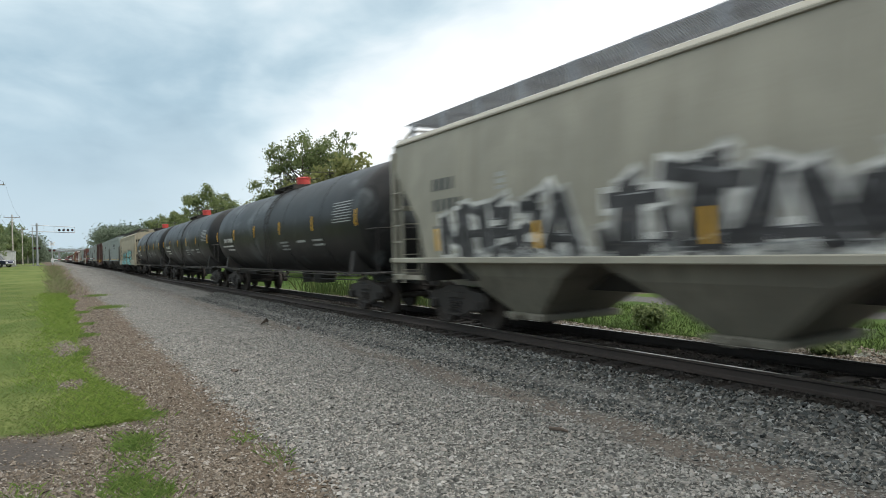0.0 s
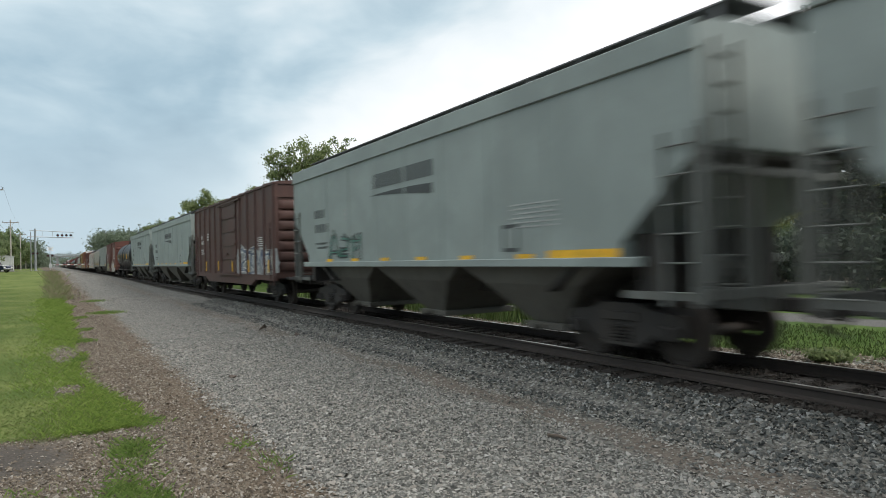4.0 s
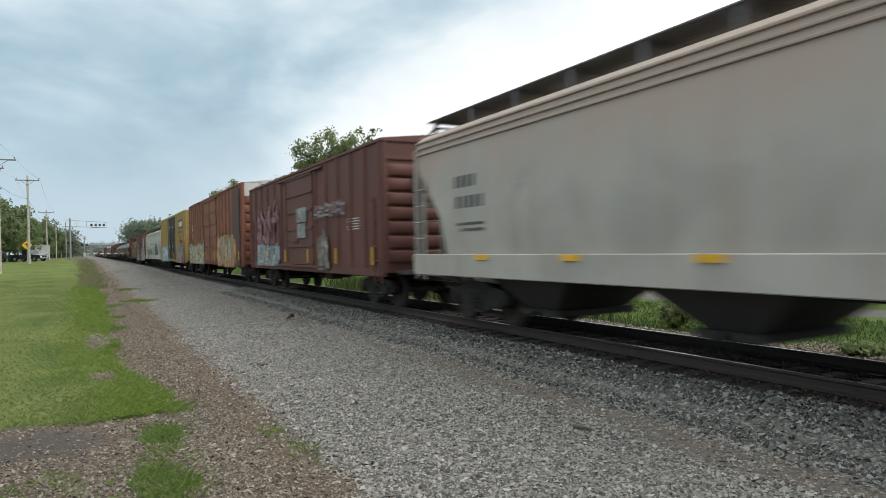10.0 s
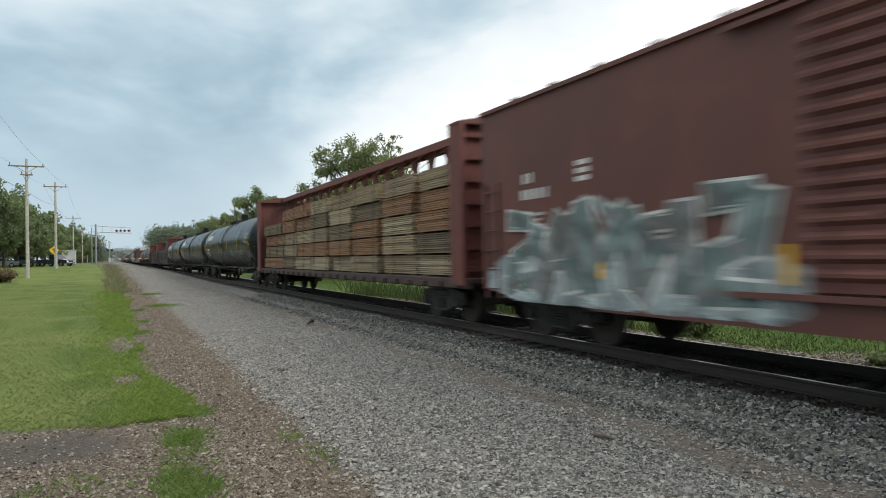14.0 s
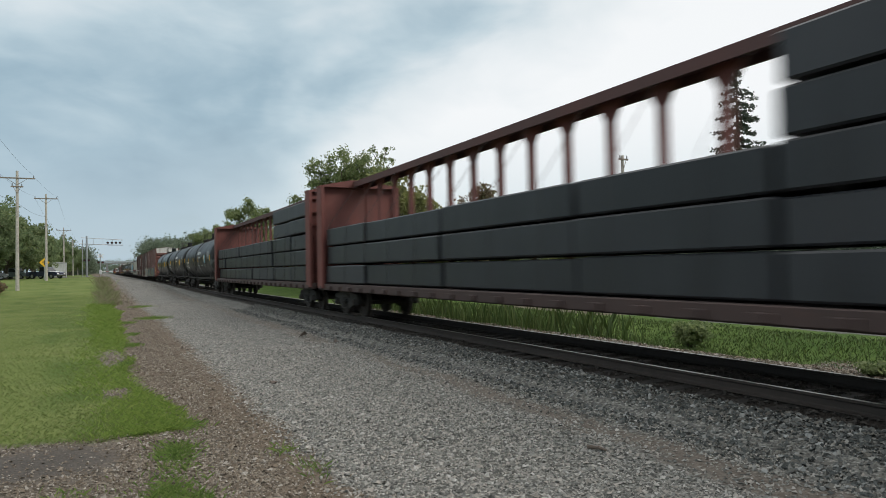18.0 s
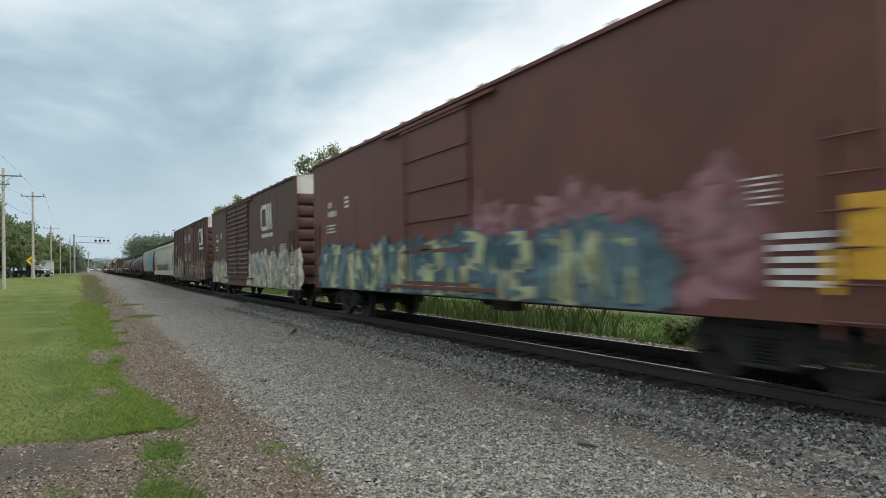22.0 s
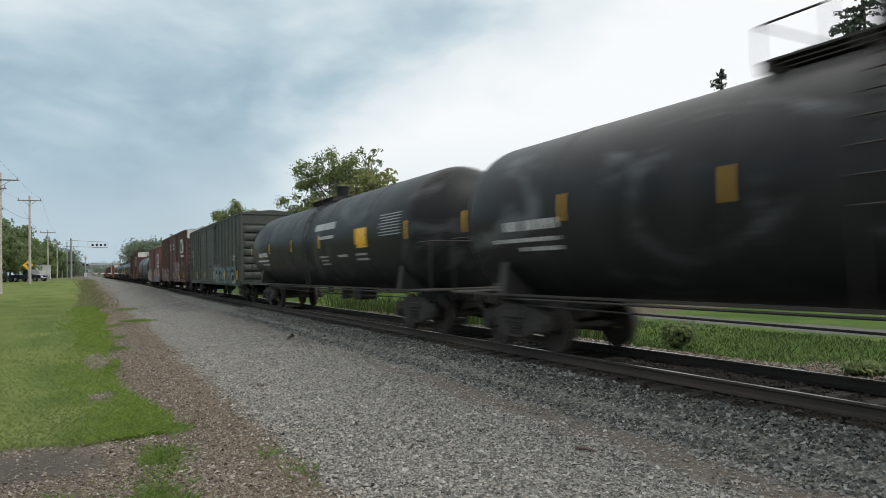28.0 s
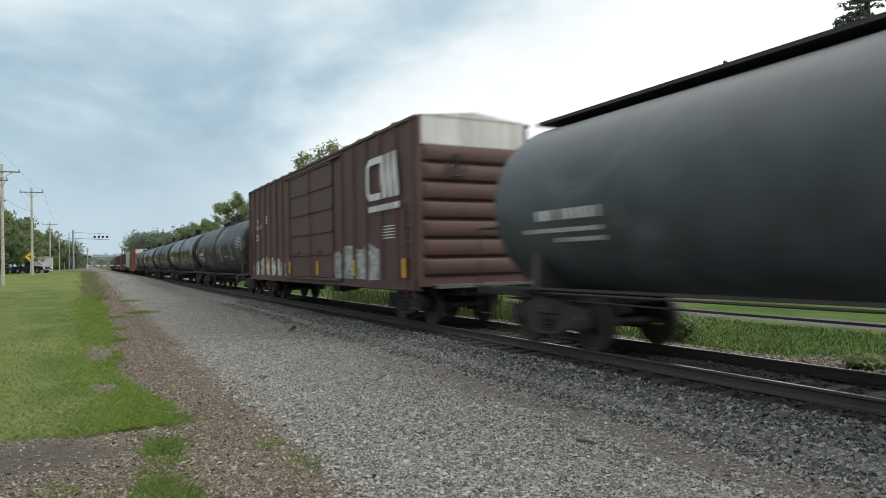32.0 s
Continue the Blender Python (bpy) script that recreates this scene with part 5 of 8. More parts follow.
        if end_top:
            part("end_panel", lambda: Geo().box(-1.46, 1.46, 0.0, 0.065, eave - 0.62, eave + 0.06).prism([(-1.46, eave + 0.06), (1.46, eave + 0.06), (0, eave + 0.2)], "y", 0.065, 0.085), end_top, car, "whitened top of the end wall", key=("etop", key), at=pose(0, s * half, 0, 0, 0, 0 if s > 0 else 180))

    span = door * doors / 2
    count = posts or int(2 * half / 1.25)
    for i in range(0 if posts else 1, count + (1 if posts else 0)):
        y = -half + 0.1 + (2 * half - 0.2) * i / count
        if abs(y - door_at) < span + 0.15:
            continue
        for turn in (0, 180):
            if posts:
                part("side_post", lambda: Geo().prism([(-wd, -0.09), (-wd - 0.07, -0.045), (-wd - 0.07, 0.045), (-wd, 0.09)], "z", floor + 0.12, eave - 0.05), paint, car, key=("post", eave, floor), at=pose(0, y, 0, 0, 0, turn))
            else:
                part("side_seam", lambda: Geo().box(-wd - 0.004, -wd + 0.02, -0.05, 0.05, floor + 0.1, eave - 0.05), paint, car, key=("bseam", eave, floor), at=pose(0, y, 0, 0, 0, turn))

    def sill():
        g = Geo()
        q = half - 3.3
        for s in (-1,):
            a, b_ = sorted((s * (wd - 0.10), s * (wd + 0.02)))
            if belly:
                poly = [(-half, floor + 0.12), (half, floor + 0.12), (half, floor - 0.08), (q + 0.7, floor - 0.08), (q, floor - 0.30), (-q, floor - 0.30), (-q - 0.7, floor - 0.08), (-half, floor - 0.08)]
            else:
                poly = [(-half, floor + 0.12), (half, floor + 0.12), (half, floor - 0.1), (-half, floor - 0.1)]
            g.prism(poly, "x", a, b_)
        return g

    for turn in (0, 180):
        part("side_sill", sill, paint, car, key=("bsill", key, belly), at=pose(0, 0, 0, 0, 0, turn))
    part("underframe", lambda: Geo().box(-0.35, 0.35, -half, half, 0.72, 1.02, 0.02).box(-1.4, 1.4, -half + 0.2, half - 0.2, floor - 0.02, floor + 0.05).tube((0.5, 0.5, 0.7), (0.5, 1.5, 0.7), 0.18, n=10).box(-0.9, -0.5, -1.6, -0.9, 0.6, 0.95, 0.03), UNDER, car, key=("bunder", key))

    h0, h1 = floor + 0.14, eave - 0.16
    if door_kind == "corrugated":
        n_b, bar = 15, lambda: Geo().prism([(-0.05, 0), (-0.105, 0.05), (-0.105, 0.09), (-0.05, 0.14)], "y", -door / 2 + 0.06, door / 2 - 0.06)
        levels = [h0 + 0.12 + (h1 - h0 - 0.2) * i / n_b for i in range(n_b)]
    else:
        bar = lambda: Geo().box(-0.085, -0.045, -door / 2 + 0.03, door / 2 - 0.03, -0.04, 0.04)
        levels = [h0 + 0.04 + (h1 - h0 - 0.08) * i / 5 for i in range(6)]
    for s in (-1, 1):
        for k in range(doors):
            y = door_at + (k - (doors - 1) / 2) * door
            d = part("door", lambda: Geo().box(-0.05, 0.0, -door / 2 + 0.02, door / 2 - 0.02, h0, h1, 0.01), door_mat, car, key=("door", door, floor, eave), at=pose(s * wd, y, 0, 0, 0, 0 if s < 0 else 180))
            if s > 0:
                continue
            for z in levels:
                part("corrugation" if door_kind == "corrugated" else "batten", bar, door_mat, d, key=("bar", door, door_kind), at=pose(0, 0, z))
            for q in (-door * 0.36, door * 0.36) if door_kind == "plug" else (door * 0.40,):
                part("lock_rod", lambda: Geo().tube((-0.12, 0, floor + 0.2), (-0.12, 0, eave - 0.3), 0.022, n=6), door_mat, d, key=("rod", eave, floor), at=pose(0, q, 0))
            part("door_handle", lambda: Geo().box(-0.14, -0.09, -0.3, 0.3, floor + 0.95, floor + 1.02), door_mat, d, key=("handle", floor), at=pose(0, door * 0.1, 0))

    run = span * 2 + 0.4 + door / 2
    for turn in (0, 180):
        for z in (floor + 0.085, eave - 0.135):
            part("door_track", lambda: Geo().box(-wd - 0.11, -wd, -run / 2, run / 2, -0.035, 0.035), paint, car, key=("dtrack", run), at=pose(0, door_at, z, 0, 0, turn))
    for s in (-1, 1):
        for x, turn in ((-wd - 0.03, 0), (wd + 0.03, 180)):
            part("ladder", lambda: ladder_geo(0.44, floor - 0.25, floor + 2.0, 6), paint, car, key=("bladder", floor), at=pose(x, s * (half - 0.35), 0, 0, 0, turn))
        part("step", lambda: Geo().pipe([(0, -0.2, floor), (0, -0.2, 0.45), (0, 0.2, 0.45), (0, 0.2, floor)], 0.018), BLACK_STEEL, car, key=("bstep", floor), at=pose(-wd + 0.02, s * (half - 0.35), 0))
    add_trucks(car, half - 1.75)
    add_couplers(car, length / 2 - 0.17, -ahead)
    return car, skin, half


# ---------- centre-beam lumber cars ----------


def lumber_car(length, load, seed=0, wrap=None, full=True):
    """Centre-beam flat car: end bulkheads, centre truss with a top beam, deck, and bundles of lumber on both sides."""
    car = thing("centerbeam_car", "", "lumber car")
    half = length / 2 - 0.5
    r = random.Random(seed)
    key = ("beam", round(length, 1))

    def deck():
        g = Geo()
        g.box(-1.42, 1.42, -half, half, 0.95, 1.06, 0.01)
        for s in (-1, 1):
            a, b_ = sorted((s * 1.30, s * 1.42))
            g.box(a, b_, -half, half, 0.84, 1.0, 0.01)
        g.box(-0.3, 0.3, -half, half, 0.70, 0.95)
        n_ = 26
        for i in range(n_):
            y = -half + 0.4 + (2 * half - 0.8) * i / (n_ - 1)
            g.box(-1.50, 1.50, y - 0.10, y + 0.10, 0.86, 0.98, 0.01)
        return g

    part("deck", deck, DECK_BROWN, car, key=("deck", key))

    def bulkhead():
        return Geo().box(-1.45, 1.45, -0.05, 0.05, 1.0, 4.45)

    for s in (-1, 1):
        bh = part("bulkhead", bulkhead, BEAM_RED, car, key="bulkhead", at=pose(0, s * (half - 0.35), 0, 0, 0, 0 if s > 0 else 180))
        for x in (-1.43, 1.43):
            part("bulkhead_post", lambda: Geo().box(-0.06, 0.06, -0.28, 0.30, 0.9, 4.5, 0.02), BEAM_RED, bh, key="bhpost", at=pose(x, 0, 0))
        part("bulkhead_cap", lambda: Geo().prism([(-1.5, 4.47), (1.5, 4.47), (1.5, 4.52), (0.35, 4.74), (-0.35, 4.74), (-1.5, 4.52)], "y", -0.28, 0.28), BEAM_RED, bh, key="bhcap")
        for k in range(7):
            part("bulkhead_rib", lambda: Geo().box(-1.4, 1.4, 0.03, 0.16, 0, 0.12), BEAM_RED, bh, key="bhrib", at=pose(0, 0, 1.2 + k * 0.5))
    part("top_beam", lambda: Geo().box(-0.30, 0.30, -half + 0.3, half - 0.3, 4.62, 4.68).box(-0.30, -0.25, -half + 0.3, half - 0.3, 4.48, 4.68).box(0.25, 0.30, -half + 0.3, half - 0.3, 4.48, 4.68), BEAM_DARK if wrap else BEAM_RED, car, key=("tbeam", key))

    def truss():
        g = Geo()
        n_ = 19
        for i in range(n_):
            y = -half + 1.2 + (2 * half - 2.4) * i / (n_ - 1)
            g.box(-0.05, 0.05, y - 0.09, y + 0.09, 1.0, 4.64)
            g.prism([(y - 0.09, 4.55), (y - 0.34, 4.55), (y - 0.09, 4.15)], "x", -0.03, 0.03)
            g.prism([(y + 0.09, 4.55), (y + 0.34, 4.55), (y + 0.09, 4.15)], "x", -0.03, 0.03)
        for z in (1.9, 2.9):
            g.box(-0.04, 0.04, -half + 0.4, half - 0.4, z, z + 0.12)
        return g

    part("centre_truss", truss, BEAM_RED, car, key=("truss", key))
    # bundles, five tiers high; each bundle a stack of boards with bearers between tiers
    tiers, t_h = 5, 0.60 if wrap else 0.495
    y_lo, y_hi = -half + 0.55, half - 0.55
    for side in (-1, 1):
        y = y_lo
        lens = []
        while y < y_hi - 1.0:
            ln = r.choice((1.83, 2.44, 2.44, 2.44, 3.05)) if not wrap else r.choice((3.66, 4.88, 4.88))
            if wrap and len(lens) < 2:
                ln = 3.25
            ln = min(ln, y_hi - y)
            if y_hi - y - ln < 1.3:
                ln = y_hi - y
            lens.append((y, ln))
            y += ln + (0.03 if wrap else 0.07)
        for (y, ln) in lens:
            for k in range(tiers):
                if wrap and not full:
                    u = (y + ln / 2 - y_lo) / (y_hi - y_lo)
                    high = 5 if u < 0.25 else 3
                    if k >= high:
                        continue
                if not wrap and k == 4 and y > y_hi - 5.5:
                    continue
                z = 1.10 + k * (t_h + 0.04)
                dx = r.uniform(-0.03, 0.02) if wrap else r.uniform(-0.16, 0.05)
                w0, w1 = 0.14, 1.30 + dx
                a, b_ = sorted((side * w0, side * w1))
                if wrap:
                    sag, off = r.uniform(0.0, 0.035), r.uniform(-0.03, 0.06)
                    g = Geo().box(a + (off if side < 0 else 0), b_ - (off if side > 0 else 0), y + 0.01, y + ln - r.uniform(0.0, 0.12), z, z + t_h - sag, 0.03)
                    part("lumber_bundle", g, wrap[r.randrange(len(wrap))], car, "lumber bundle in black plastic wrap")
                else:
                    g = Geo()
                    nb = r.choice((8, 9, 10))
                    y, ln = y + r.uniform(-0.02, 0.03), ln - r.uniform(0.0, 0.12)
                    for i in range(nb):
                        zz = z + t_h * i / nb
                        e = side * r.uniform(-0.03, 0.03)
                        q0, q1 = r.uniform(-0.02, 0.02), r.uniform(-0.02, 0.02)
                        g.box(a + min(0, e), b_ + max(0, e), y + q0, y + ln + q1, zz + 0.006, zz + t_h / nb - 0.004)
                    g.box(a, b_, y + 0.3, y + 0.39, z - 0.04, z)
                    g.box(a, b_, y + ln - 0.39, y + ln - 0.3, z - 0.04, z)
                    part("lumber_bundle", g, load[r.randrange(len(load))], car)["kind"] = "stuff"
    for i in range(14):
        part("tie_down", lambda: Geo().pipe([(-0.3, 0, 4.5), (-1.35, 0, 3.75 if full else 3.05), (-1.40, 0, 1.0)], 0.008, n=4), BLACK_STEEL, car, key=("strap", full), at=pose(0, -half + 1.0 + (2 * half - 2.0) * i / 13, 0))
    add_trucks(car, half - 1.9)
    add_couplers(car, half + 0.2)
    return car, (lambda z: -1.36), half

# ---------- the train, car by car ----------
TANK_BLACK = coat("tank_black", (0.019, 0.020, 0.021), 0.40, dirt=0.35, dirt_rgb=(0.03, 0.029, 0.028), fade=0.2, spec=0.15, smear=0.3)
TANK_WORN = coat("tank_worn_black", (0.021, 0.0215, 0.022), 0.38, dirt=0.5, dirt_rgb=(0.036, 0.034, 0.032), fade=0.3, spec=0.17, smear=0.65)
TANK_GREEN = coat("tank_green_black", (0.009, 0.0115, 0.0115), 0.27, dirt=0.3, dirt_rgb=(0.026, 0.028, 0.026), spec=0.26)
TANK_GREY = coat("tank_slate_grey", (0.062, 0.073, 0.079), 0.40, dirt=0.35, dirt_rgb=(0.045, 0.045, 0.045), fade=0.2, spec=0.3, smear=0.3)
HOP_GREEN = coat("hopper_grey_green", (0.252, 0.292, 0.278), 0.55, dirt=0.22, dirt_rgb=(0.20, 0.20, 0.18))
HOP_DULL = coat("hopper_dull_green", (0.25, 0.285, 0.265), 0.55, dirt=0.35, dirt_rgb=(0.13, 0.13, 0.11))
HOP_BEIGE = coat("hopper_beige", (0.345, 0.31, 0.228), 0.6, dirt=0.3, dirt_rgb=(0.20, 0.16, 0.11))
HOP_TAUPE = coat("hopper_taupe", (0.32, 0.305, 0.248), 0.6, dirt=0.35, dirt_rgb=(0.17, 0.15, 0.11))
HOP_STAINED = coat("hopper_stained", (0.325, 0.322, 0.27), 0.6, dirt=0.6, dirt_rgb=(0.17, 0.135, 0.085), rust=0.25)
HOP_PALE = coat("hopper_pale", (0.39, 0.38, 0.345), 0.55, dirt=0.5, dirt_rgb=(0.33, 0.25, 0.20), stain=(0.34, 0.255, 0.20))
HOP_CREAM = coat("hopper_cream_grey", (0.375, 0.37, 0.318), 0.55, dirt=0.3, dirt_rgb=(0.26, 0.25, 0.20))
HOP_WHITE = coat("hopper_white", (0.385, 0.402, 0.345), 0.55, dirt=0.25, dirt_rgb=(0.28, 0.28, 0.25))
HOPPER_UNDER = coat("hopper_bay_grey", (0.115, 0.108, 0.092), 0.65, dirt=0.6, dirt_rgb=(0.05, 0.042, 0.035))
BAY_TAUPE = coat("hopper_bay_taupe", (0.21, 0.195, 0.155), 0.65, dirt=0.7, dirt_rgb=(0.10, 0.085, 0.065))
BOX_RED = coat("boxcar_oxide", (0.12, 0.042, 0.032), 0.6, dirt=0.4, dirt_rgb=(0.085, 0.04, 0.03), fade=0.18)
BOX_BROWN = coat("boxcar_brown", (0.075, 0.034, 0.027), 0.62, dirt=0.4, dirt_rgb=(0.06, 0.035, 0.03), fade=0.18)
BOX_ORANGE = coat("boxcar_faded_oxide", (0.215, 0.078, 0.042), 0.62, dirt=0.4, dirt_rgb=(0.10, 0.045, 0.03), fade=0.2)
BOX_YELLOW = coat("boxcar_yellow", (0.36, 0.248, 0.078), 0.58, dirt=0.4, dirt_rgb=(0.19, 0.125, 0.06))
BOX_GREEN = coat("boxcar_green", (0.048, 0.055, 0.047), 0.58, dirt=0.4, dirt_rgb=(0.07, 0.065, 0.055), fade=0.2)
DOOR_BLACK = coat("door_black", (0.022, 0.025, 0.028), 0.5, dirt=0.3)
ROOF_WHITE = coat("roof_zinc", (0.58, 0.57, 0.54), 0.55, 0.1, dirt=0.4, dirt_rgb=(0.2, 0.15, 0.1))
DECK_BROWN = coat("deck_brown", (0.06, 0.036, 0.032), 0.7, dirt=0.5, dirt_rgb=(0.03, 0.026, 0.024), rust=0.3)
BEAM_DARK = coat("beam_dark_oxide", (0.085, 0.034, 0.03), 0.65, dirt=0.5, dirt_rgb=(0.035, 0.025, 0.022))
BEAM_RED = coat("beam_oxide", (0.15, 0.045, 0.036), 0.65, dirt=0.4, dirt_rgb=(0.06, 0.03, 0.025), rust=0.3)


def lumber_mat(name, rgb, rgb2):
    m, n, b = material(name)
    p = n.coord()
    isl = n.add("ShaderNodeNewGeometry").outputs["Random Per Island"]
    grain = n.noise(n.scale(p, (14.0, 0.8, 14.0)), 2.2, 5.0, 0.65)
    col = n.mix(isl, rgb, rgb2)
    col = n.mix(n.math("MULTIPLY", n.step(grain, 0.42, 0.72), 0.5), col, tuple(c * 0.4 for c in rgb))
    grime = n.noise(n.scale(p, (1.0, 0.6, 1.6)), 1.7, 4.0, 0.65)
    col = n.mix(n.math("MULTIPLY", n.step(grime, 0.5, 0.7), 0.45), col, (0.07, 0.055, 0.04))
    n.put(b.inputs["Base Color"], col)
    b.inputs["Roughness"].default_value = 0.8
    n.put(b.inputs["Normal"], n.bump(grain, 0.3, 0.01))
    return m


LUMBER = [lumber_mat("lumber_grey_brown", (0.17, 0.125, 0.075), (0.30, 0.23, 0.145)), lumber_mat("lumber_straw", (0.26, 0.20, 0.12), (0.43, 0.345, 0.225)),
          lumber_mat("lumber_dark", (0.11, 0.08, 0.05), (0.22, 0.16, 0.10)), lumber_mat("lumber_red", (0.20, 0.095, 0.045), (0.29, 0.16, 0.085)), lumber_mat("lumber_tan", (0.21, 0.155, 0.09), (0.34, 0.26, 0.16))]
WRAPS = [coat("slate_wrap", (0.028, 0.03, 0.035), 0.5, dirt=0.4, dirt_rgb=(0.05, 0.052, 0.056)), coat("black_wrap", (0.013, 0.0145, 0.017), 0.42, dirt=0.3, dirt_rgb=(0.05, 0.055, 0.06)), coat("grey_wrap", (0.02, 0.022, 0.026), 0.45, dirt=0.3, dirt_rgb=(0.05, 0.055, 0.06))]

TRAIN = []


def couple(made, label, length, ahead=0.0):
    tagged(made[0], label, group="freight train")
    TRAIN.append((made[0], length, ahead))
    return made


def data_panel(car, y, z, skin, mat, w_=1.6, rows=7):
    """A block of small stencilled lines."""
    lines_of(car, y, z, skin, [(0, 0.075 * i, w_ * (1 - 0.12 * (i % 3 == 2)), 0.025) for i in range(rows)], mat, "data_stencil")


def tank(length, shell, label, cap=None, seed=0, marks=WHITE, logo=None, stripe=True, walkway=False, placard=None, patch=None, **kw):
    made = couple(tank_car(length, shell, shell, cap, seed, walkway, **kw), label, length)
    car, skin, body = made
    if stripe:
        for q in range(6):
            g = Geo()
            decal(g, body - 0.5 - q * (2 * body - 1.2) / 5, 2.74, 0.05, 0.44, skin, 0.026)
            part("reflector", g, YELLOW, car, "yellow reflective strip")
    # number and data at the trailing end, panel at the leading end
    lines_of(car, body - 3.4, 2.38, skin, [(0, 0, 1.7, 0.17), (0, 0.30, 2.0, 0.07), (0, 0.46, 1.2, 0.07)], marks, "car_number", chars=True)
    data_panel(car, -body + 1.1, 3.0, skin, GREYINK, 1.3, 8)
    lines_of(car, -body + 3.4, 2.05, skin, [(0, 0, 0.9, 0.06), (0, 0.14, 0.9, 0.06), (1.6, 0, 0.8, 0.07), (3.4, 0, 0.8, 0.06), (3.4, 0.12, 0.7, 0.05), (3.4, 0.24, 0.8, 0.05)], GREYINK, "inspection_stencil")
    if logo:
        lines_of(car, body - 4.4, 3.35, skin, [(0.42 * i, 0, 0.34, 0.34) for i in range(6)], logo, "logo_block")
    if placard:
        lines_of(car, -body + 3.3, 2.75, skin, [(0, 0, 0.75, 0.55)], placard, "placard")
    if patch:
        lines_of(car, -body + 6.0, 3.1, skin, [(0, 0, 2.0, 0.22), (0, 0.42, 1.4, 0.1)], patch, "company_plate")
    return made


def hopper_marks(car, skin, half, mat=DARKINK, z=3.05):
    lines_of(car, half - 3.2, z, skin, [(0.5, 0, 1.0, 0.24), (0.2, 0.42, 1.3, 0.24), (0.2, 0.95, 1.1, 0.06), (0.2, 1.07, 0.9, 0.06)], mat, "car_number", chars=True)
    data_panel(car, -half + 2.6, 2.45, skin, GREYINK, 1.2, 6)
    lines_of(car, -half + 3.6, 2.12, skin, [(0, 0, 0.45, 0.06), (0, 0.06, 0.06, 0.34), (0.39, 0.06, 0.06, 0.34), (0, 0.40, 0.45, 0.06)], DARKINK, "placard_holder")
    lines_of(car, half - 4.4, 2.95, skin, [(0, 0, 0.22, 0.08), (0, 0.12, 0.22, 0.08), (0, 0.24, 0.22, 0.06)], GREYINK, "load_stencil")


def grain_hopper(length, paint, label, logo=True, seed=0):
    made = couple(hopper_car(length, paint, "flat", paint, 3, seed), label, length, 0.1)
    car, skin, half = made
    hopper_marks(car, skin, half)
    reflectors(car, skin, half - 1.3, 1.57, (2 * half - 3.0) / 7, (0.09, 0.42), False, 0.15)
    lines_of(car, -half + 1.35, 1.66, skin, [(0, 0, 1.5, 0.14)], YELLOW, "yellow_band")
    if logo:
        y0, z0 = -1.25, 3.62
        lines_of(car, y0, z0, skin, [(0.30 * i, 0.0, 0.22, 0.34) for i in range(10)], DARKINK, "logo_block")
        g = Geo()
        for i in range(9):
            a, b_ = i / 9, (i + 1) / 9
            th0, th1 = 0.05 + 0.2 * (1 - a) ** 1.6, 0.05 + 0.2 * (1 - b_) ** 1.6
            up0, up1 = -0.10 * (2 * a - 1) ** 2, -0.10 * (2 * b_ - 1) ** 2
            pts = [(skin(3) - 0.006, y0 + 3.0 * a, z0 - 0.46 + up0 * 0.3), (skin(3) - 0.006, y0 + 3.0 * b_, z0 - 0.46 + up1 * 0.3), (skin(3) - 0.006, y0 + 3.0 * b_, z0 - 0.46 - th1), (skin(3) - 0.006, y0 + 3.0 * a, z0 - 0.46 - th0)]
            g.loft([pts, [(p[0] + 0.004, p[1], p[2]) for p in pts]])
        part("logo_swoosh", g, DARKINK, car)
    return made


def round_hopper(length, paint, label, seed=0, sill=None, low_strips=False, **kw):
    made = couple(hopper_car(length, paint, "round", sill or paint, 4 if length > 20 else 3, seed, **kw), label, length, 0.1)
    car, skin, half = made
    hopper_marks(car, skin, half)
    if sill or low_strips:
        reflectors(car, lambda z: -1.64, half - 0.6, 1.40, (2 * half - 1.5) / 7, (0.10, 0.45), False, 0.3)
    else:
        reflectors(car, skin, half - 1.6, 1.82, (2 * half - 4.0) / 4, (0.10, 0.45), True, 0.3)
    return made


def rail_logo(car, y, z, skin, size=1.0, mat=WHITE):
    """White plain shapes: an open bracket and a slanted block, with a line of bars under them."""
    g = Geo()
    k = size
    ribbon(g, [(y + 0.12 * k, z), (y + 0.82 * k, z), (y + 0.97 * k, z - 0.12 * k), (y + 0.97 * k, z - 0.75 * k), (y + 0.82 * k, z - 0.9 * k), (y + 0.12 * k, z - 0.9 * k)], 0.17 * k, skin, 0.008)
    for i in range(3):
        ribbon(g, [(y + (0.02 - 0.36 * i) * k, z + 0.08 * k), (y + (-0.13 - 0.36 * i) * k, z - 0.98 * k)], 0.2 * k, skin, 0.009 + 0.001 * i)
    part("logo_shape", g, mat, car, at=pose(0, SHIFT.get(car.name, 0.0), 0))
    lines_of(car, y - 0.95 * k, z - 1.12 * k, skin, [(0.24 * k * i, 0, 0.18 * k, 0.15 * k) for i in range(8)], mat, "logo_band")


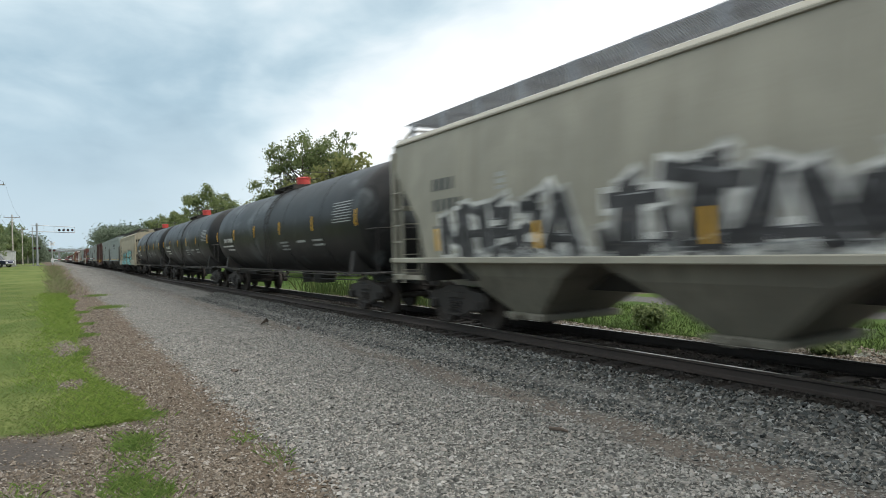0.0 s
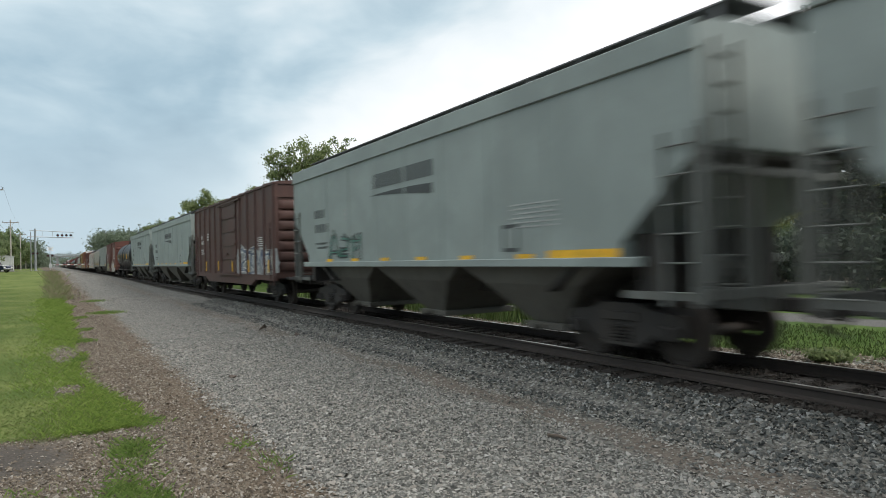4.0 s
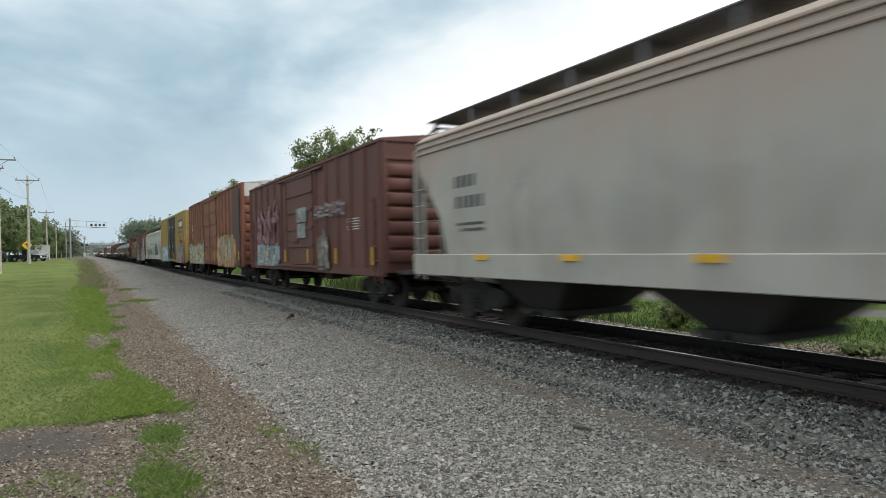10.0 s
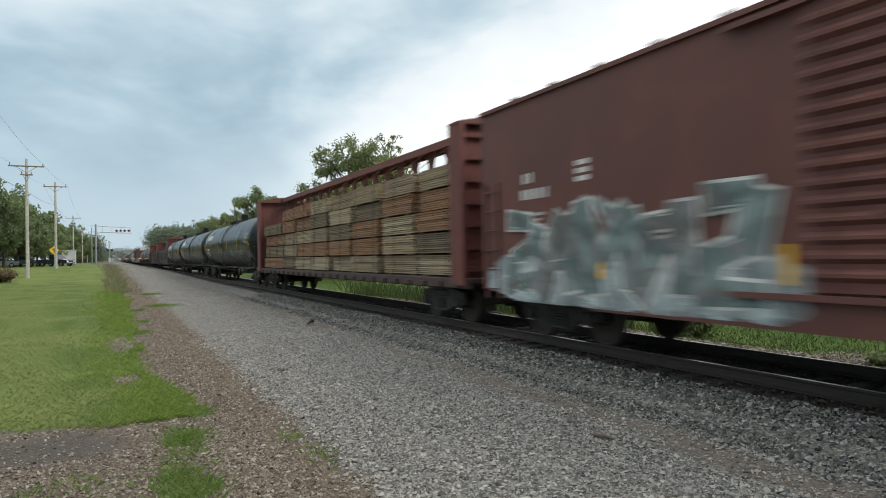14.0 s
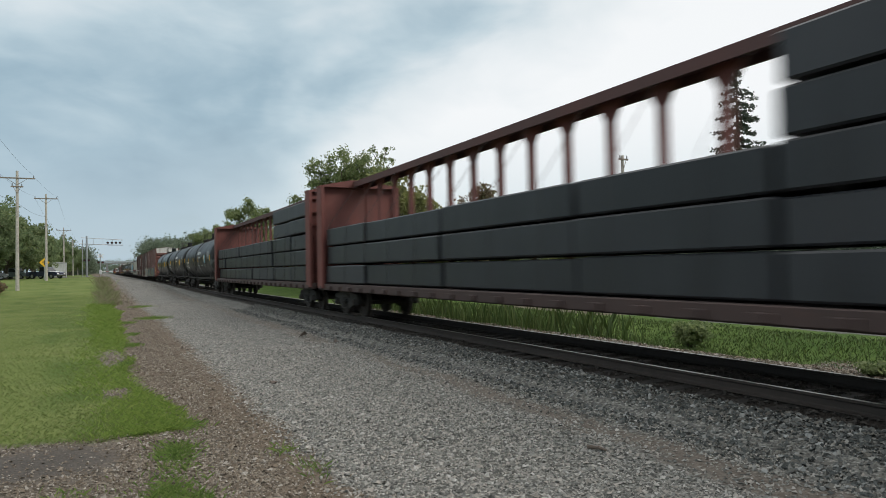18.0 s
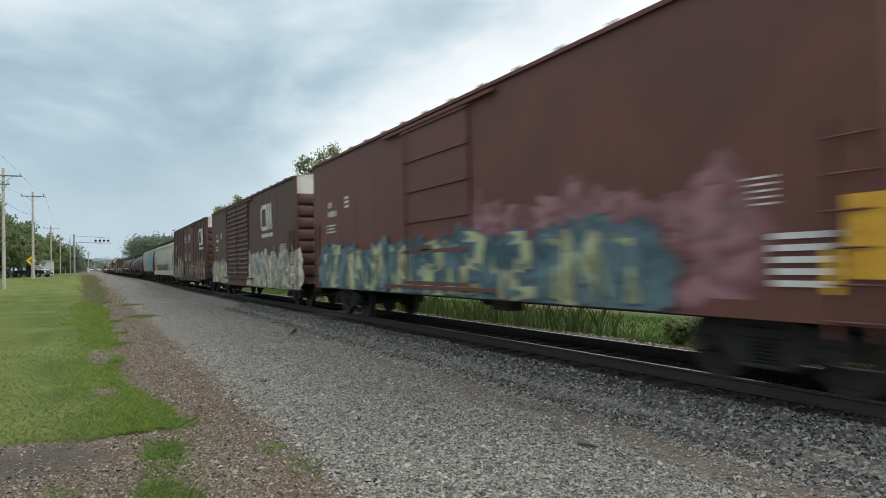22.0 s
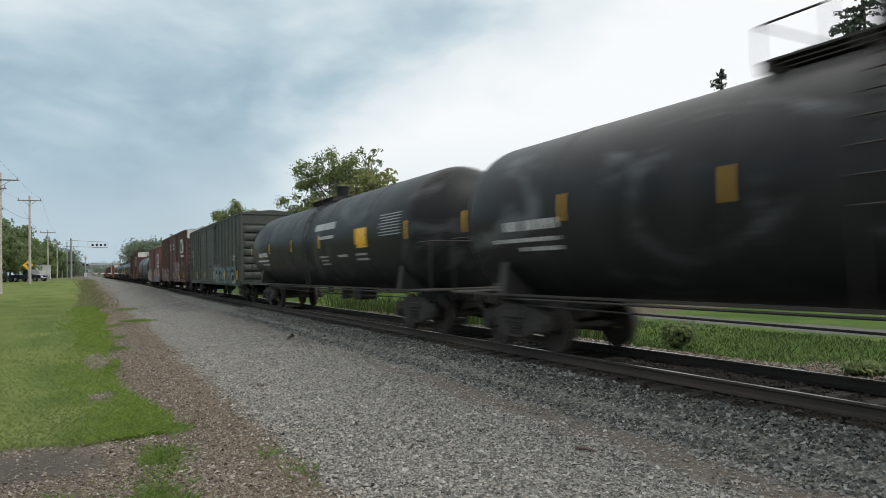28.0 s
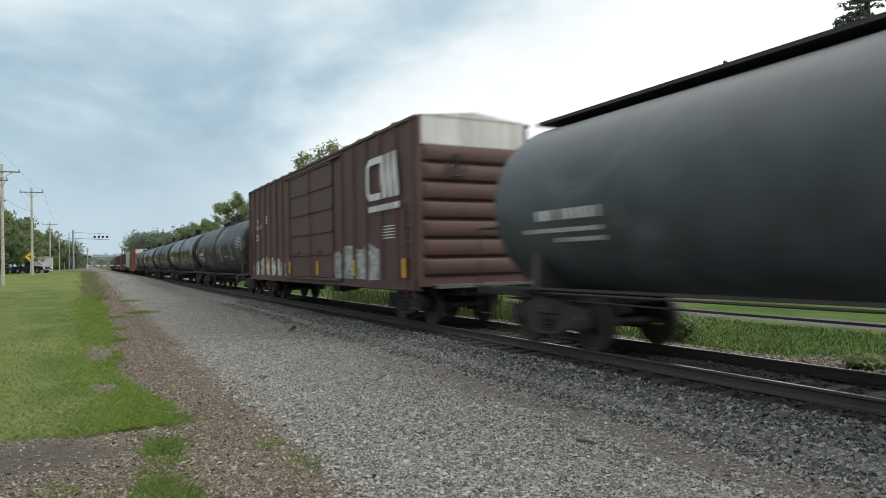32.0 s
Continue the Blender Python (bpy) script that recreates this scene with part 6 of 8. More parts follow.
def box(length, paint, label, logo=True, marks=WHITE, logo_at=None, **kw):
    made = couple(box_car(length, paint, **kw), label, length, (kw.get("gap") or ((1.3, 0.7) if kw.get("eave", 4.42) > 4.5 else (1.1, 0.5)))[1])
    car, skin, half = made
    eave = kw.get("eave", 4.42)
    body, half = half, length / 2 - 0.55
    if logo:
        rail_logo(car, logo_at or -half + 3.25, eave - 0.72, skin if not kw.get("posts") else (lambda z: -1.655), 1.05)
    lines_of(car, half - 2.6, eave - 1.35, skin, [(0.75, 0, 0.5, 0.18), (0.3, 0.29, 1.0, 0.18), (0.4, 0.72, 0.9, 0.05), (0.5, 0.82, 0.7, 0.05), (0.4, 0.92, 0.9, 0.05)], marks, "car_number", chars=True)
    lines_of(car, half - 3.4, eave - 1.3, skin, [(0, 0, 0.3, 0.08), (0, 0.13, 0.3, 0.08), (0, 0.26, 0.3, 0.08)], marks, "load_stencil")
    data_panel(car, -body + 1.9, 2.5, skin, GREYINK if marks is DARKINK else marks, 0.9, 5)
    reflectors(car, lambda z: -1.66 if kw.get("posts") else -1.605, body - 0.3, 1.42, (2 * body - 1.0) / 5, (0.10, 0.46), True, 0.2)
    return made


def build_train():
    s = SP
    # 1
    c, k, h = round_hopper(18.3, HOP_TAUPE, "grey-beige covered hopper car sprayed with black and white graffiti", 1, lattice=True, bay_mat=BAY_TAUPE)
    graffiti(c, -7.2, 1.7, 1.42, 2.62, k, (s["grey"], s["white"], s["black"], s["grey"], s["black"]), 11, 8, False, 1.4, 0.42, rim=2.0)
    graffiti(c, 2.2, 6.1, 1.42, 2.45, k, (s["grey"], s["white"], s["black"], s["grey"], s["black"]), 12, 5, False, 1.4, 0.42, rim=2.0)
    graffiti(c, -7.4, 5.0, 1.40, 1.62, k, (s["white"], s["white"], s["grey"], s["white"]), 13, 12, True, 1.38, 0.2)
    # 2 to 4
    for i, ln in enumerate((19.3, 18.3, 18.15)):
        tank(ln, TANK_WORN, "weathered black tank car with a red bonnet and yellow reflective strips", REDCAP, i, placard=None)
    # 5
    c, k, h = round_hopper(18.89, HOP_BEIGE, "beige covered hopper car with turquoise graffiti and a roof walk", 5, ribs=1, sill_low=1.0, chords=3, bay_mat=UNDER)
    graffiti(c, -4.8, -0.4, 1.0, 2.62, lambda z: k(z) if z > 1.5 else -1.645, (s["aqua"], s["black"], s["aqua"], s["orange"]), 21, 5, False, 1.0, 0.5)
    graffiti(c, 0.7, 4.7, 1.05, 2.45, lambda z: k(z) if z > 1.5 else -1.645, (s["aqua"], s["black"], s["aqua"], s["orange"], s["teal"]), 22, 7, False, 1.0, 0.3)
    graffiti(c, 0.3, 4.9, 1.02, 1.4, lambda z: -1.645, (s["aqua"], s["aqua"], s["aqua"], s["teal"]), 25, 8, False, 1.0, 0.3)
    graffiti(c, -0.4, 0.8, 1.7, 2.3, k, (s["black"], s["black"], s["black"], s["grey"]), 23, 4, False, 1.0, 0.08)
    graffiti(c, -5.9, -5.1, 1.55, 2.5, k, (s["black"], s["black"], s["grey"], s["grey"]), 24, 3, False, 1.0, 0.08)
    # 6, 7
    grain_hopper(17.95, HOP_GREEN, "pale grey-green covered hopper car with a dark logo shape", True, 6)
    c, k, h = grain_hopper(16.9, HOP_GREEN, "pale grey-green covered hopper car with logo and small tags", True, 7)
    graffiti(c, 2.4, 4.6, 1.6, 2.3, k, (s["grey"], s["black"], s["green"], s["grey"]), 31, 3, False, 1.5, 0.15)
    # 8
    c, k, h = box(17.03, BOX_BROWN, "old brown box car with exterior posts and pale graffiti", False, posts=12, door=2.6, door_kind="panel", eave=4.35, roof_mat=BOX_BROWN)
    graffiti(c, -6.5, -2.0, 1.1, 2.2, k, (s["grey"], s["white"], s["navy"], s["white"]), 41, 4, True, 1.0)
    # 9, 10
    grain_hopper(18.64, HOP_GREEN, "pale grey-green covered hopper car with a dark logo shape", True, 9)
    grain_hopper(16.9, HOP_GREEN, "pale grey-green covered hopper car with a dark logo shape", True, 10)
    # 11
    tank(17.5, TANK_BLACK, "black tank car with yellow reflective strips and a black dome", None, 11, placard=YELLOW)
    # 12
    c, k, h = box(18.05, BOX_RED, "oxide-red box car with plug doors and pale graffiti", True, door=3.2, doors=1, door_at=0.5, door_kind="plug", eave=4.42)
    graffiti(c, -4.9, -1.5, 0.72, 1.9, lambda z: -1.605, (s["cream"], s["tan"], s["white"], s["grey"]), 51, 6, True, 0.7, 0.4)
    graffiti(c, -6.6, -4.7, 0.75, 1.25, lambda z: -1.605, (s["white"], s["grey"], s["white"], s["grey"]), 53, 3, True, 0.72, 0.5)
    graffiti(c, 2.6, 7.6, 0.72, 1.9, lambda z: -1.605, (s["sage"], s["black"], s["olive"], s["sage"], s["sage"]), 52, 5, True, 0.7, 0.36)
    # 13 to 15
    grain_hopper(18.69, HOP_DULL, "dull green covered hopper car, three bays", False, 13)
    c, k, h = round_hopper(18.3, HOP_STAINED, "rust-streaked pale covered hopper car with a grating roof walk", 14, ribs=10, lattice=True)
    for i, y in enumerate((5.2, 3.6, 2.0, 0.4, -1.6, -3.4)):
        graffiti(c, y - 0.5, y + 0.4, 1.6, 2.0, k, (s["black"], s["grey"], s["black"], s["grey"]), 140 + i, 2 + i % 2, False, 1.4, 0.1)
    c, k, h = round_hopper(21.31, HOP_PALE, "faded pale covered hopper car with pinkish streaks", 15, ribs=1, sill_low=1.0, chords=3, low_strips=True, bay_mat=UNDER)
    lines_of(c, -h + 4.0, 3.5, k, [(0, 0.13 * i, 1.9 + 0.6 * (i == 2), 0.06) for i in range(5)], DARKINK, "slogan_bar")
    # 16, 17
    c, k, h = box(17.26, BOX_RED, gap=(0.9, 0.2), label="brown box car with exterior posts and faded graffiti", logo=False, posts=14, door=3.4, door_kind="panel", eave=4.42, belly=False)
    graffiti(c, 2.5, 6.2, 1.0, 3.6, lambda z: -1.655, (s["grey"], s["pink"], s["mauve"], s["pink"]), 61, 6, False, 1.9, 0.13)
    graffiti(c, 3.0, 6.0, 1.0, 1.95, lambda z: -1.655, (s["haze"], s["smoke"], s["silver"], s["black"], s["haze"]), 64, 5, True, 1.0, 0.26)
    graffiti(c, -4.9, -2.0, 2.65, 3.05, lambda z: -1.655, (s["pink"], s["grey"], s["pink"], s["grey"]), 63, 8, False, 1.0, 0.06)
    lines_of(c, -1.1, 3.1, lambda z: -1.67, [(0, 0, 1.2, 0.5), (0.1, 0.55, 1.0, 0.5)], SP["grey"], "painted_patch")
    graffiti(c, -3.4, -2.3, 0.95, 2.1, lambda z: -1.655, (s["tan"], s["smoke"], s["tan"], s["mauve"], s["grey"]), 62, 3, False, 0.95, 0.3)
    c, k, h = box(20.83, BOX_ORANGE, gap=(1.0, 0.3), label="faded orange-brown high box car with tan and green graffiti", logo=False, posts=18, door=2.15, doors=2, door_at=0.3, door_kind="panel", eave=4.98, end_top=ROOF_WHITE, belly=False)
    graffiti(c, -7.2, -2.8, 0.8, 2.6, lambda z: -1.66, (s["orange"], s["black"], s["tan"], s["cream"]), 71, 6, True, 0.8, 0.5)
    lines_of(c, -8.8, 4.85, lambda z: -1.655, [(0, 0, 1.85, 3.95)], BOX_BROWN, "repainted_panel")
    graffiti(c, 2.9, 8.9, 0.85, 2.2, lambda z: -1.66, (s["tan"], s["black"], s["cream"], s["green"]), 72, 9, True, 0.85, 0.3)
    # 18
    c, k, h = box(21.6, BOX_YELLOW, "yellow high-cube box car with black doors and bright graffiti", False, DARKINK, posts=18, door=2.45, doors=2, door_at=0.6, door_kind="plug", eave=4.95, door_mat=DOOR_BLACK, belly=False, roof_mat=ROOF_WHITE)
    g = Geo()
    lines_of(c, -7.5, 4.32, lambda z: -1.655, [(0, 0, 2.45, 0.68)], DARKINK, "logo_panel")
    lines_of(c, -7.3, 4.18, lambda z: -1.664, [(0, 0, 0.62, 0.40), (0.75, 0, 0.5, 0.40), (1.4, 0, 0.62, 0.40)], WHITE, "logo_block")
    for word, y, z in (("Railcar", -4.55, 3.22), ("Pooling", -6.12, 3.22), ("Experts", -5.30, 2.82)):
        lettering(c, word, y, z, 0.42, DARKINK)
    lines_of(c, -6.9, 2.70, lambda z: -1.655, [(0, 0, 1.5, 0.22)], DARKINK, "web_bar")
    for y in (-0.6, 1.8):
        lines_of(c, y - 0.35, 4.15, lambda z: -1.67, [(0, 0.11 * i, 0.75 - 0.15 * (i % 2), 0.045) for i in range(3)], WHITE, "door_stencil")
        lines_of(c, y - 0.3, 2.4, lambda z: -1.67, [(0, 0.11 * i, 0.5, 0.06) for i in range(3)], GREYINK, "door_stencil")
    g.slot = 0
    for i, (a, b_, d, e) in enumerate(((5.9, 4.5, 7.3, 3.3), (7.3, 4.5, 5.9, 3.3))):
        g.slot = i
        ribbon(g, [(a, b_), ((a + d) / 2 - 0.2, (b_ + e) / 2 + 0.12 - 0.24 * i), (d, e)], 0.22, k, 0.008 + 0.004 * i)
    part("logo_cross", g, (s["red"], s["navy"]), c, "crossed red and blue bands", at=pose(0, SHIFT.get(c.name, 0.0), 0))
    graffiti(c, -7.6, -3.8, 0.85, 2.0, lambda z: -1.66, (s["red"], s["black"], s["grey"], s["white"], s["smoke"]), 81, 5, True, 0.8, 0.5)
    graffiti(c, -8.0, -3.6, 1.35, 2.3, lambda z: -1.652, (s["red"], s["red"], s["teal"], s["white"], s["red"]), 83, 5, False, 0.8, 0.4)
    graffiti(c, 3.3, 8.8, 0.85, 2.3, lambda z: -1.66, (s["teal"], s["teal"], s["white"], s["grey"]), 82, 7, True, 0.85, 0.36)
    # 19
    c, k, h = round_hopper(21.69, HOP_WHITE, "pale grey covered hopper car with green and blue graffiti", 19, ribs=1, sill_low=1.0, chords=3, bay_mat=UNDER)
    graffiti(c, 0.4, 6.7, 1.05, 2.3, lambda z: k(z) if z > 1.5 else -1.645, (s["green"], s["black"], s["cream"], s["white"], s["tan"]), 91, 6, False, 1.03, 0.34)
    graffiti(c, 0.4, 6.7, 1.5, 2.2, k, (s["green"], s["green"], s["green"], s["teal"]), 94, 5, False, 1.4, 0.3)
    graffiti(c, -2.5, -1.0, 1.4, 2.35, k, (s["grey"], s["grey"], s["grey"], s["pink"]), 92, 3, False, 1.15, 0.1)
    graffiti(c, -6.4, -3.9, 1.2, 2.7, k, (s["navy"], s["navy"], s["deep"], s["blue"], s["navy"]), 93, 4, True, 1.15, 0.42)
    lines_of(c, 1.3, 2.95, k, [(0, 0, 0.3, 0.3), (0.3, 0.1, 0.3, 0.3), (-2.0, 0.2, 1.8, 0.07)], SP["navy"], "logo_block")
    lines_of(c, -7.4, 2.52, k, [(0, 0.10 * i, 1.3 - 0.3 * (i == 3), 0.045) for i in range(5)], GREYINK, "slogan_bar")
    # 20
    c, k, h = box(18.29, BOX_RED, gap=(0.9, 0.2), label="brown box car with corrugated door and silver graffiti", logo=True, door=2.9, door_at=0.15, door_kind="corrugated", eave=4.38, end_ribs=9)
    graffiti(c, -6.2, -1.4, 0.75, 2.4, lambda z: -1.605, (s["haze"], s["white"], s["smoke"], s["white"], s["grey"]), 101, 5, True, 0.72, 0.42)
    graffiti(c, -8.0, -6.0, 0.8, 2.1, lambda z: -1.605, (s["haze"], s["white"], s["silver"], s["white"], s["haze"]), 103, 3, True, 0.78, 0.45)
    graffiti(c, 2.1, 7.6, 0.75, 1.5, lambda z: -1.604, (s["haze"], s["silver"], s["haze"], s["white"], s["silver"]), 104, 7, True, 0.72, 0.4)
    graffiti(c, 2.0, 7.6, 0.9, 2.5, lambda z: -1.612, (s["silver"], s["white"], s["moss"], s["white"], s["smoke"]), 102, 5, False, 0.72, 0.42)
    # 21
    couple(lumber_car(23.7, LUMBER, 21), "oxide-red centre-beam car stacked with bundles of sawn lumber", 23.7)
    # 22 to 24
    for ln in (21.97, 21.6, 19.7):
        tank(ln, TANK_GREEN, "glossy black tank car with white logo blocks and yellow strips", None, 22, logo=WHITE)
    # 25, 26
    for i, ln in enumerate((25.95, 24.76)):
        couple(lumber_car(ln, LUMBER, 25 + i, WRAPS, False), "oxide-red centre-beam car part loaded with black-wrapped lumber", ln)
    # 27 to 29
    tank(18.66, TANK_WORN, "grimy black tank car with grey and blue patches", None, 27, patch=GREYINK, placard=SP["blue"])
    tank(18.21, TANK_WORN, "grimy black tank car with white plates", None, 28, patch=WHITE, placard=YELLOW)
    tank(18.18, TANK_GREEN, "dark green-black tank car with yellow strips", None, 29, placard=YELLOW)
    # 30 to 32
    c, k, h = box(20.77, BOX_RED, "oxide-red box car with pink, green and yellow graffiti", False, posts=0, door=3.2, doors=1, door_at=0.95, door_kind="panel", eave=4.95, end_top=ROOF_WHITE, belly=False)
    graffiti(c, -6.4, -1.0, 0.95, 2.7, lambda z: -1.59, (s["mauve"], s["mauve"], s["mauve"], s["mauve"]), 112, 6, True, 0.95, 0.4)
    graffiti(c, -5.2, 8.6, 0.9, 2.2, lambda z: -1.645, (s["deep"], s["navy"], s["deep"], s["teal"], s["olive"]), 111, 17, True, 0.9, 0.42)
    lines_of(c, -8.6, 2.2, lambda z: -1.6, [(0, 0, 0.6, 0.85)], YELLOW, "yellow_panel")
    lines_of(c, -7.9, 1.85, lambda z: -1.6, [(0, 0.13 * i, 0.75, 0.07) for i in range(5)], WHITE, "data_stencil")
    c, k, h = box(21.53, BOX_BROWN, "brown box car with wide corrugated doors and cream graffiti", True, posts=0, logo_at=-4.4, door=2.75, doors=2, door_at=2.0, door_kind="corrugated", eave=4.95, end_top=ROOF_WHITE)
    graffiti(c, -9.2, -0.9, 0.75, 2.25, lambda z: -1.605, (s["cream"], s["grey"], s["tan"], s["white"], s["haze"]), 121, 10, True, 0.72, 0.4)
    graffiti(c, -9.0, -4.0, 0.8, 1.5, lambda z: -1.635, (s["lime"], s["tan"], s["cream"], s["pink"], s["haze"]), 123, 8, False, 0.72, 0.35)
    graffiti(c, 5.0, 9.6, 0.8, 2.0, lambda z: -1.605, (s["haze"], s["haze"], s["cream"], s["orange"], s["tan"]), 122, 7, True, 0.75, 0.34)
    c, k, h = box(21.5, BOX_BROWN, "dark brown box car with stencilled doors and faded graffiti", True, posts=16, door=2.6, doors=2, door_at=0.0, door_kind="panel", eave=4.96, end_top=ROOF_WHITE)
    graffiti(c, -8.5, -4.1, 0.85, 2.2, lambda z: -1.66, (s["mauve"], s["smoke"], s["mauve"], s["smoke"], s["mauve"]), 131, 6, False, 0.8, 0.3)
    graffiti(c, -4.0, 0.6, 1.0, 2.0, lambda z: -1.66, (s["mauve"], s["smoke"], s["tan"], s["mauve"]), 133, 7, False, 0.75, 0.12)
    graffiti(c, 3.2, 6.6, 0.9, 2.5, lambda z: -1.66, (s["mauve"], s["mauve"], s["tan"], s["mauve"], s["smoke"]), 132, 5, False, 0.75, 0.4)
    graffiti(c, 6.9, 9.6, 0.9, 2.1, lambda z: -1.66, (s["smoke"], s["smoke"], s["grey"], s["mauve"], s["smoke"]), 134, 4, False, 0.75, 0.25)
    for y in (-0.9, 1.4):
        lines_of(c, y - 0.5, 4.2, lambda z: -1.67, [(0, 0.12 * i, 1.1 - 0.2 * (i % 2), 0.05) for i in range(5)], WHITE, "door_stencil")
        lines_of(c, y - 0.5, 2.7, lambda z: -1.67, [(0, 0.14 * i, 1.0 - 0.2 * (i % 2), 0.06) for i in range(4)], WHITE, "door_stencil")
    # 33, 34
    c, k, h = round_hopper(22.13, HOP_CREAM, "white-grey covered hopper car with smoky grey graffiti", 33, ribs=1, sill_low=1.0, chords=3, low_strips=True, bay_mat=UNDER)
    graffiti(c, -5.3, 6.6, 1.15, 2.15, k, (s["smoke"], s["grey"], s["black"], s["grey"], s["smoke"]), 141, 20, True, 1.15, 0.36)
    lines_of(c, -5.65, 2.8, k, [(0, 0.09 * i, 1.2, 0.045) for i in range(7)], GREYINK, "slogan_bar")
    c, k, h = round_hopper(21.18, HOP_TAUPE, "taupe covered hopper car with large sky-blue graffiti", 34, ribs=1, sill=UNDER, bay_mat=UNDER)
    graffiti(c, -6.8, 1.3, 1.45, 3.75, k, (s["blue"], s["grey"], s["blue"], s["blue"], s["blue"]), 151, 5, False, 1.4, 0.5)
    graffiti(c, 1.5, 2.3, 1.5, 2.5, k, (s["blue"], s["blue"], s["blue"], s["blue"]), 152, 1, False, 1.4, 0.4)
    graffiti(c, -9.2, -6.8, 2.4, 3.6, k, (s["blue"], s["grey"], s["blue"], s["blue"]), 153, 4, False, 1.4, 0.34)
    graffiti(c, -9.0, -6.7, 1.45, 2.3, k, (s["orange"], s["pink"], s["orange"], s["tan"]), 154, 4, False, 1.4, 0.3)
    # 35 to 38
    tank(20.23, TANK_WORN, "worn black tank car with pale stencils", None, 35)
    tank(17.3, TANK_BLACK, "black tank car with broad white stripes", None, 36, patch=WHITE, marks=WHITE, radius=1.49, centre=2.41)
    tank(18.0, TANK_WORN, "worn black tank car with yellow plates", None, 37, placard=YELLOW, radius=1.57, centre=2.49)
    tank(19.33, TANK_BLACK, "black tank car with yellow plates and grey bands", None, 38, patch=GREYINK, placard=YELLOW)
    # 39
    c, k, h = box(21.01, BOX_GREEN, "dark green box car with pale blue graffiti", False, gap=(1.3, 0.3), posts=18, door=2.7, doors=2, door_at=1.4, door_kind="panel", eave=4.52, roof_mat=BOX_GREEN, belly=False)
    graffiti(c, -8.0, -1.5, 0.95, 2.0, lambda z: -1.66, (s["moss"], s["moss"], s["moss"], s["haze"]), 161, 12, False, 0.95, 0.22)
    # 40 to 43
    c, k, h = box(21.39, BOX_BROWN, "dark brown box car with white logo shapes and grey graffiti", True, posts=18, door=2.45, doors=2, door_kind="panel", eave=4.96, end_top=ROOF_WHITE, belly=False)
    graffiti(c, -5.3, -1.2, 0.85, 2.8, lambda z: -1.66, (s["smoke"], s["grey"], s["smoke"], s["grey"], s["mauve"]), 171, 6, False, 0.8, 0.3)
    graffiti(c, 3.0, 9.4, 0.9, 2.1, lambda z: -1.66, (s["mauve"], s["grey"], s["mauve"], s["grey"]), 172, 9, False, 0.8, 0.2)
    for y in (-1.2, 1.2):
        lines_of(c, y - 0.5, 4.2, lambda z: -1.67, [(0, 0.12 * i, 1.1 - 0.2 * (i % 2), 0.05) for i in range(5)], WHITE, "door_stencil")
    c, k, h = box(17.35, BOX_RED, gap=(1.3, 0.0), label="orange-red box car with white logo shapes and blue graffiti", logo=True, posts=0, door=2.9, door_at=0.8, door_kind="plug", eave=4.4)
    graffiti(c, -6.7, -0.5, 0.75, 2.05, lambda z: -1.605, (s["navy"], s["haze"], s["navy"], s["smoke"], s["grey"]), 181, 8, True, 0.72, 0.55)
    lines_of(c, -6.7, 2.05, lambda z: -1.65, [(0, 0, 0.7, 0.8)], SP["orange"], "painted_patch")
    graffiti(c, 3.4, 7.7, 0.8, 2.2, lambda z: -1.605, (s["haze"], s["blue"], s["grey"], s["orange"], s["tan"]), 182, 6, True, 0.75, 0.36)
    tank(19.35, TANK_GREY, "slate-grey tank car with a full-length roof walk", None, 42, stripe=False, walkway=True, patch=GREYINK)
    c, k, h = box(20.61, BOX_BROWN, "dark brown box car with a white end panel and pale graffiti", True, posts=18, door=2.45, doors=2, door_kind="panel", eave=4.95, end_top=ROOF_WHITE, belly=False)
    graffiti(c, -5.4, -2.4, 0.9, 2.0, k, (s["grey"], s["white"], s["grey"], s["white"]), 191, 3, True, 0.9)
    graffiti(c, 4.4, 8.2, 0.9, 1.8, k, (s["grey"], s["white"], s["cream"], s["white"]), 192, 3, True, 0.9)
    # 44 to 48
    for i in range(5):
        tank(18.4, TANK_GREEN if i % 2 else TANK_WORN, "dark tank car in a line of tank cars", None, 44 + i, logo=None)
    # the tail, far down the line
    box(18.0, BOX_ORANGE, "faded red box car far down the train", False, end_top=ROOF_WHITE, posts=14)
    grain_hopper(18.3, HOP_WHITE, "pale hopper car far down the train", False)
    for i in range(4):
        box(18.3, (BOX_BROWN, BOX_RED)[i % 2], "brown box car far down the train", False, posts=14)
    for i in range(4):
        tank(18.4, TANK_BLACK, "black tank car far down the train", None, 60 + i)


def lettering(car, text, y, z, size, mat):
    cu = bpy.data.curves.new("text", "FONT")
    cu.body, cu.size, cu.extrude, cu.align_x = text, size, 0.001, "LEFT"
    tmp = bpy.data.objects.new("text", cu)
    scene.collection.objects.link(tmp)
    bpy.context.view_layer.update()
    me = bpy.data.meshes.new_from_object(tmp)
    bpy.data.objects.remove(tmp)
    me.materials.clear()
    me.materials.append(None)
    ob = new("lettering", me)
    ob.material_slots[0].link = "OBJECT"
    ob.material_slots[0].material = mat
    ob.parent = car
    ob.matrix_basis = Matrix.Translation((-1.66, y + SHIFT.get(car.name, 0.0), z)) @ Matrix(((0, 0, -1, 0), (-1, 0, 0, 0), (0, 1, 0, 0), (0, 0, 0, 1)))
    return ob


build_train()

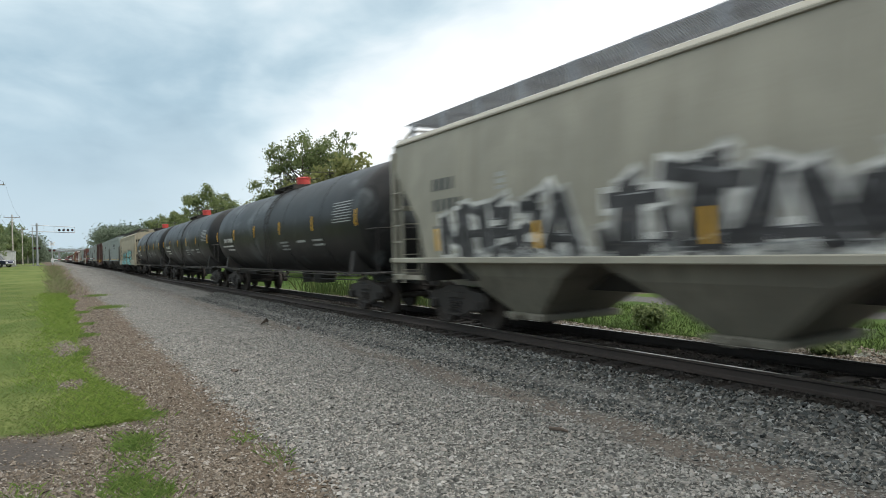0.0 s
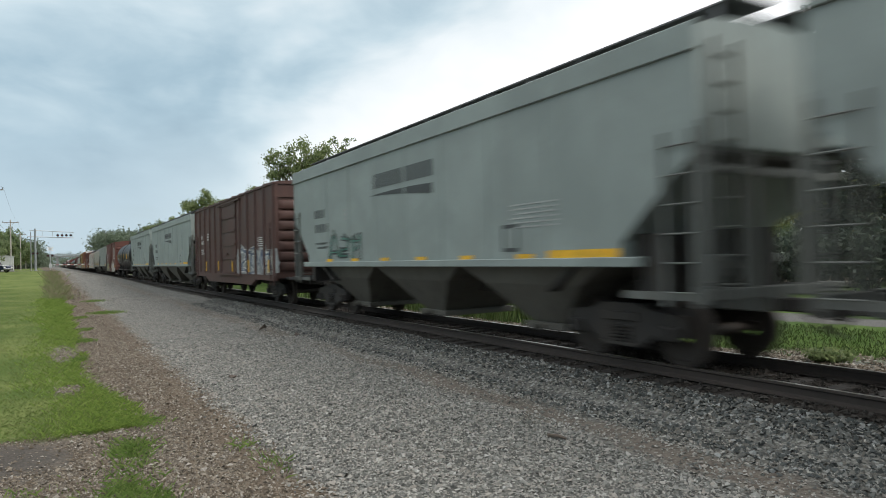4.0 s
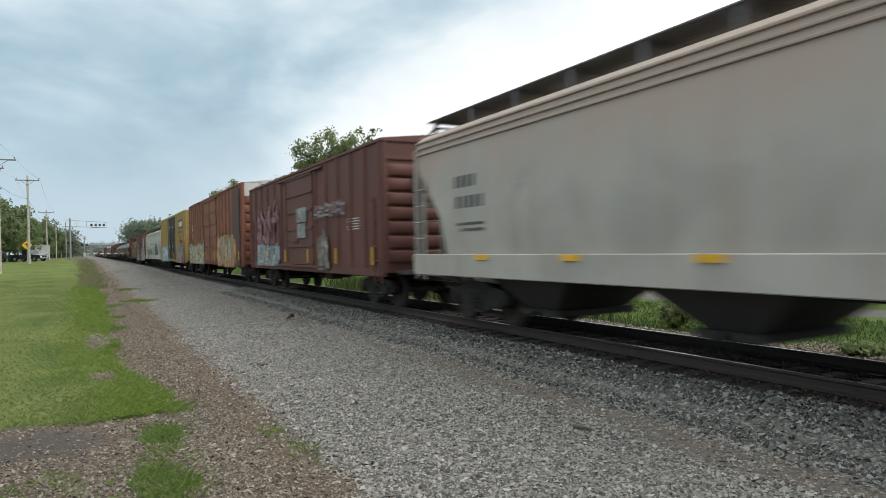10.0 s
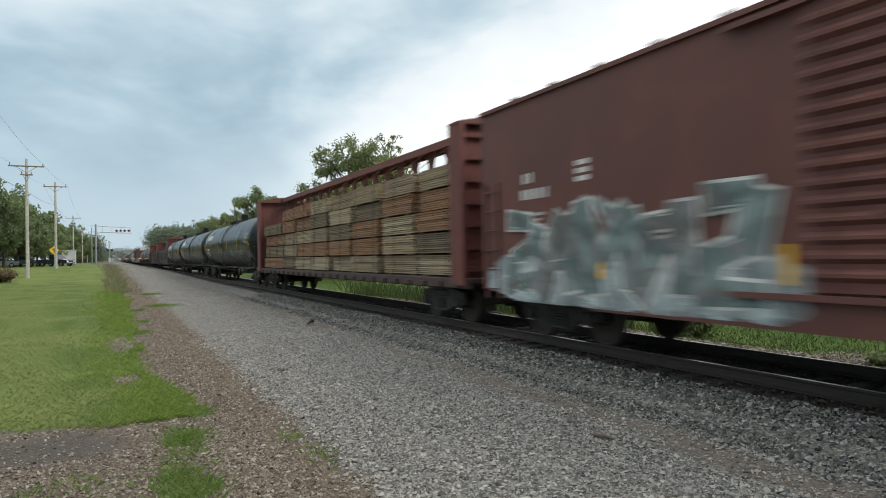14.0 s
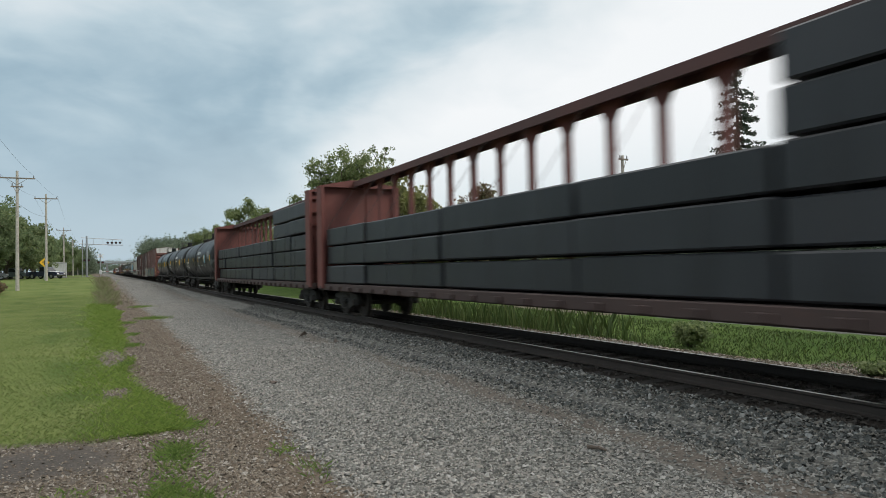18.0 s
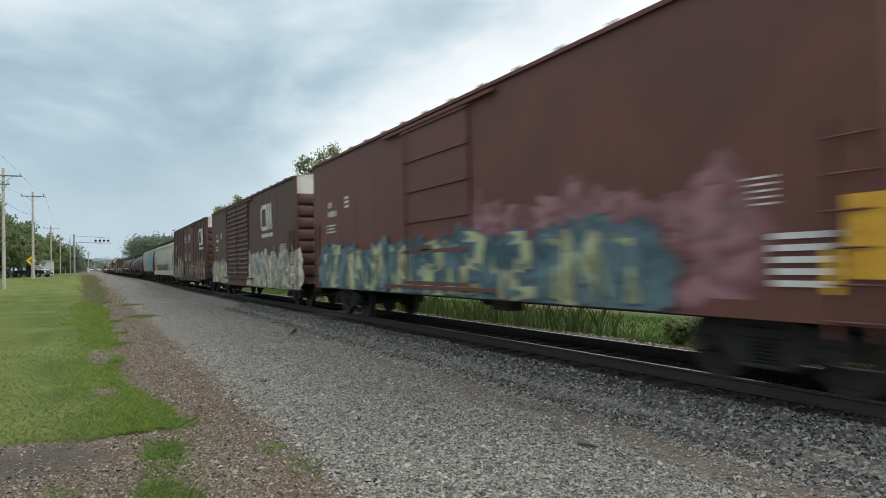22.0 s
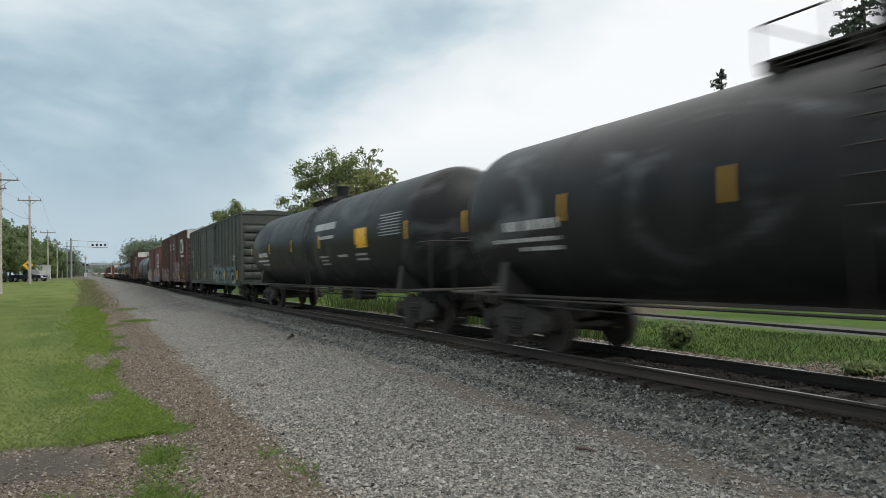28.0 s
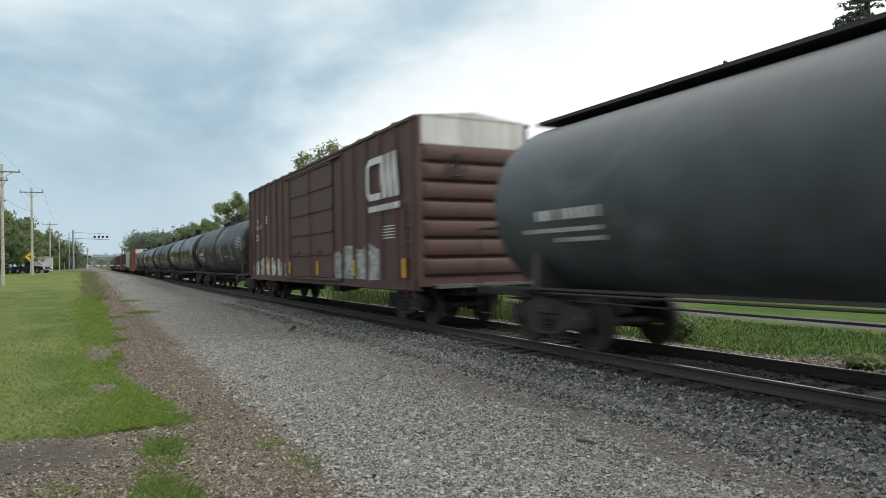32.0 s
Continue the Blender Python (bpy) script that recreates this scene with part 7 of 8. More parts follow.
# ---------- trees ----------
BARK = plain("bark", (0.09, 0.072, 0.055), 0.9, 0.0, 0.3, 9, 0.8)
LEAF = scatter("tree_leaves", [(0.125, 0.17, 0.07), (0.17, 0.22, 0.092), (0.215, 0.262, 0.115), (0.255, 0.295, 0.14)], 0.6, trans=0.6)
LEAF_PALE = scatter("pale_leaves", [(0.115, 0.155, 0.065), (0.165, 0.21, 0.085), (0.215, 0.26, 0.105), (0.265, 0.30, 0.135)], 0.6, trans=0.6)
LEAF_OLIVE = scatter("olive_leaves", [(0.15, 0.165, 0.06), (0.20, 0.215, 0.08), (0.25, 0.26, 0.10), (0.29, 0.30, 0.13)], 0.6, trans=0.6)
LEAF_DARK = scatter("dark_leaves", [(0.12, 0.17, 0.08), (0.165, 0.22, 0.105), (0.21, 0.265, 0.13), (0.25, 0.30, 0.155)], 0.6, trans=0.65)
# distance haze is mixed into these paler, greyer leaf greens
LEAF_HAZY = scatter("far_hazy_leaves", [(0.11, 0.145, 0.10), (0.145, 0.18, 0.12), (0.175, 0.21, 0.145)], 0.8, trans=0.3)
NEEDLE = scatter("spruce_needles", [(0.04, 0.06, 0.045), (0.06, 0.085, 0.058), (0.08, 0.11, 0.075), (0.11, 0.13, 0.09)], 0.7, trans=0.3)
RUSTY = scatter("rusty_leaves", [(0.12, 0.09, 0.055), (0.18, 0.12, 0.075), (0.14, 0.14, 0.06), (0.24, 0.16, 0.10)], 0.7, trans=0.5)


def leaf_quads(r, centres, per, spread_, size):
    n = len(centres) * per
    c = np.repeat(np.asarray(centres), per, 0) + r.normal(0, 1, (n, 3)) * np.asarray(spread_)
    a, b_ = r.normal(0, 1, (n, 3)), r.normal(0, 1, (n, 3))
    a /= np.linalg.norm(a, axis=1)[:, None]
    b_ -= a * (a * b_).sum(1)[:, None]
    b_ /= np.linalg.norm(b_, axis=1)[:, None]
    s = size * r.uniform(0.6, 1.3, n)[:, None]
    v = np.stack([c - a * s, c + b_ * s * 0.55, c + a * s, c - b_ * s * 0.55], 1).reshape(-1, 3)
    f = np.arange(n * 4).reshape(-1, 4)
    return v, f


def crown_mesh(name, v, f, mat, parent):
    me = bpy.data.meshes.new(name)
    v, f = np.asarray(v, np.float32), np.asarray(f, np.int32)
    me.vertices.add(len(v))
    me.vertices.foreach_set("co", v.ravel())
    me.loops.add(f.size)
    me.loops.foreach_set("vertex_index", f.ravel())
    me.polygons.add(len(f))
    me.polygons.foreach_set("loop_start", np.arange(0, f.size, 4, dtype=np.int32))
    me.update(calc_edges=True)
    me.materials.append(mat)
    ob = new(name, me)
    ob.parent = parent
    return ob


def broadleaf(height, width, seed, mat, label, leaves=26, size=0.16, low=0.22, name="tree"):
    """A tree: tapered trunk, forking limbs, and clumps of leaves round the limb ends with gaps between them."""
    r = np.random.default_rng(seed)
    tree = thing(name, label, "tree")
    g = Geo()
    g.tube((0, 0, -0.3), (0.1, 0.05, height * 0.35), 0.035 * height * 0.6, 0.02 * height * 0.6, 9)
    g.tube((0.1, 0.05, height * 0.35), (0.0, 0.1, height * 0.8), 0.02 * height * 0.6, 0.03, 8)
    tips = []
    k = 26
    for i in range(k):
        z0 = height * r.uniform(low, 0.75)
        a = r.uniform(0, 2 * math.pi)
        u = (z0 / height - low) / (1 - low)
        reach = width / 2 * (0.55 + 0.6 * math.sin(math.pi * min(1, 0.25 + 0.75 * u))) * r.uniform(0.55, 1.05)
        end = np.array([math.cos(a) * reach, math.sin(a) * reach, z0 + height * r.uniform(0.08, 0.24)])
        mid = end * np.array([0.5, 0.5, 1.0]) + np.array([0, 0, -height * 0.06])
        g.tube((0.05, 0.05, z0), tuple(mid), 0.045 * width * 0.25, 0.05, 5)
        g.tube(tuple(mid), tuple(end), 0.05, 0.015, 4)
        for _ in range(6):
            tips.append(end * (0.75 + 0.3 * r.random()) * np.array([1, 1, 0]) + np.array([0, 0, end[2]]) + r.normal(0, 1, 3) * width * np.array([0.085, 0.085, 0.06]))
    for _ in range(20):
        a, q = r.uniform(0, 2 * math.pi), r.random() ** 0.5
        tips.append(np.array([math.cos(a) * q * width * 0.26, math.sin(a) * q * width * 0.26, height * (0.97 - 0.22 * q) + r.normal(0, 0.25)]))
    part("trunk", g, BARK, tree)
    v, f = leaf_quads(r, tips, leaves, (width * 0.045, width * 0.045, width * 0.036), size)
    crown_mesh("crown", v, f, mat, tree)
    return tree


def spruce(height, width, seed, label):
    r = np.random.default_rng(seed)
    tree = thing("spruce", label, "tree")
    g = Geo()
    g.tube((0, 0, -0.3), (0, 0, height * 0.98), 0.02 * height, 0.015, 8)
    vs, fs, o = [], [], 0
    z = height * 0.10
    while z < height * 0.985:
        u = 1 - z / height
        reach = width / 2 * (u ** 0.64) + 0.05
        for k in range(int(3 + 6 * u)):
            a = r.uniform(0, 2 * math.pi)
            ln = reach * r.uniform(0.4, 1.12)
            droop = -0.22 * ln + 0.05
            p1 = np.array([math.cos(a) * ln, math.sin(a) * ln, z + droop])
            if ln > 0.5:
                g.tube((0, 0, z), tuple(p1), 0.03, 0.01, 4)
            t = r.random((int(8 + 32 * ln), 1)) ** 0.75
            c = np.array([[0, 0, z]]) * (1 - t) + p1[None] * t
            v, f = leaf_quads(r, c, 1, (0.05 + 0.03 * u, 0.05 + 0.03 * u, 0.06 + 0.04 * u), 0.09 + 0.06 * u)
            vs.append(v)
            fs.append(f + o)
            o += len(v)
        z += 0.17 + 0.30 * u
    part("trunk", g, BARK, tree)
    crown_mesh("crown", np.concatenate(vs), np.concatenate(fs), NEEDLE, tree)
    return tree


def polar(az, dist):
    a = radians(az)
    return math.sin(a) * dist, math.cos(a) * dist


def stand(ob, x, y, turn=0.0, sink=0.0):
    ob.matrix_basis = pose(x, y, float(ground_z(x, y)) - sink, 0, 0, turn) @ Matrix.Diagonal((*ob.scale, 1))
    return ob


def plant():
    # beyond the track
    big = broadleaf(13.4, 6.6, 3, LEAF_PALE, "tall broadleaf tree with an open, uneven crown", 110, 0.115, 0.15)
    stand(big, *polar(18.7, 60))
    side = broadleaf(13.3, 2.5, 4, LEAF_PALE, "slender broadleaf tree beside a larger one", 13, 0.12, 0.2)
    stand(side, *polar(22.2, 61))
    mid = broadleaf(11.6, 6.4, 5, LEAF_PALE, "round broadleaf tree beside the railway", 80, 0.15, 0.1)
    stand(mid, *polar(10.9, 92))
    low = broadleaf(7.6, 6.5, 6, LEAF_OLIVE, "low bushy tree beside the railway", 40, 0.17, 0.05)
    stand(low, *polar(15.0, 75))
    group = "trees beyond the track"
    for t in (big, side, mid, low):
        tagged(t, group=group)
    for src, az, dist, turn, sc in ((low, 21.2, 56, 40, 1.28), (low, 23.6, 57, 150, 1.12), (mid, 9.2, 104, 80, 0.8), (low, 17.2, 66, 80, 1.15), (low, 26.0, 58, 10, 0.9), (low, 30.0, 60, 200, 0.95), (mid, 33.2, 62, 30, 0.72), (low, 38.0, 66, 60, 0.9), (low, 45, 60, 90, 0.9),
                                    (mid, 56, 66, 150, 0.7), (low, 62, 58, 20, 1.0), (low, 70, 52, 120, 1.0), (low, 50, 70, 70, 1.1), (mid, 8.4, 130, 10, 0.9), (mid, 7.4, 160, 50, 1.0), (low, 13.2, 85, 15, 0.8)):
        c = copy_thing(src, pose(0, 0, 0))
        c.scale = (sc, sc, sc)
        x, y = polar(az, dist)
        c.matrix_basis = pose(x, y, float(ground_z(x, y)), 0, 0, turn) @ Matrix.Diagonal((sc, sc, sc, 1))
    red = broadleaf(9.2, 4.6, 8, RUSTY, "small tree with reddish-brown foliage", 30, 0.16, 0.15)
    stand(red, *polar(31.2, 57))
    s1 = spruce(15.2, 7.6, 9, "tall dark spruce with drooping branches")
    stand(s1, *polar(52.0, 48))
    s2 = spruce(17.6, 10.0, 10, "tall dark spruce with drooping branches")
    stand(s2, *polar(61.9, 40))
    s3 = copy_thing(s2, pose(0, 0, 0))
    stand(s3, *polar(65.4, 43), 70)
    # along the lawn's far side
    a = broadleaf(12.4, 8.6, 12, LEAF_DARK, "large dark green tree behind the utility poles", 42, 0.26, 0.08)
    stand(a, -15.0, 112)
    b_ = broadleaf(10.8, 8.0, 13, LEAF, "green tree in the row behind the lawn", 38, 0.26, 0.08)
    stand(b_, -13.0, 132, 40)
    for t in (a, b_):
        tagged(t, group="trees behind the lawn")
    r = random.Random(5)
    for i in range(24):
        y = 118 + 9.0 * i
        x = -14.5 + r.uniform(-3.5, 1.5) + 0.012 * (y - 118)
        c = copy_thing(a if i % 2 else b_, pose(0, 0, 0))
        sc = r.uniform(0.8, 1.05)
        c.matrix_basis = pose(x, y, float(ground_z(x, y)), 0, 0, r.uniform(0, 360)) @ Matrix.Diagonal((sc, sc, sc * r.uniform(0.85, 1.05), 1))
    for i in range(10):
        y = 104 + 13.0 * i
        c = copy_thing(b_ if i % 2 else a, pose(0, 0, 0))
        x = -24 - r.uniform(0, 8)
        c.matrix_basis = pose(x, y, float(ground_z(x, y)), 0, 0, r.uniform(0, 360)) @ Matrix.Diagonal((1.0, 1.0, 1.0, 1))
    # far woods all round
    q = np.random.default_rng(21)
    vs, fs, o = [], [], 0
    for az0, az1, d0, d1, h, n in ((3.1, 9.5, 235, 300, 14.0, 190), (-3.2, -0.9, 330, 420, 13, 60), (9.5, 75, 110, 190, 10, 340), (-60, -8.0, 130, 240, 12, 260), (-1.5, 3.0, 700, 900, 15, 90), (75, 300, 160, 260, 12, 420)):
        az = q.uniform(az0, az1, n)
        d = q.uniform(d0, d1, n)
        tall = h * q.uniform(0.72, 1.08, n)
        per = 8
        a_ = np.radians(np.repeat(az, per))
        dd = np.repeat(d, per)
        z = np.repeat(tall, per) * q.uniform(0.08, 0.93, n * per)
        c = np.stack([np.sin(a_) * dd + q.normal(0, 1.8, n * per), np.cos(a_) * dd + q.normal(0, 1.8, n * per), z + 0.8], -1)
        near_ = az1 < 10 and az0 > -10
        v, f = leaf_quads(q, c, 40 if near_ else 9, (1.2, 1.2, 0.8), 0.38 if near_ else 0.7)
        vs.append(v)
        fs.append(f + o)
        o += len(v)
    loose("far_woods", np.concatenate(vs), np.concatenate(fs), LEAF_HAZY, "distant belt of green woods with haze in the leaf colour", "woods")


def shrub(x, y, w_, h, mat, label, seed, n=70, size=0.10):
    r = np.random.default_rng(seed)
    bush = thing("shrub", label, "shrub")
    g = Geo()
    tips = []
    for i in range(16):
        a = r.uniform(0, 2 * math.pi)
        e = (math.cos(a) * w_ / 2 * r.uniform(0.3, 0.9), math.sin(a) * w_ / 2 * r.uniform(0.3, 0.9), h * r.uniform(0.45, 0.95))
        g.tube((0, 0, -0.05), e, 0.02, 0.008, 4)
        tips += [np.array(e), np.array(e) * 0.7]
    part("stem", g, BARK, bush)
    v, f = leaf_quads(r, tips, n, (w_ * 0.10, w_ * 0.10, h * 0.11), size)
    crown_mesh("foliage", v, f, mat, bush)
    return stand(bush, x, y)


plant()
shrub(13.3, 12.0, 1.1, 0.62, LEAF, "small green bush in the ditch beyond the track", 31, 60, 0.06)
shrub(11.9, 6.6, 0.8, 0.25, LEAF, "low green weeds on the far gravel", 32, 40, 0.05)
for az, dist, wide, tall in ((39, 36, 3.6, 2.0), (44, 34, 4.2, 2.4), (49, 37, 4.0, 2.2), (54, 34, 4.6, 2.6), (59, 33, 4.2, 2.3), (64, 34, 4.6, 2.6)):
    x, y = polar(az, dist)
    shrub(x, y, wide, tall, NEEDLE, "dark evergreen bush beyond the far lane", 40 + az, 110, 0.15)
shrub(-8.6, 66.0, 3.0, 1.0, RUSTY, "reddish-brown shrub at the edge of the lawn", 33, 90, 0.14)

# ---------- utility poles and wires ----------
POLE_WOOD = plain("pole_wood", (0.40, 0.37, 0.325), 0.85, 0.0, 0.2, 6, 0.5)
ARM_WOOD = plain("crossarm_wood", (0.20, 0.17, 0.14), 0.85, 0.0, 0.2, 10, 0.4)
PORCELAIN = plain("insulator_grey", (0.16, 0.16, 0.17), 0.3, 0.0, 0.1, 10, 0.0)
CABLE = plain("cable_black", (0.03, 0.03, 0.03), 0.6, 0.0, 0.1, 10, 0.0)


def utility_pole(x, y, height, arms, label):
    p = thing("utility_pole", label, "utility pole", "poles along the lawn")
    part("pole", Geo().tube((0, 0, -0.5), (0, 0, height), 0.165, 0.11, 12), POLE_WOOD, p, smooth=40)
    for z, ln in arms:
        arm = part("crossarm", Geo().box(-ln / 2, ln / 2, -0.16, -0.06, z - 0.06, z + 0.06, 0.01), ARM_WOOD, p)
        for s in (-1, 1):
            part("insulator", Geo().tube((s * (ln / 2 - 0.12), -0.11, z + 0.06), (s * (ln / 2 - 0.12), -0.11, z + 0.30), 0.05, 0.035, 8), PORCELAIN, arm)
            part("brace", Geo().tube((s * ln * 0.28, -0.12, z - 0.05), (0, -0.13, z - 0.65), 0.022, n=5), ARM_WOOD, p)
    return stand(p, x, y)


POLES = ((-7.2, 72.2, 11.2, ((10.5, 2.9), (9.7, 1.0))), (-6.6, 97.3, 11.1, ((10.5, 2.6),)), (-8.0, 167.4, 11.0, ((10.4, 3.0), (9.2, 1.0))), (-8.6, 230.2, 11.0, ((10.4, 3.0), (9.4, 2.0))), (-8.9, 279.7, 10.5, ()), (-9.0, 340, 10.5, ((9.8, 2.6),)),
         (-7.0, 30.0, 11.2, ((10.5, 2.9),)))
for x, y, h_, arms in POLES:
    utility_pole(x, y, h_, arms, "weathered wooden utility pole with a crossarm" if arms else "bare weathered wooden utility pole")
x, y = polar(43.0, 50)
utility_pole(x, y, 9.9, ((9.6, 0.9),), "wooden utility pole beyond the track")


def wires():
    line = sorted([p for p in POLES if p[3]], key=lambda p: p[1])
    for s in (-1, 0, 1):
        g = Geo()
        for a, b_ in zip(line, line[1:]):
            za, zb = float(ground_z(a[0], a[1])) + a[3][0][0] + 0.3, float(ground_z(b_[0], b_[1])) + b_[3][0][0] + 0.3
            if s == 0:
                za, zb = za - 2.6, zb - 2.6
            pts = []
            for i in range(9):
                u = i / 8
                sag = 4 * u * (1 - u) * 0.012 * (b_[1] - a[1])
                pts.append((a[0] + (b_[0] - a[0]) * u + s * 1.3, a[1] + (b_[1] - a[1]) * u - 0.11, za + (zb - za) * u - sag))
            g.pipe(pts, 0.008 if s else 0.014, n=4)
        tagged(part("overhead_wire", g, CABLE), "thin black wire strung along the utility poles", "wire", "overhead wires")


wires()

# ---------- level crossing ----------
ALU = plain("galvanised_mast", (0.42, 0.43, 0.44), 0.4, 0.7, 0.1, 12, 0.1)
BLACK_PAINT = plain("signal_black", (0.02, 0.02, 0.022), 0.5, 0.0, 0.1, 12, 0.0)
LENS_RED = plain("lens_red", (0.20, 0.015, 0.015), 0.2, 0.0, 0.1, 5, 0.0)
CAB_GREY = coat("cabinet_grey", (0.50, 0.51, 0.51), 0.5, dirt=0.2)
SIGN_YELLOW = plain("sign_yellow", (0.72, 0.42, 0.02), 0.45, 0.0, 0.06, 6, 0.0)
GATE_WHITE = plain("gate_white", (0.70, 0.70, 0.68), 0.5, 0.0, 0.08, 10, 0.0)
GATE_RED = plain("gate_red", (0.26, 0.075, 0.065), 0.5, 0.0, 0.08, 10, 0.0)
ASPHALT = plain("asphalt", (0.075, 0.073, 0.07), 0.9, 0.0, 0.3, 40, 0.5)
CONCRETE = plain("concrete", (0.22, 0.215, 0.21), 0.85, 0.0, 0.15, 5, 0.3)


def light_pair(parent, x, y, z):
    for s in (-0.38, 0.38):
        b_ = part("backing_disc", Geo().tube((x + s, y, z), (x + s, y + 0.03, z), 0.24, n=16), BLACK_PAINT, parent)
        part("lens", Geo().tube((x + s, y - 0.04, z), (x + s, y - 0.002, z), 0.11, n=12), LENS_RED, b_)
        part("hood", Geo().prism([(x + s - 0.16, z - 0.02), (x + s - 0.12, z + 0.13), (x + s, z + 0.18), (x + s + 0.12, z + 0.13), (x + s + 0.16, z - 0.02), (x + s, z + 0.16)], "y", y - 0.25, y - 0.01), BLACK_PAINT, b_)


def crossing():
    m = thing("cantilever_signal", "galvanised cantilever crossing signal with black flashing lights", "crossing signal")
    part("mast", Geo().tube((0, 0, -0.3), (0, 0, 8.3), 0.2, 0.17, 12).tube((0, 0, 0), (0, 0, 0.12), 0.4, n=12), ALU, m, smooth=40)
    part("second_post", Geo().tube((-0.75, 0.1, -0.3), (-0.75, 0.1, 7.6), 0.09, n=10), ALU, m, smooth=40)
    part("upper_arm", Geo().tube((-1.0, 0, 8.0), (6.6, 0, 7.55), 0.06, n=8), ALU, m)
    part("lower_arm", Geo().tube((-1.3, 0, 6.75), (6.6, 0, 6.45), 0.075, n=8), ALU, m)
    for k in range(4):
        part("strut", Geo().tube((1.2 + 1.75 * k, 0, 6.66 - 0.07 * k), (1.2 + 1.75 * k, 0, 7.88 - 0.1 * k), 0.03, n=6), ALU, m)
    part("walkway", Geo().box(3.8, 6.6, 0.0, 0.5, 6.42, 6.47), ALU, m)
    for x in (4.2, 5.7):
        light_pair(m, x, -0.25, 6.95)
    light_pair(m, 0.0, -0.3, 3.4)
    stand(m, -3.2, 151.5)
    f = thing("crossing_gate", "crossing mast with flashing lights and a lowered red-and-white gate arm", "crossing gate")
    part("mast", Geo().tube((0, 0, -0.2), (0, 0, 4.8), 0.07, n=10), ALU, f, smooth=40)
    light_pair(f, 0.0, -0.15, 2.9)
    part("mechanism", Geo().box(-0.25, 0.25, -0.2, 0.3, 0.5, 1.3, 0.04), CAB_GREY, f)
    for a in (35, -35):
        part("crossbuck_blade", Geo().box(-0.6, 0.6, -0.13, -0.11, -0.11, 0.11), GATE_WHITE, f, at=pose(0, 0, 4.2, 0, a, 0))
    for k in range(12):
        part("gate_arm_segment", Geo().box(0.3 + 0.62 * k, 0.92 + 0.62 * k, -0.03, 0.03, 1.0, 1.13), GATE_RED if k % 2 else GATE_WHITE, f)
    stand(f, -0.7, 150.0)
    b_ = thing("signal_cabinet", "pale grey metal signal cabinet on a plinth", "cabinet")
    part("cabinet_body", Geo().box(-1.15, 1.15, -1.0, 1.0, 0.2, 2.75, 0.03), CAB_GREY, b_)
    part("cabinet_roof", Geo().prism([(-1.25, 2.75), (1.25, 2.75), (1.25, 2.82), (0, 2.95), (-1.25, 2.82)], "y", -1.1, 1.1), CAB_GREY, b_)
    part("cabinet_door", Geo().box(-0.45, 0.45, -1.03, -1.0, 0.35, 2.4), CAB_GREY, b_)
    part("plinth", Geo().box(-1.2, 1.2, -1.05, 1.05, -0.3, 0.2), CONCRETE, b_)
    stand(b_, *polar(-3.03, 143))
    s = thing("warning_sign", "yellow diamond warning sign on a steel post", "road sign")
    part("post", Geo().box(-0.03, 0.03, -0.03, 0.03, -0.3, 3.0), ALU, s)
    part("sign_plate", Geo().prism([(0, -0.62), (0.62, 0), (0, 0.62), (-0.62, 0)], "y", -0.06, -0.04), SIGN_YELLOW, s, at=pose(0, 0, 2.35))
    part("sign_symbol", Geo().box(-0.05, 0.05, -0.075, -0.063, -0.3, 0.3).box(-0.25, 0.25, -0.076, -0.063, 0.02, 0.12), BLACK_PAINT, s, at=pose(0, 0, 2.35))
    stand(s, *polar(-4.0, 104))
    # the crossing road, following the ground
    g = Geo()
    xs = [-90, -40, -20, -10, -5, -2, 0, 2, 4, 5.5, 6.6]
    for x0, x1 in zip(xs, xs[1:]):
        ring = []
        for x in (x0, x1):
            ring.append([(x, 145.5, float(ground_z(x, 145.5)) + 0.03), (x, 153.5, float(ground_z(x, 153.5)) + 0.03), (x, 153.5, float(ground_z(x, 153.5)) - 0.2), (x, 145.5, float(ground_z(x, 145.5)) - 0.2)])
        g.loft(ring, caps=False)
    tagged(part("road", g, ASPHALT), "dark asphalt road leading over the level crossing", "road", kind="structure")
    p = thing("level_crossing", "flat asphalt panels level with the rails", "level crossing")
    part("panel", Geo().box(TRACK_X - 0.68, TRACK_X + 0.68, 145.5, 153.5, RAIL_Z - 0.1, RAIL_Z - 0.01).box(TRACK_X - 1.7, TRACK_X - 0.84, 145.5, 153.5, RAIL_Z - 0.1, RAIL_Z - 0.01).box(TRACK_X + 0.84, TRACK_X + 1.7, 145.5, 153.5, RAIL_Z - 0.1, RAIL_Z - 0.01), ASPHALT, p)
    o = thing("overpass", "grey concrete road bridge over the line, far away", "bridge")
    part("bridge_deck", Geo().box(-60, 26, -6, 6, 8.9, 10.0), CONCRETE, o)
    for x in (-34, -12, 24):
        part("bridge_pier", Geo().box(x - 0.8, x + 0.8, -5, 5, -1, 8.6), CONCRETE, o)
    part("bridge_rail", Geo().box(-60, 26, -6.2, -6.0, 10.2, 11.2), ALU, o)
    o.matrix_basis = pose(14, 620, 0.3)


crossing()

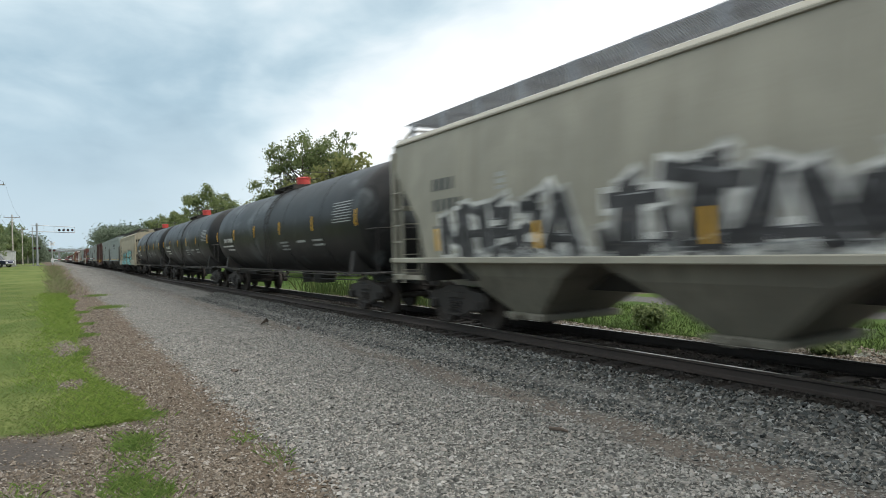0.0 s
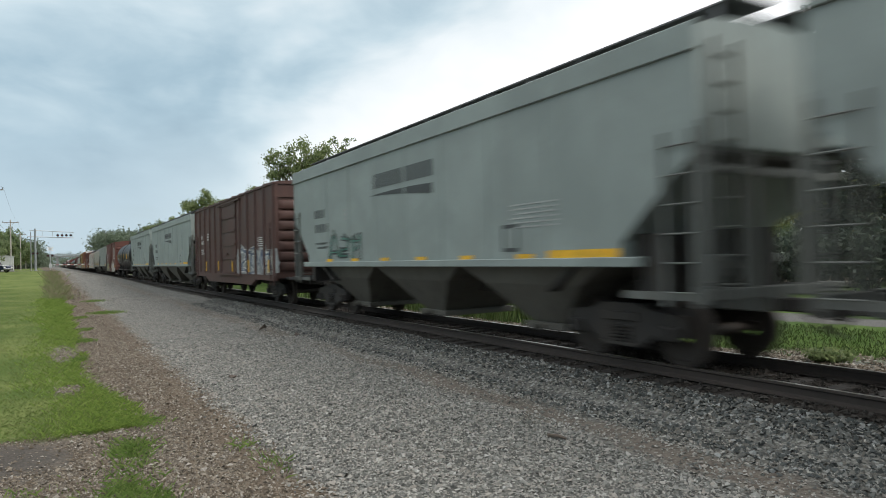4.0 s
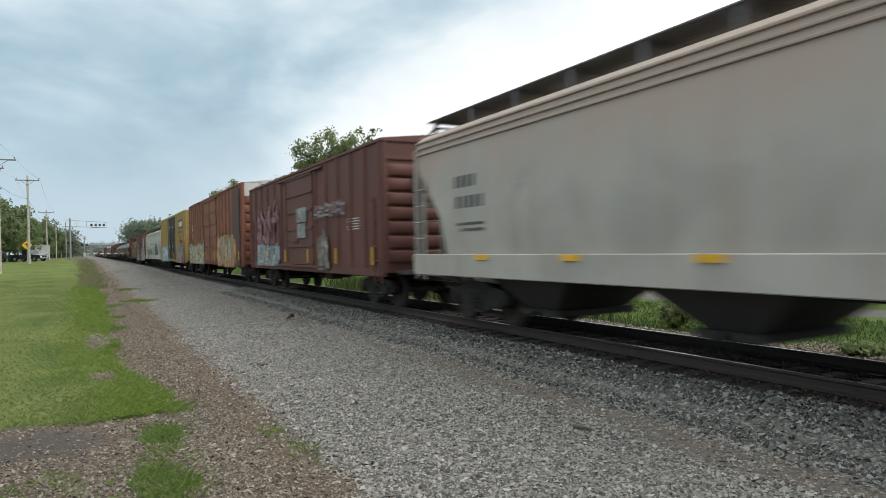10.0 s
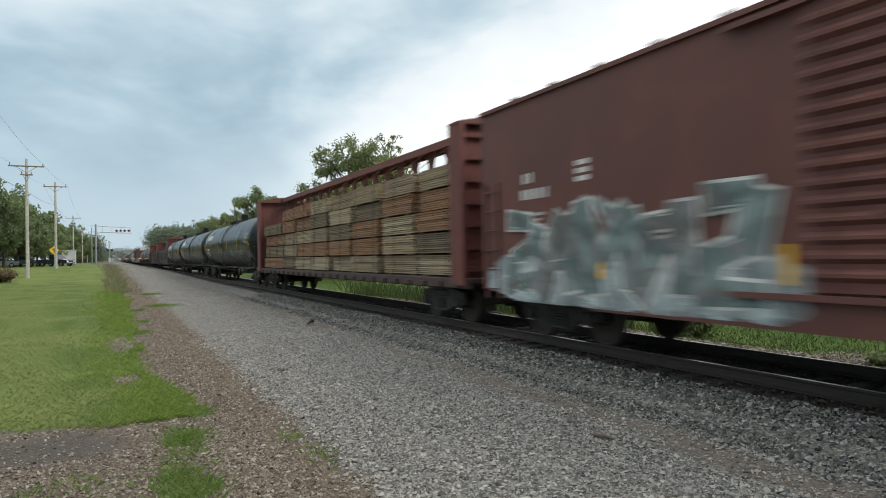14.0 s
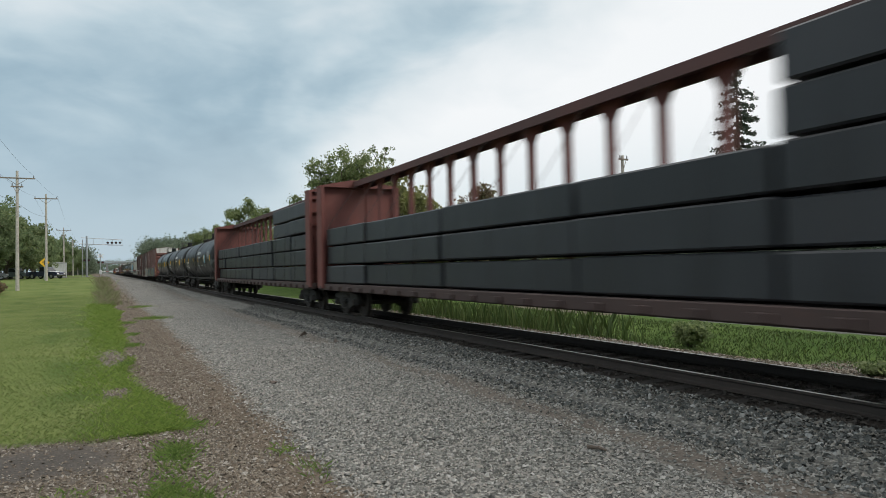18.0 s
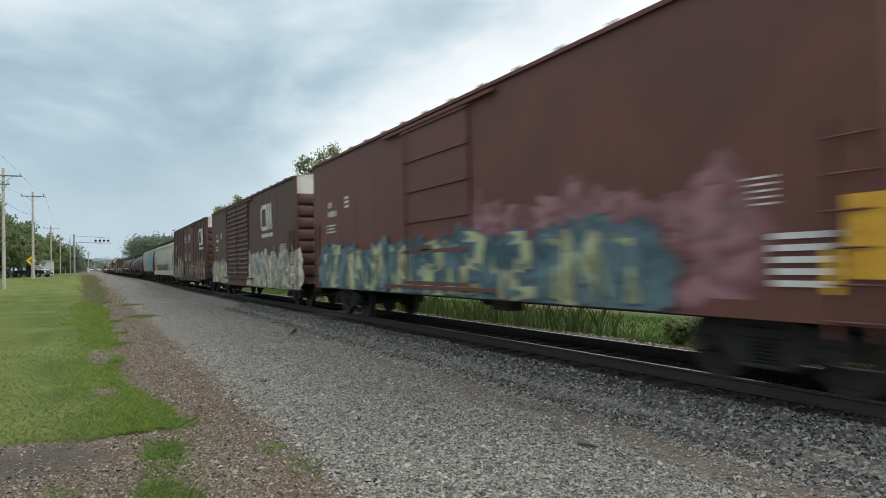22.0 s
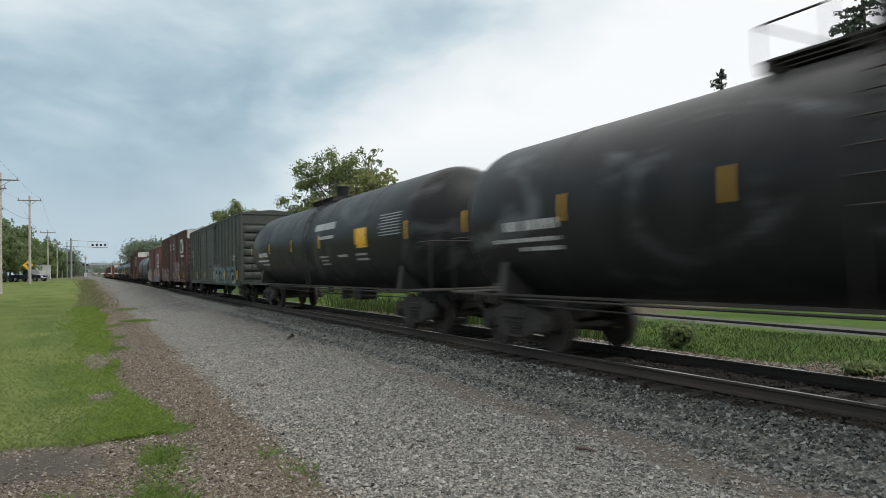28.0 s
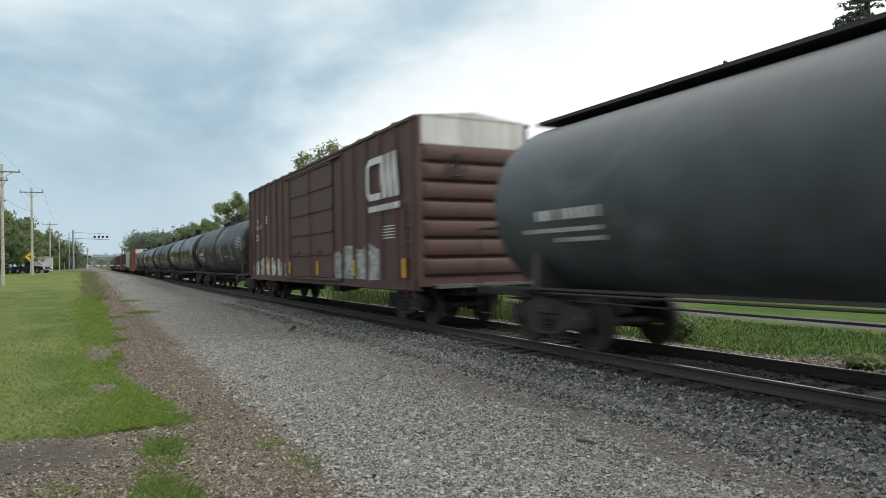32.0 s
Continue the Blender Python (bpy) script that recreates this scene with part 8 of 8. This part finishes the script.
# ---------- vehicles ----------
GLASS = plain("car_glass", (0.02, 0.024, 0.028), 0.08, 0.0, 0.05, 5, 0.0)
TYRE = plain("tyre_rubber", (0.02, 0.02, 0.02), 0.85, 0.0, 0.1, 30, 0.2)
RIM = plain("wheel_rim", (0.45, 0.45, 0.46), 0.3, 0.9, 0.05, 10, 0.0)
CHROME = plain("bumper_chrome", (0.55, 0.55, 0.56), 0.25, 1.0, 0.05, 10, 0.0)
HEADLAMP = plain("lamp_glass", (0.7, 0.7, 0.68), 0.1, 0.0, 0.02, 5, 0.0)
TAIL = plain("tail_lamp_red", (0.35, 0.02, 0.02), 0.2, 0.0, 0.05, 5, 0.0)


def vehicle(name, kind, paint, front_paint, label, group=""):
    """A pickup or estate car, nose towards +x, standing on z = 0."""
    v = thing(name, label, "pickup" if kind == "pickup" else "car", group)
    L, W_ = (5.6, 0.96) if kind == "pickup" else (4.6, 0.9)
    if kind == "pickup":
        low = [(-2.8, 0.55), (-2.8, 1.12), (-0.45, 1.14), (0.9, 1.14), (2.5, 1.08), (2.75, 0.9), (2.8, 0.5), (2.2, 0.42), (-2.2, 0.42)]
        cab = [(-0.5, 1.12), (-0.35, 1.82), (0.15, 1.88), (0.55, 1.82), (1.2, 1.12)]
    else:
        low = [(-2.25, 0.5), (-2.3, 0.95), (-1.0, 1.0), (0.8, 1.0), (2.0, 0.88), (2.28, 0.7), (2.3, 0.42), (1.8, 0.32), (-1.8, 0.32)]
        cab = [(-1.95, 0.98), (-1.55, 1.42), (-0.6, 1.5), (0.25, 1.44), (1.05, 0.98)]
    g = Geo().prism(low, "y", -W_, W_)
    part("body", g, paint, v, smooth=30)
    part("hood", Geo().prism([(1.15, 1.10 if kind == "pickup" else 0.97), (2.48, 1.04 if kind == "pickup" else 0.88), (2.50, 1.10 if kind == "pickup" else 0.90), (1.15, 1.17 if kind == "pickup" else 1.02)], "y", -W_ + 0.06, W_ - 0.06), front_paint, v)
    roof = [(x, z) for x, z in cab]
    part("cabin", Geo().prism(roof, "y", -W_ + 0.12, W_ - 0.12), paint, v, smooth=30)
    cx = sum(p[0] for p in cab) / len(cab)
    cz = cab[0][1]
    win = [(cx + (x - cx) * 0.86, cz + 0.06 + (z - cz) * 0.80) for x, z in cab]
    for s in (-1, 1):
        a, b_ = sorted((s * (W_ - 0.125), s * (W_ - 0.112)))
        part("side_window", Geo().prism(win, "y", a, b_), GLASS, v)
    p1, p0 = cab[-1], cab[-2]
    part("windscreen", Geo().loft([[(p0[0] + 0.02, y, p0[1] - 0.04) for y in (-W_ + 0.2, W_ - 0.2)] + [(p1[0] + 0.01, y, p1[1] + 0.05) for y in (W_ - 0.2, -W_ + 0.2)],
                                  [(p0[0] + 0.04, y, p0[1] - 0.03) for y in (-W_ + 0.2, W_ - 0.2)] + [(p1[0] + 0.03, y, p1[1] + 0.06) for y in (W_ - 0.2, -W_ + 0.2)]]), GLASS, v)
    if kind == "pickup":
        part("load_bed", Geo().box(-2.72, -0.55, -W_ + 0.1, W_ - 0.1, 1.125, 1.135), BLACK_PAINT, v)
    part("front_bumper", Geo().box(L / 2 - 0.12, L / 2 + 0.06, -W_ + 0.04, W_ - 0.04, 0.42, 0.62, 0.03), CHROME, v)
    part("rear_bumper", Geo().box(-L / 2 - 0.06, -L / 2 + 0.06, -W_ + 0.04, W_ - 0.04, 0.45, 0.62, 0.03), CHROME, v)
    for s in (-1, 1):
        part("headlight", Geo().box(L / 2 - 0.09, L / 2 + 0.01, s * 0.68 - 0.17, s * 0.68 + 0.17, 0.72, 0.88, 0.02), HEADLAMP, v)
        part("tail_light", Geo().box(-L / 2 - 0.02, -L / 2 + 0.04, s * 0.82 - 0.08, s * 0.82 + 0.08, 0.72, 1.0, 0.01), TAIL, v)
        for x in (-L * 0.30, L * 0.32):
            r_ = 0.39 if kind == "pickup" else 0.33
            w_ = part("wheel", Geo().tube((0, -0.12, 0), (0, 0.12, 0), r_, n=20), TYRE, v, at=pose(x, s * (W_ - 0.1), r_), smooth=40)
            part("rim", Geo().tube((0, -0.135, 0), (0, 0.135, 0), r_ * 0.6, n=14), RIM, w_, smooth=40)
    return v


CAR_NAVY = coat("paint_navy", (0.015, 0.022, 0.05), 0.25, dirt=0.1)
CAR_SILVER = coat("paint_silver", (0.42, 0.43, 0.44), 0.3, 0.4, dirt=0.1)
CAR_WHITE = coat("paint_white", (0.72, 0.73, 0.73), 0.3, dirt=0.1)
CAR_TEAL = coat("paint_grey_green", (0.16, 0.20, 0.20), 0.3, 0.2, dirt=0.15)
x, y = polar(-3.9, 122)
stand(vehicle("pickup_truck", "pickup", CAR_NAVY, CAR_WHITE, "dark blue pickup truck with a pale hood, stopped on the road", "waiting vehicles"), x, y, -38)
x, y = polar(-5.9, 130)
stand(vehicle("pickup_truck", "pickup", CAR_TEAL, CAR_TEAL, "grey-green pickup truck stopped on the road", "waiting vehicles"), x, y, -30)
x, y = polar(-8.2, 131)
stand(vehicle("estate_car", "estate", CAR_NAVY, CAR_NAVY, "dark estate car stopped on the road", "waiting vehicles"), x, y)
x, y = polar(-7.3, 126)
stand(vehicle("estate_car", "estate", CAR_SILVER, CAR_SILVER, "silver estate car stopped on the road", "waiting vehicles"), x, y)
x, y = polar(28.6, 43)
stand(vehicle("parked_car", "estate", CAR_WHITE, CAR_WHITE, "white car parked beyond the track"), x, y, 20)

# ---------- small things on the gravel ----------
STICK = plain("weathered_wood", (0.09, 0.07, 0.055), 0.9, 0.0, 0.3, 30, 0.5)
tagged(part("stick", Geo().tube((4.57, 5.54, 0.04), (4.62, 5.42, 0.05), 0.022, 0.018, 7).tube((4.62, 5.42, 0.05), (4.65, 5.34, 0.035), 0.018, 0.012, 7), STICK), "short dark stick lying on the gravel", "stick")
for x, y, s_ in ((5.2, 19.1, 0.14), (2.6, 11.6, 0.09), (5.6, 17.2, 0.10)):
    r = np.random.default_rng(int(x * 10))
    v_, f_ = stones(r, np.array([[x, y]]), np.array([s_]), 0.2)
    g = Geo()
    g.add([tuple(map(float, p)) for p in v_], [tuple(int(i) for i in t) for t in f_])
    tagged(part("dark_clod", g, STICK), "dark clod of earth on the gravel", "clod", "dark clods")

# ---------- loose ground cover ----------
gravel_fields()
turf()

# ---------- movement of the train ----------
# where the trailing end of each car is along the track at the start; the cars after these follow by their lengths
TAILS = [14.16, 33.5, 51.74, 70.0, 88.76, 106.71, 123.17, 140.51, 158.87, 175.69, 193.22, 211.57, 229.82, 247.9, 269.17, 286.7, 307.18, 328.68, 350.37, 368.19, 392.08, 413.88, 435.5, 455.16, 480.83, 505.53, 523.48, 541.75, 560.11, 580.81, 602.25, 623.69, 645.52, 666.82, 686.99, 704.3, 722.25, 742.0, 762.39, 783.78, 802.4, 821.73, 842.55]
SPEEDS = [(0, 25.6), (4, 25.51), (8, 25.43), (12, 25.36), (16, 25.31), (20, 25.26), (24, 25.2), (28, 25.14), (32, 25.08)]


def motions():
    gone = [(0.0, 0.0)]
    for (t0, v0), (t1, v1) in zip(SPEEDS, SPEEDS[1:]):
        for k in (1, 2):
            u = (t1 - t0) * k / 2
            gone.append((t0 + u, gone[-1 if k == 1 else -2][1] + v0 * u + (v1 - v0) / (t1 - t0) * u * u / 2))
    front = TAILS[0] - TRAIN[0][1]
    for i, (car, length, ahead) in enumerate(TRAIN):
        tail = TAILS[i] if i < len(TAILS) else front + length
        mid = (front + tail) / 2 + ahead
        front = tail
        walk(car, [(t, pose(TRACK_X, mid - q, RAIL_Z)) for t, q in gone])


motions()
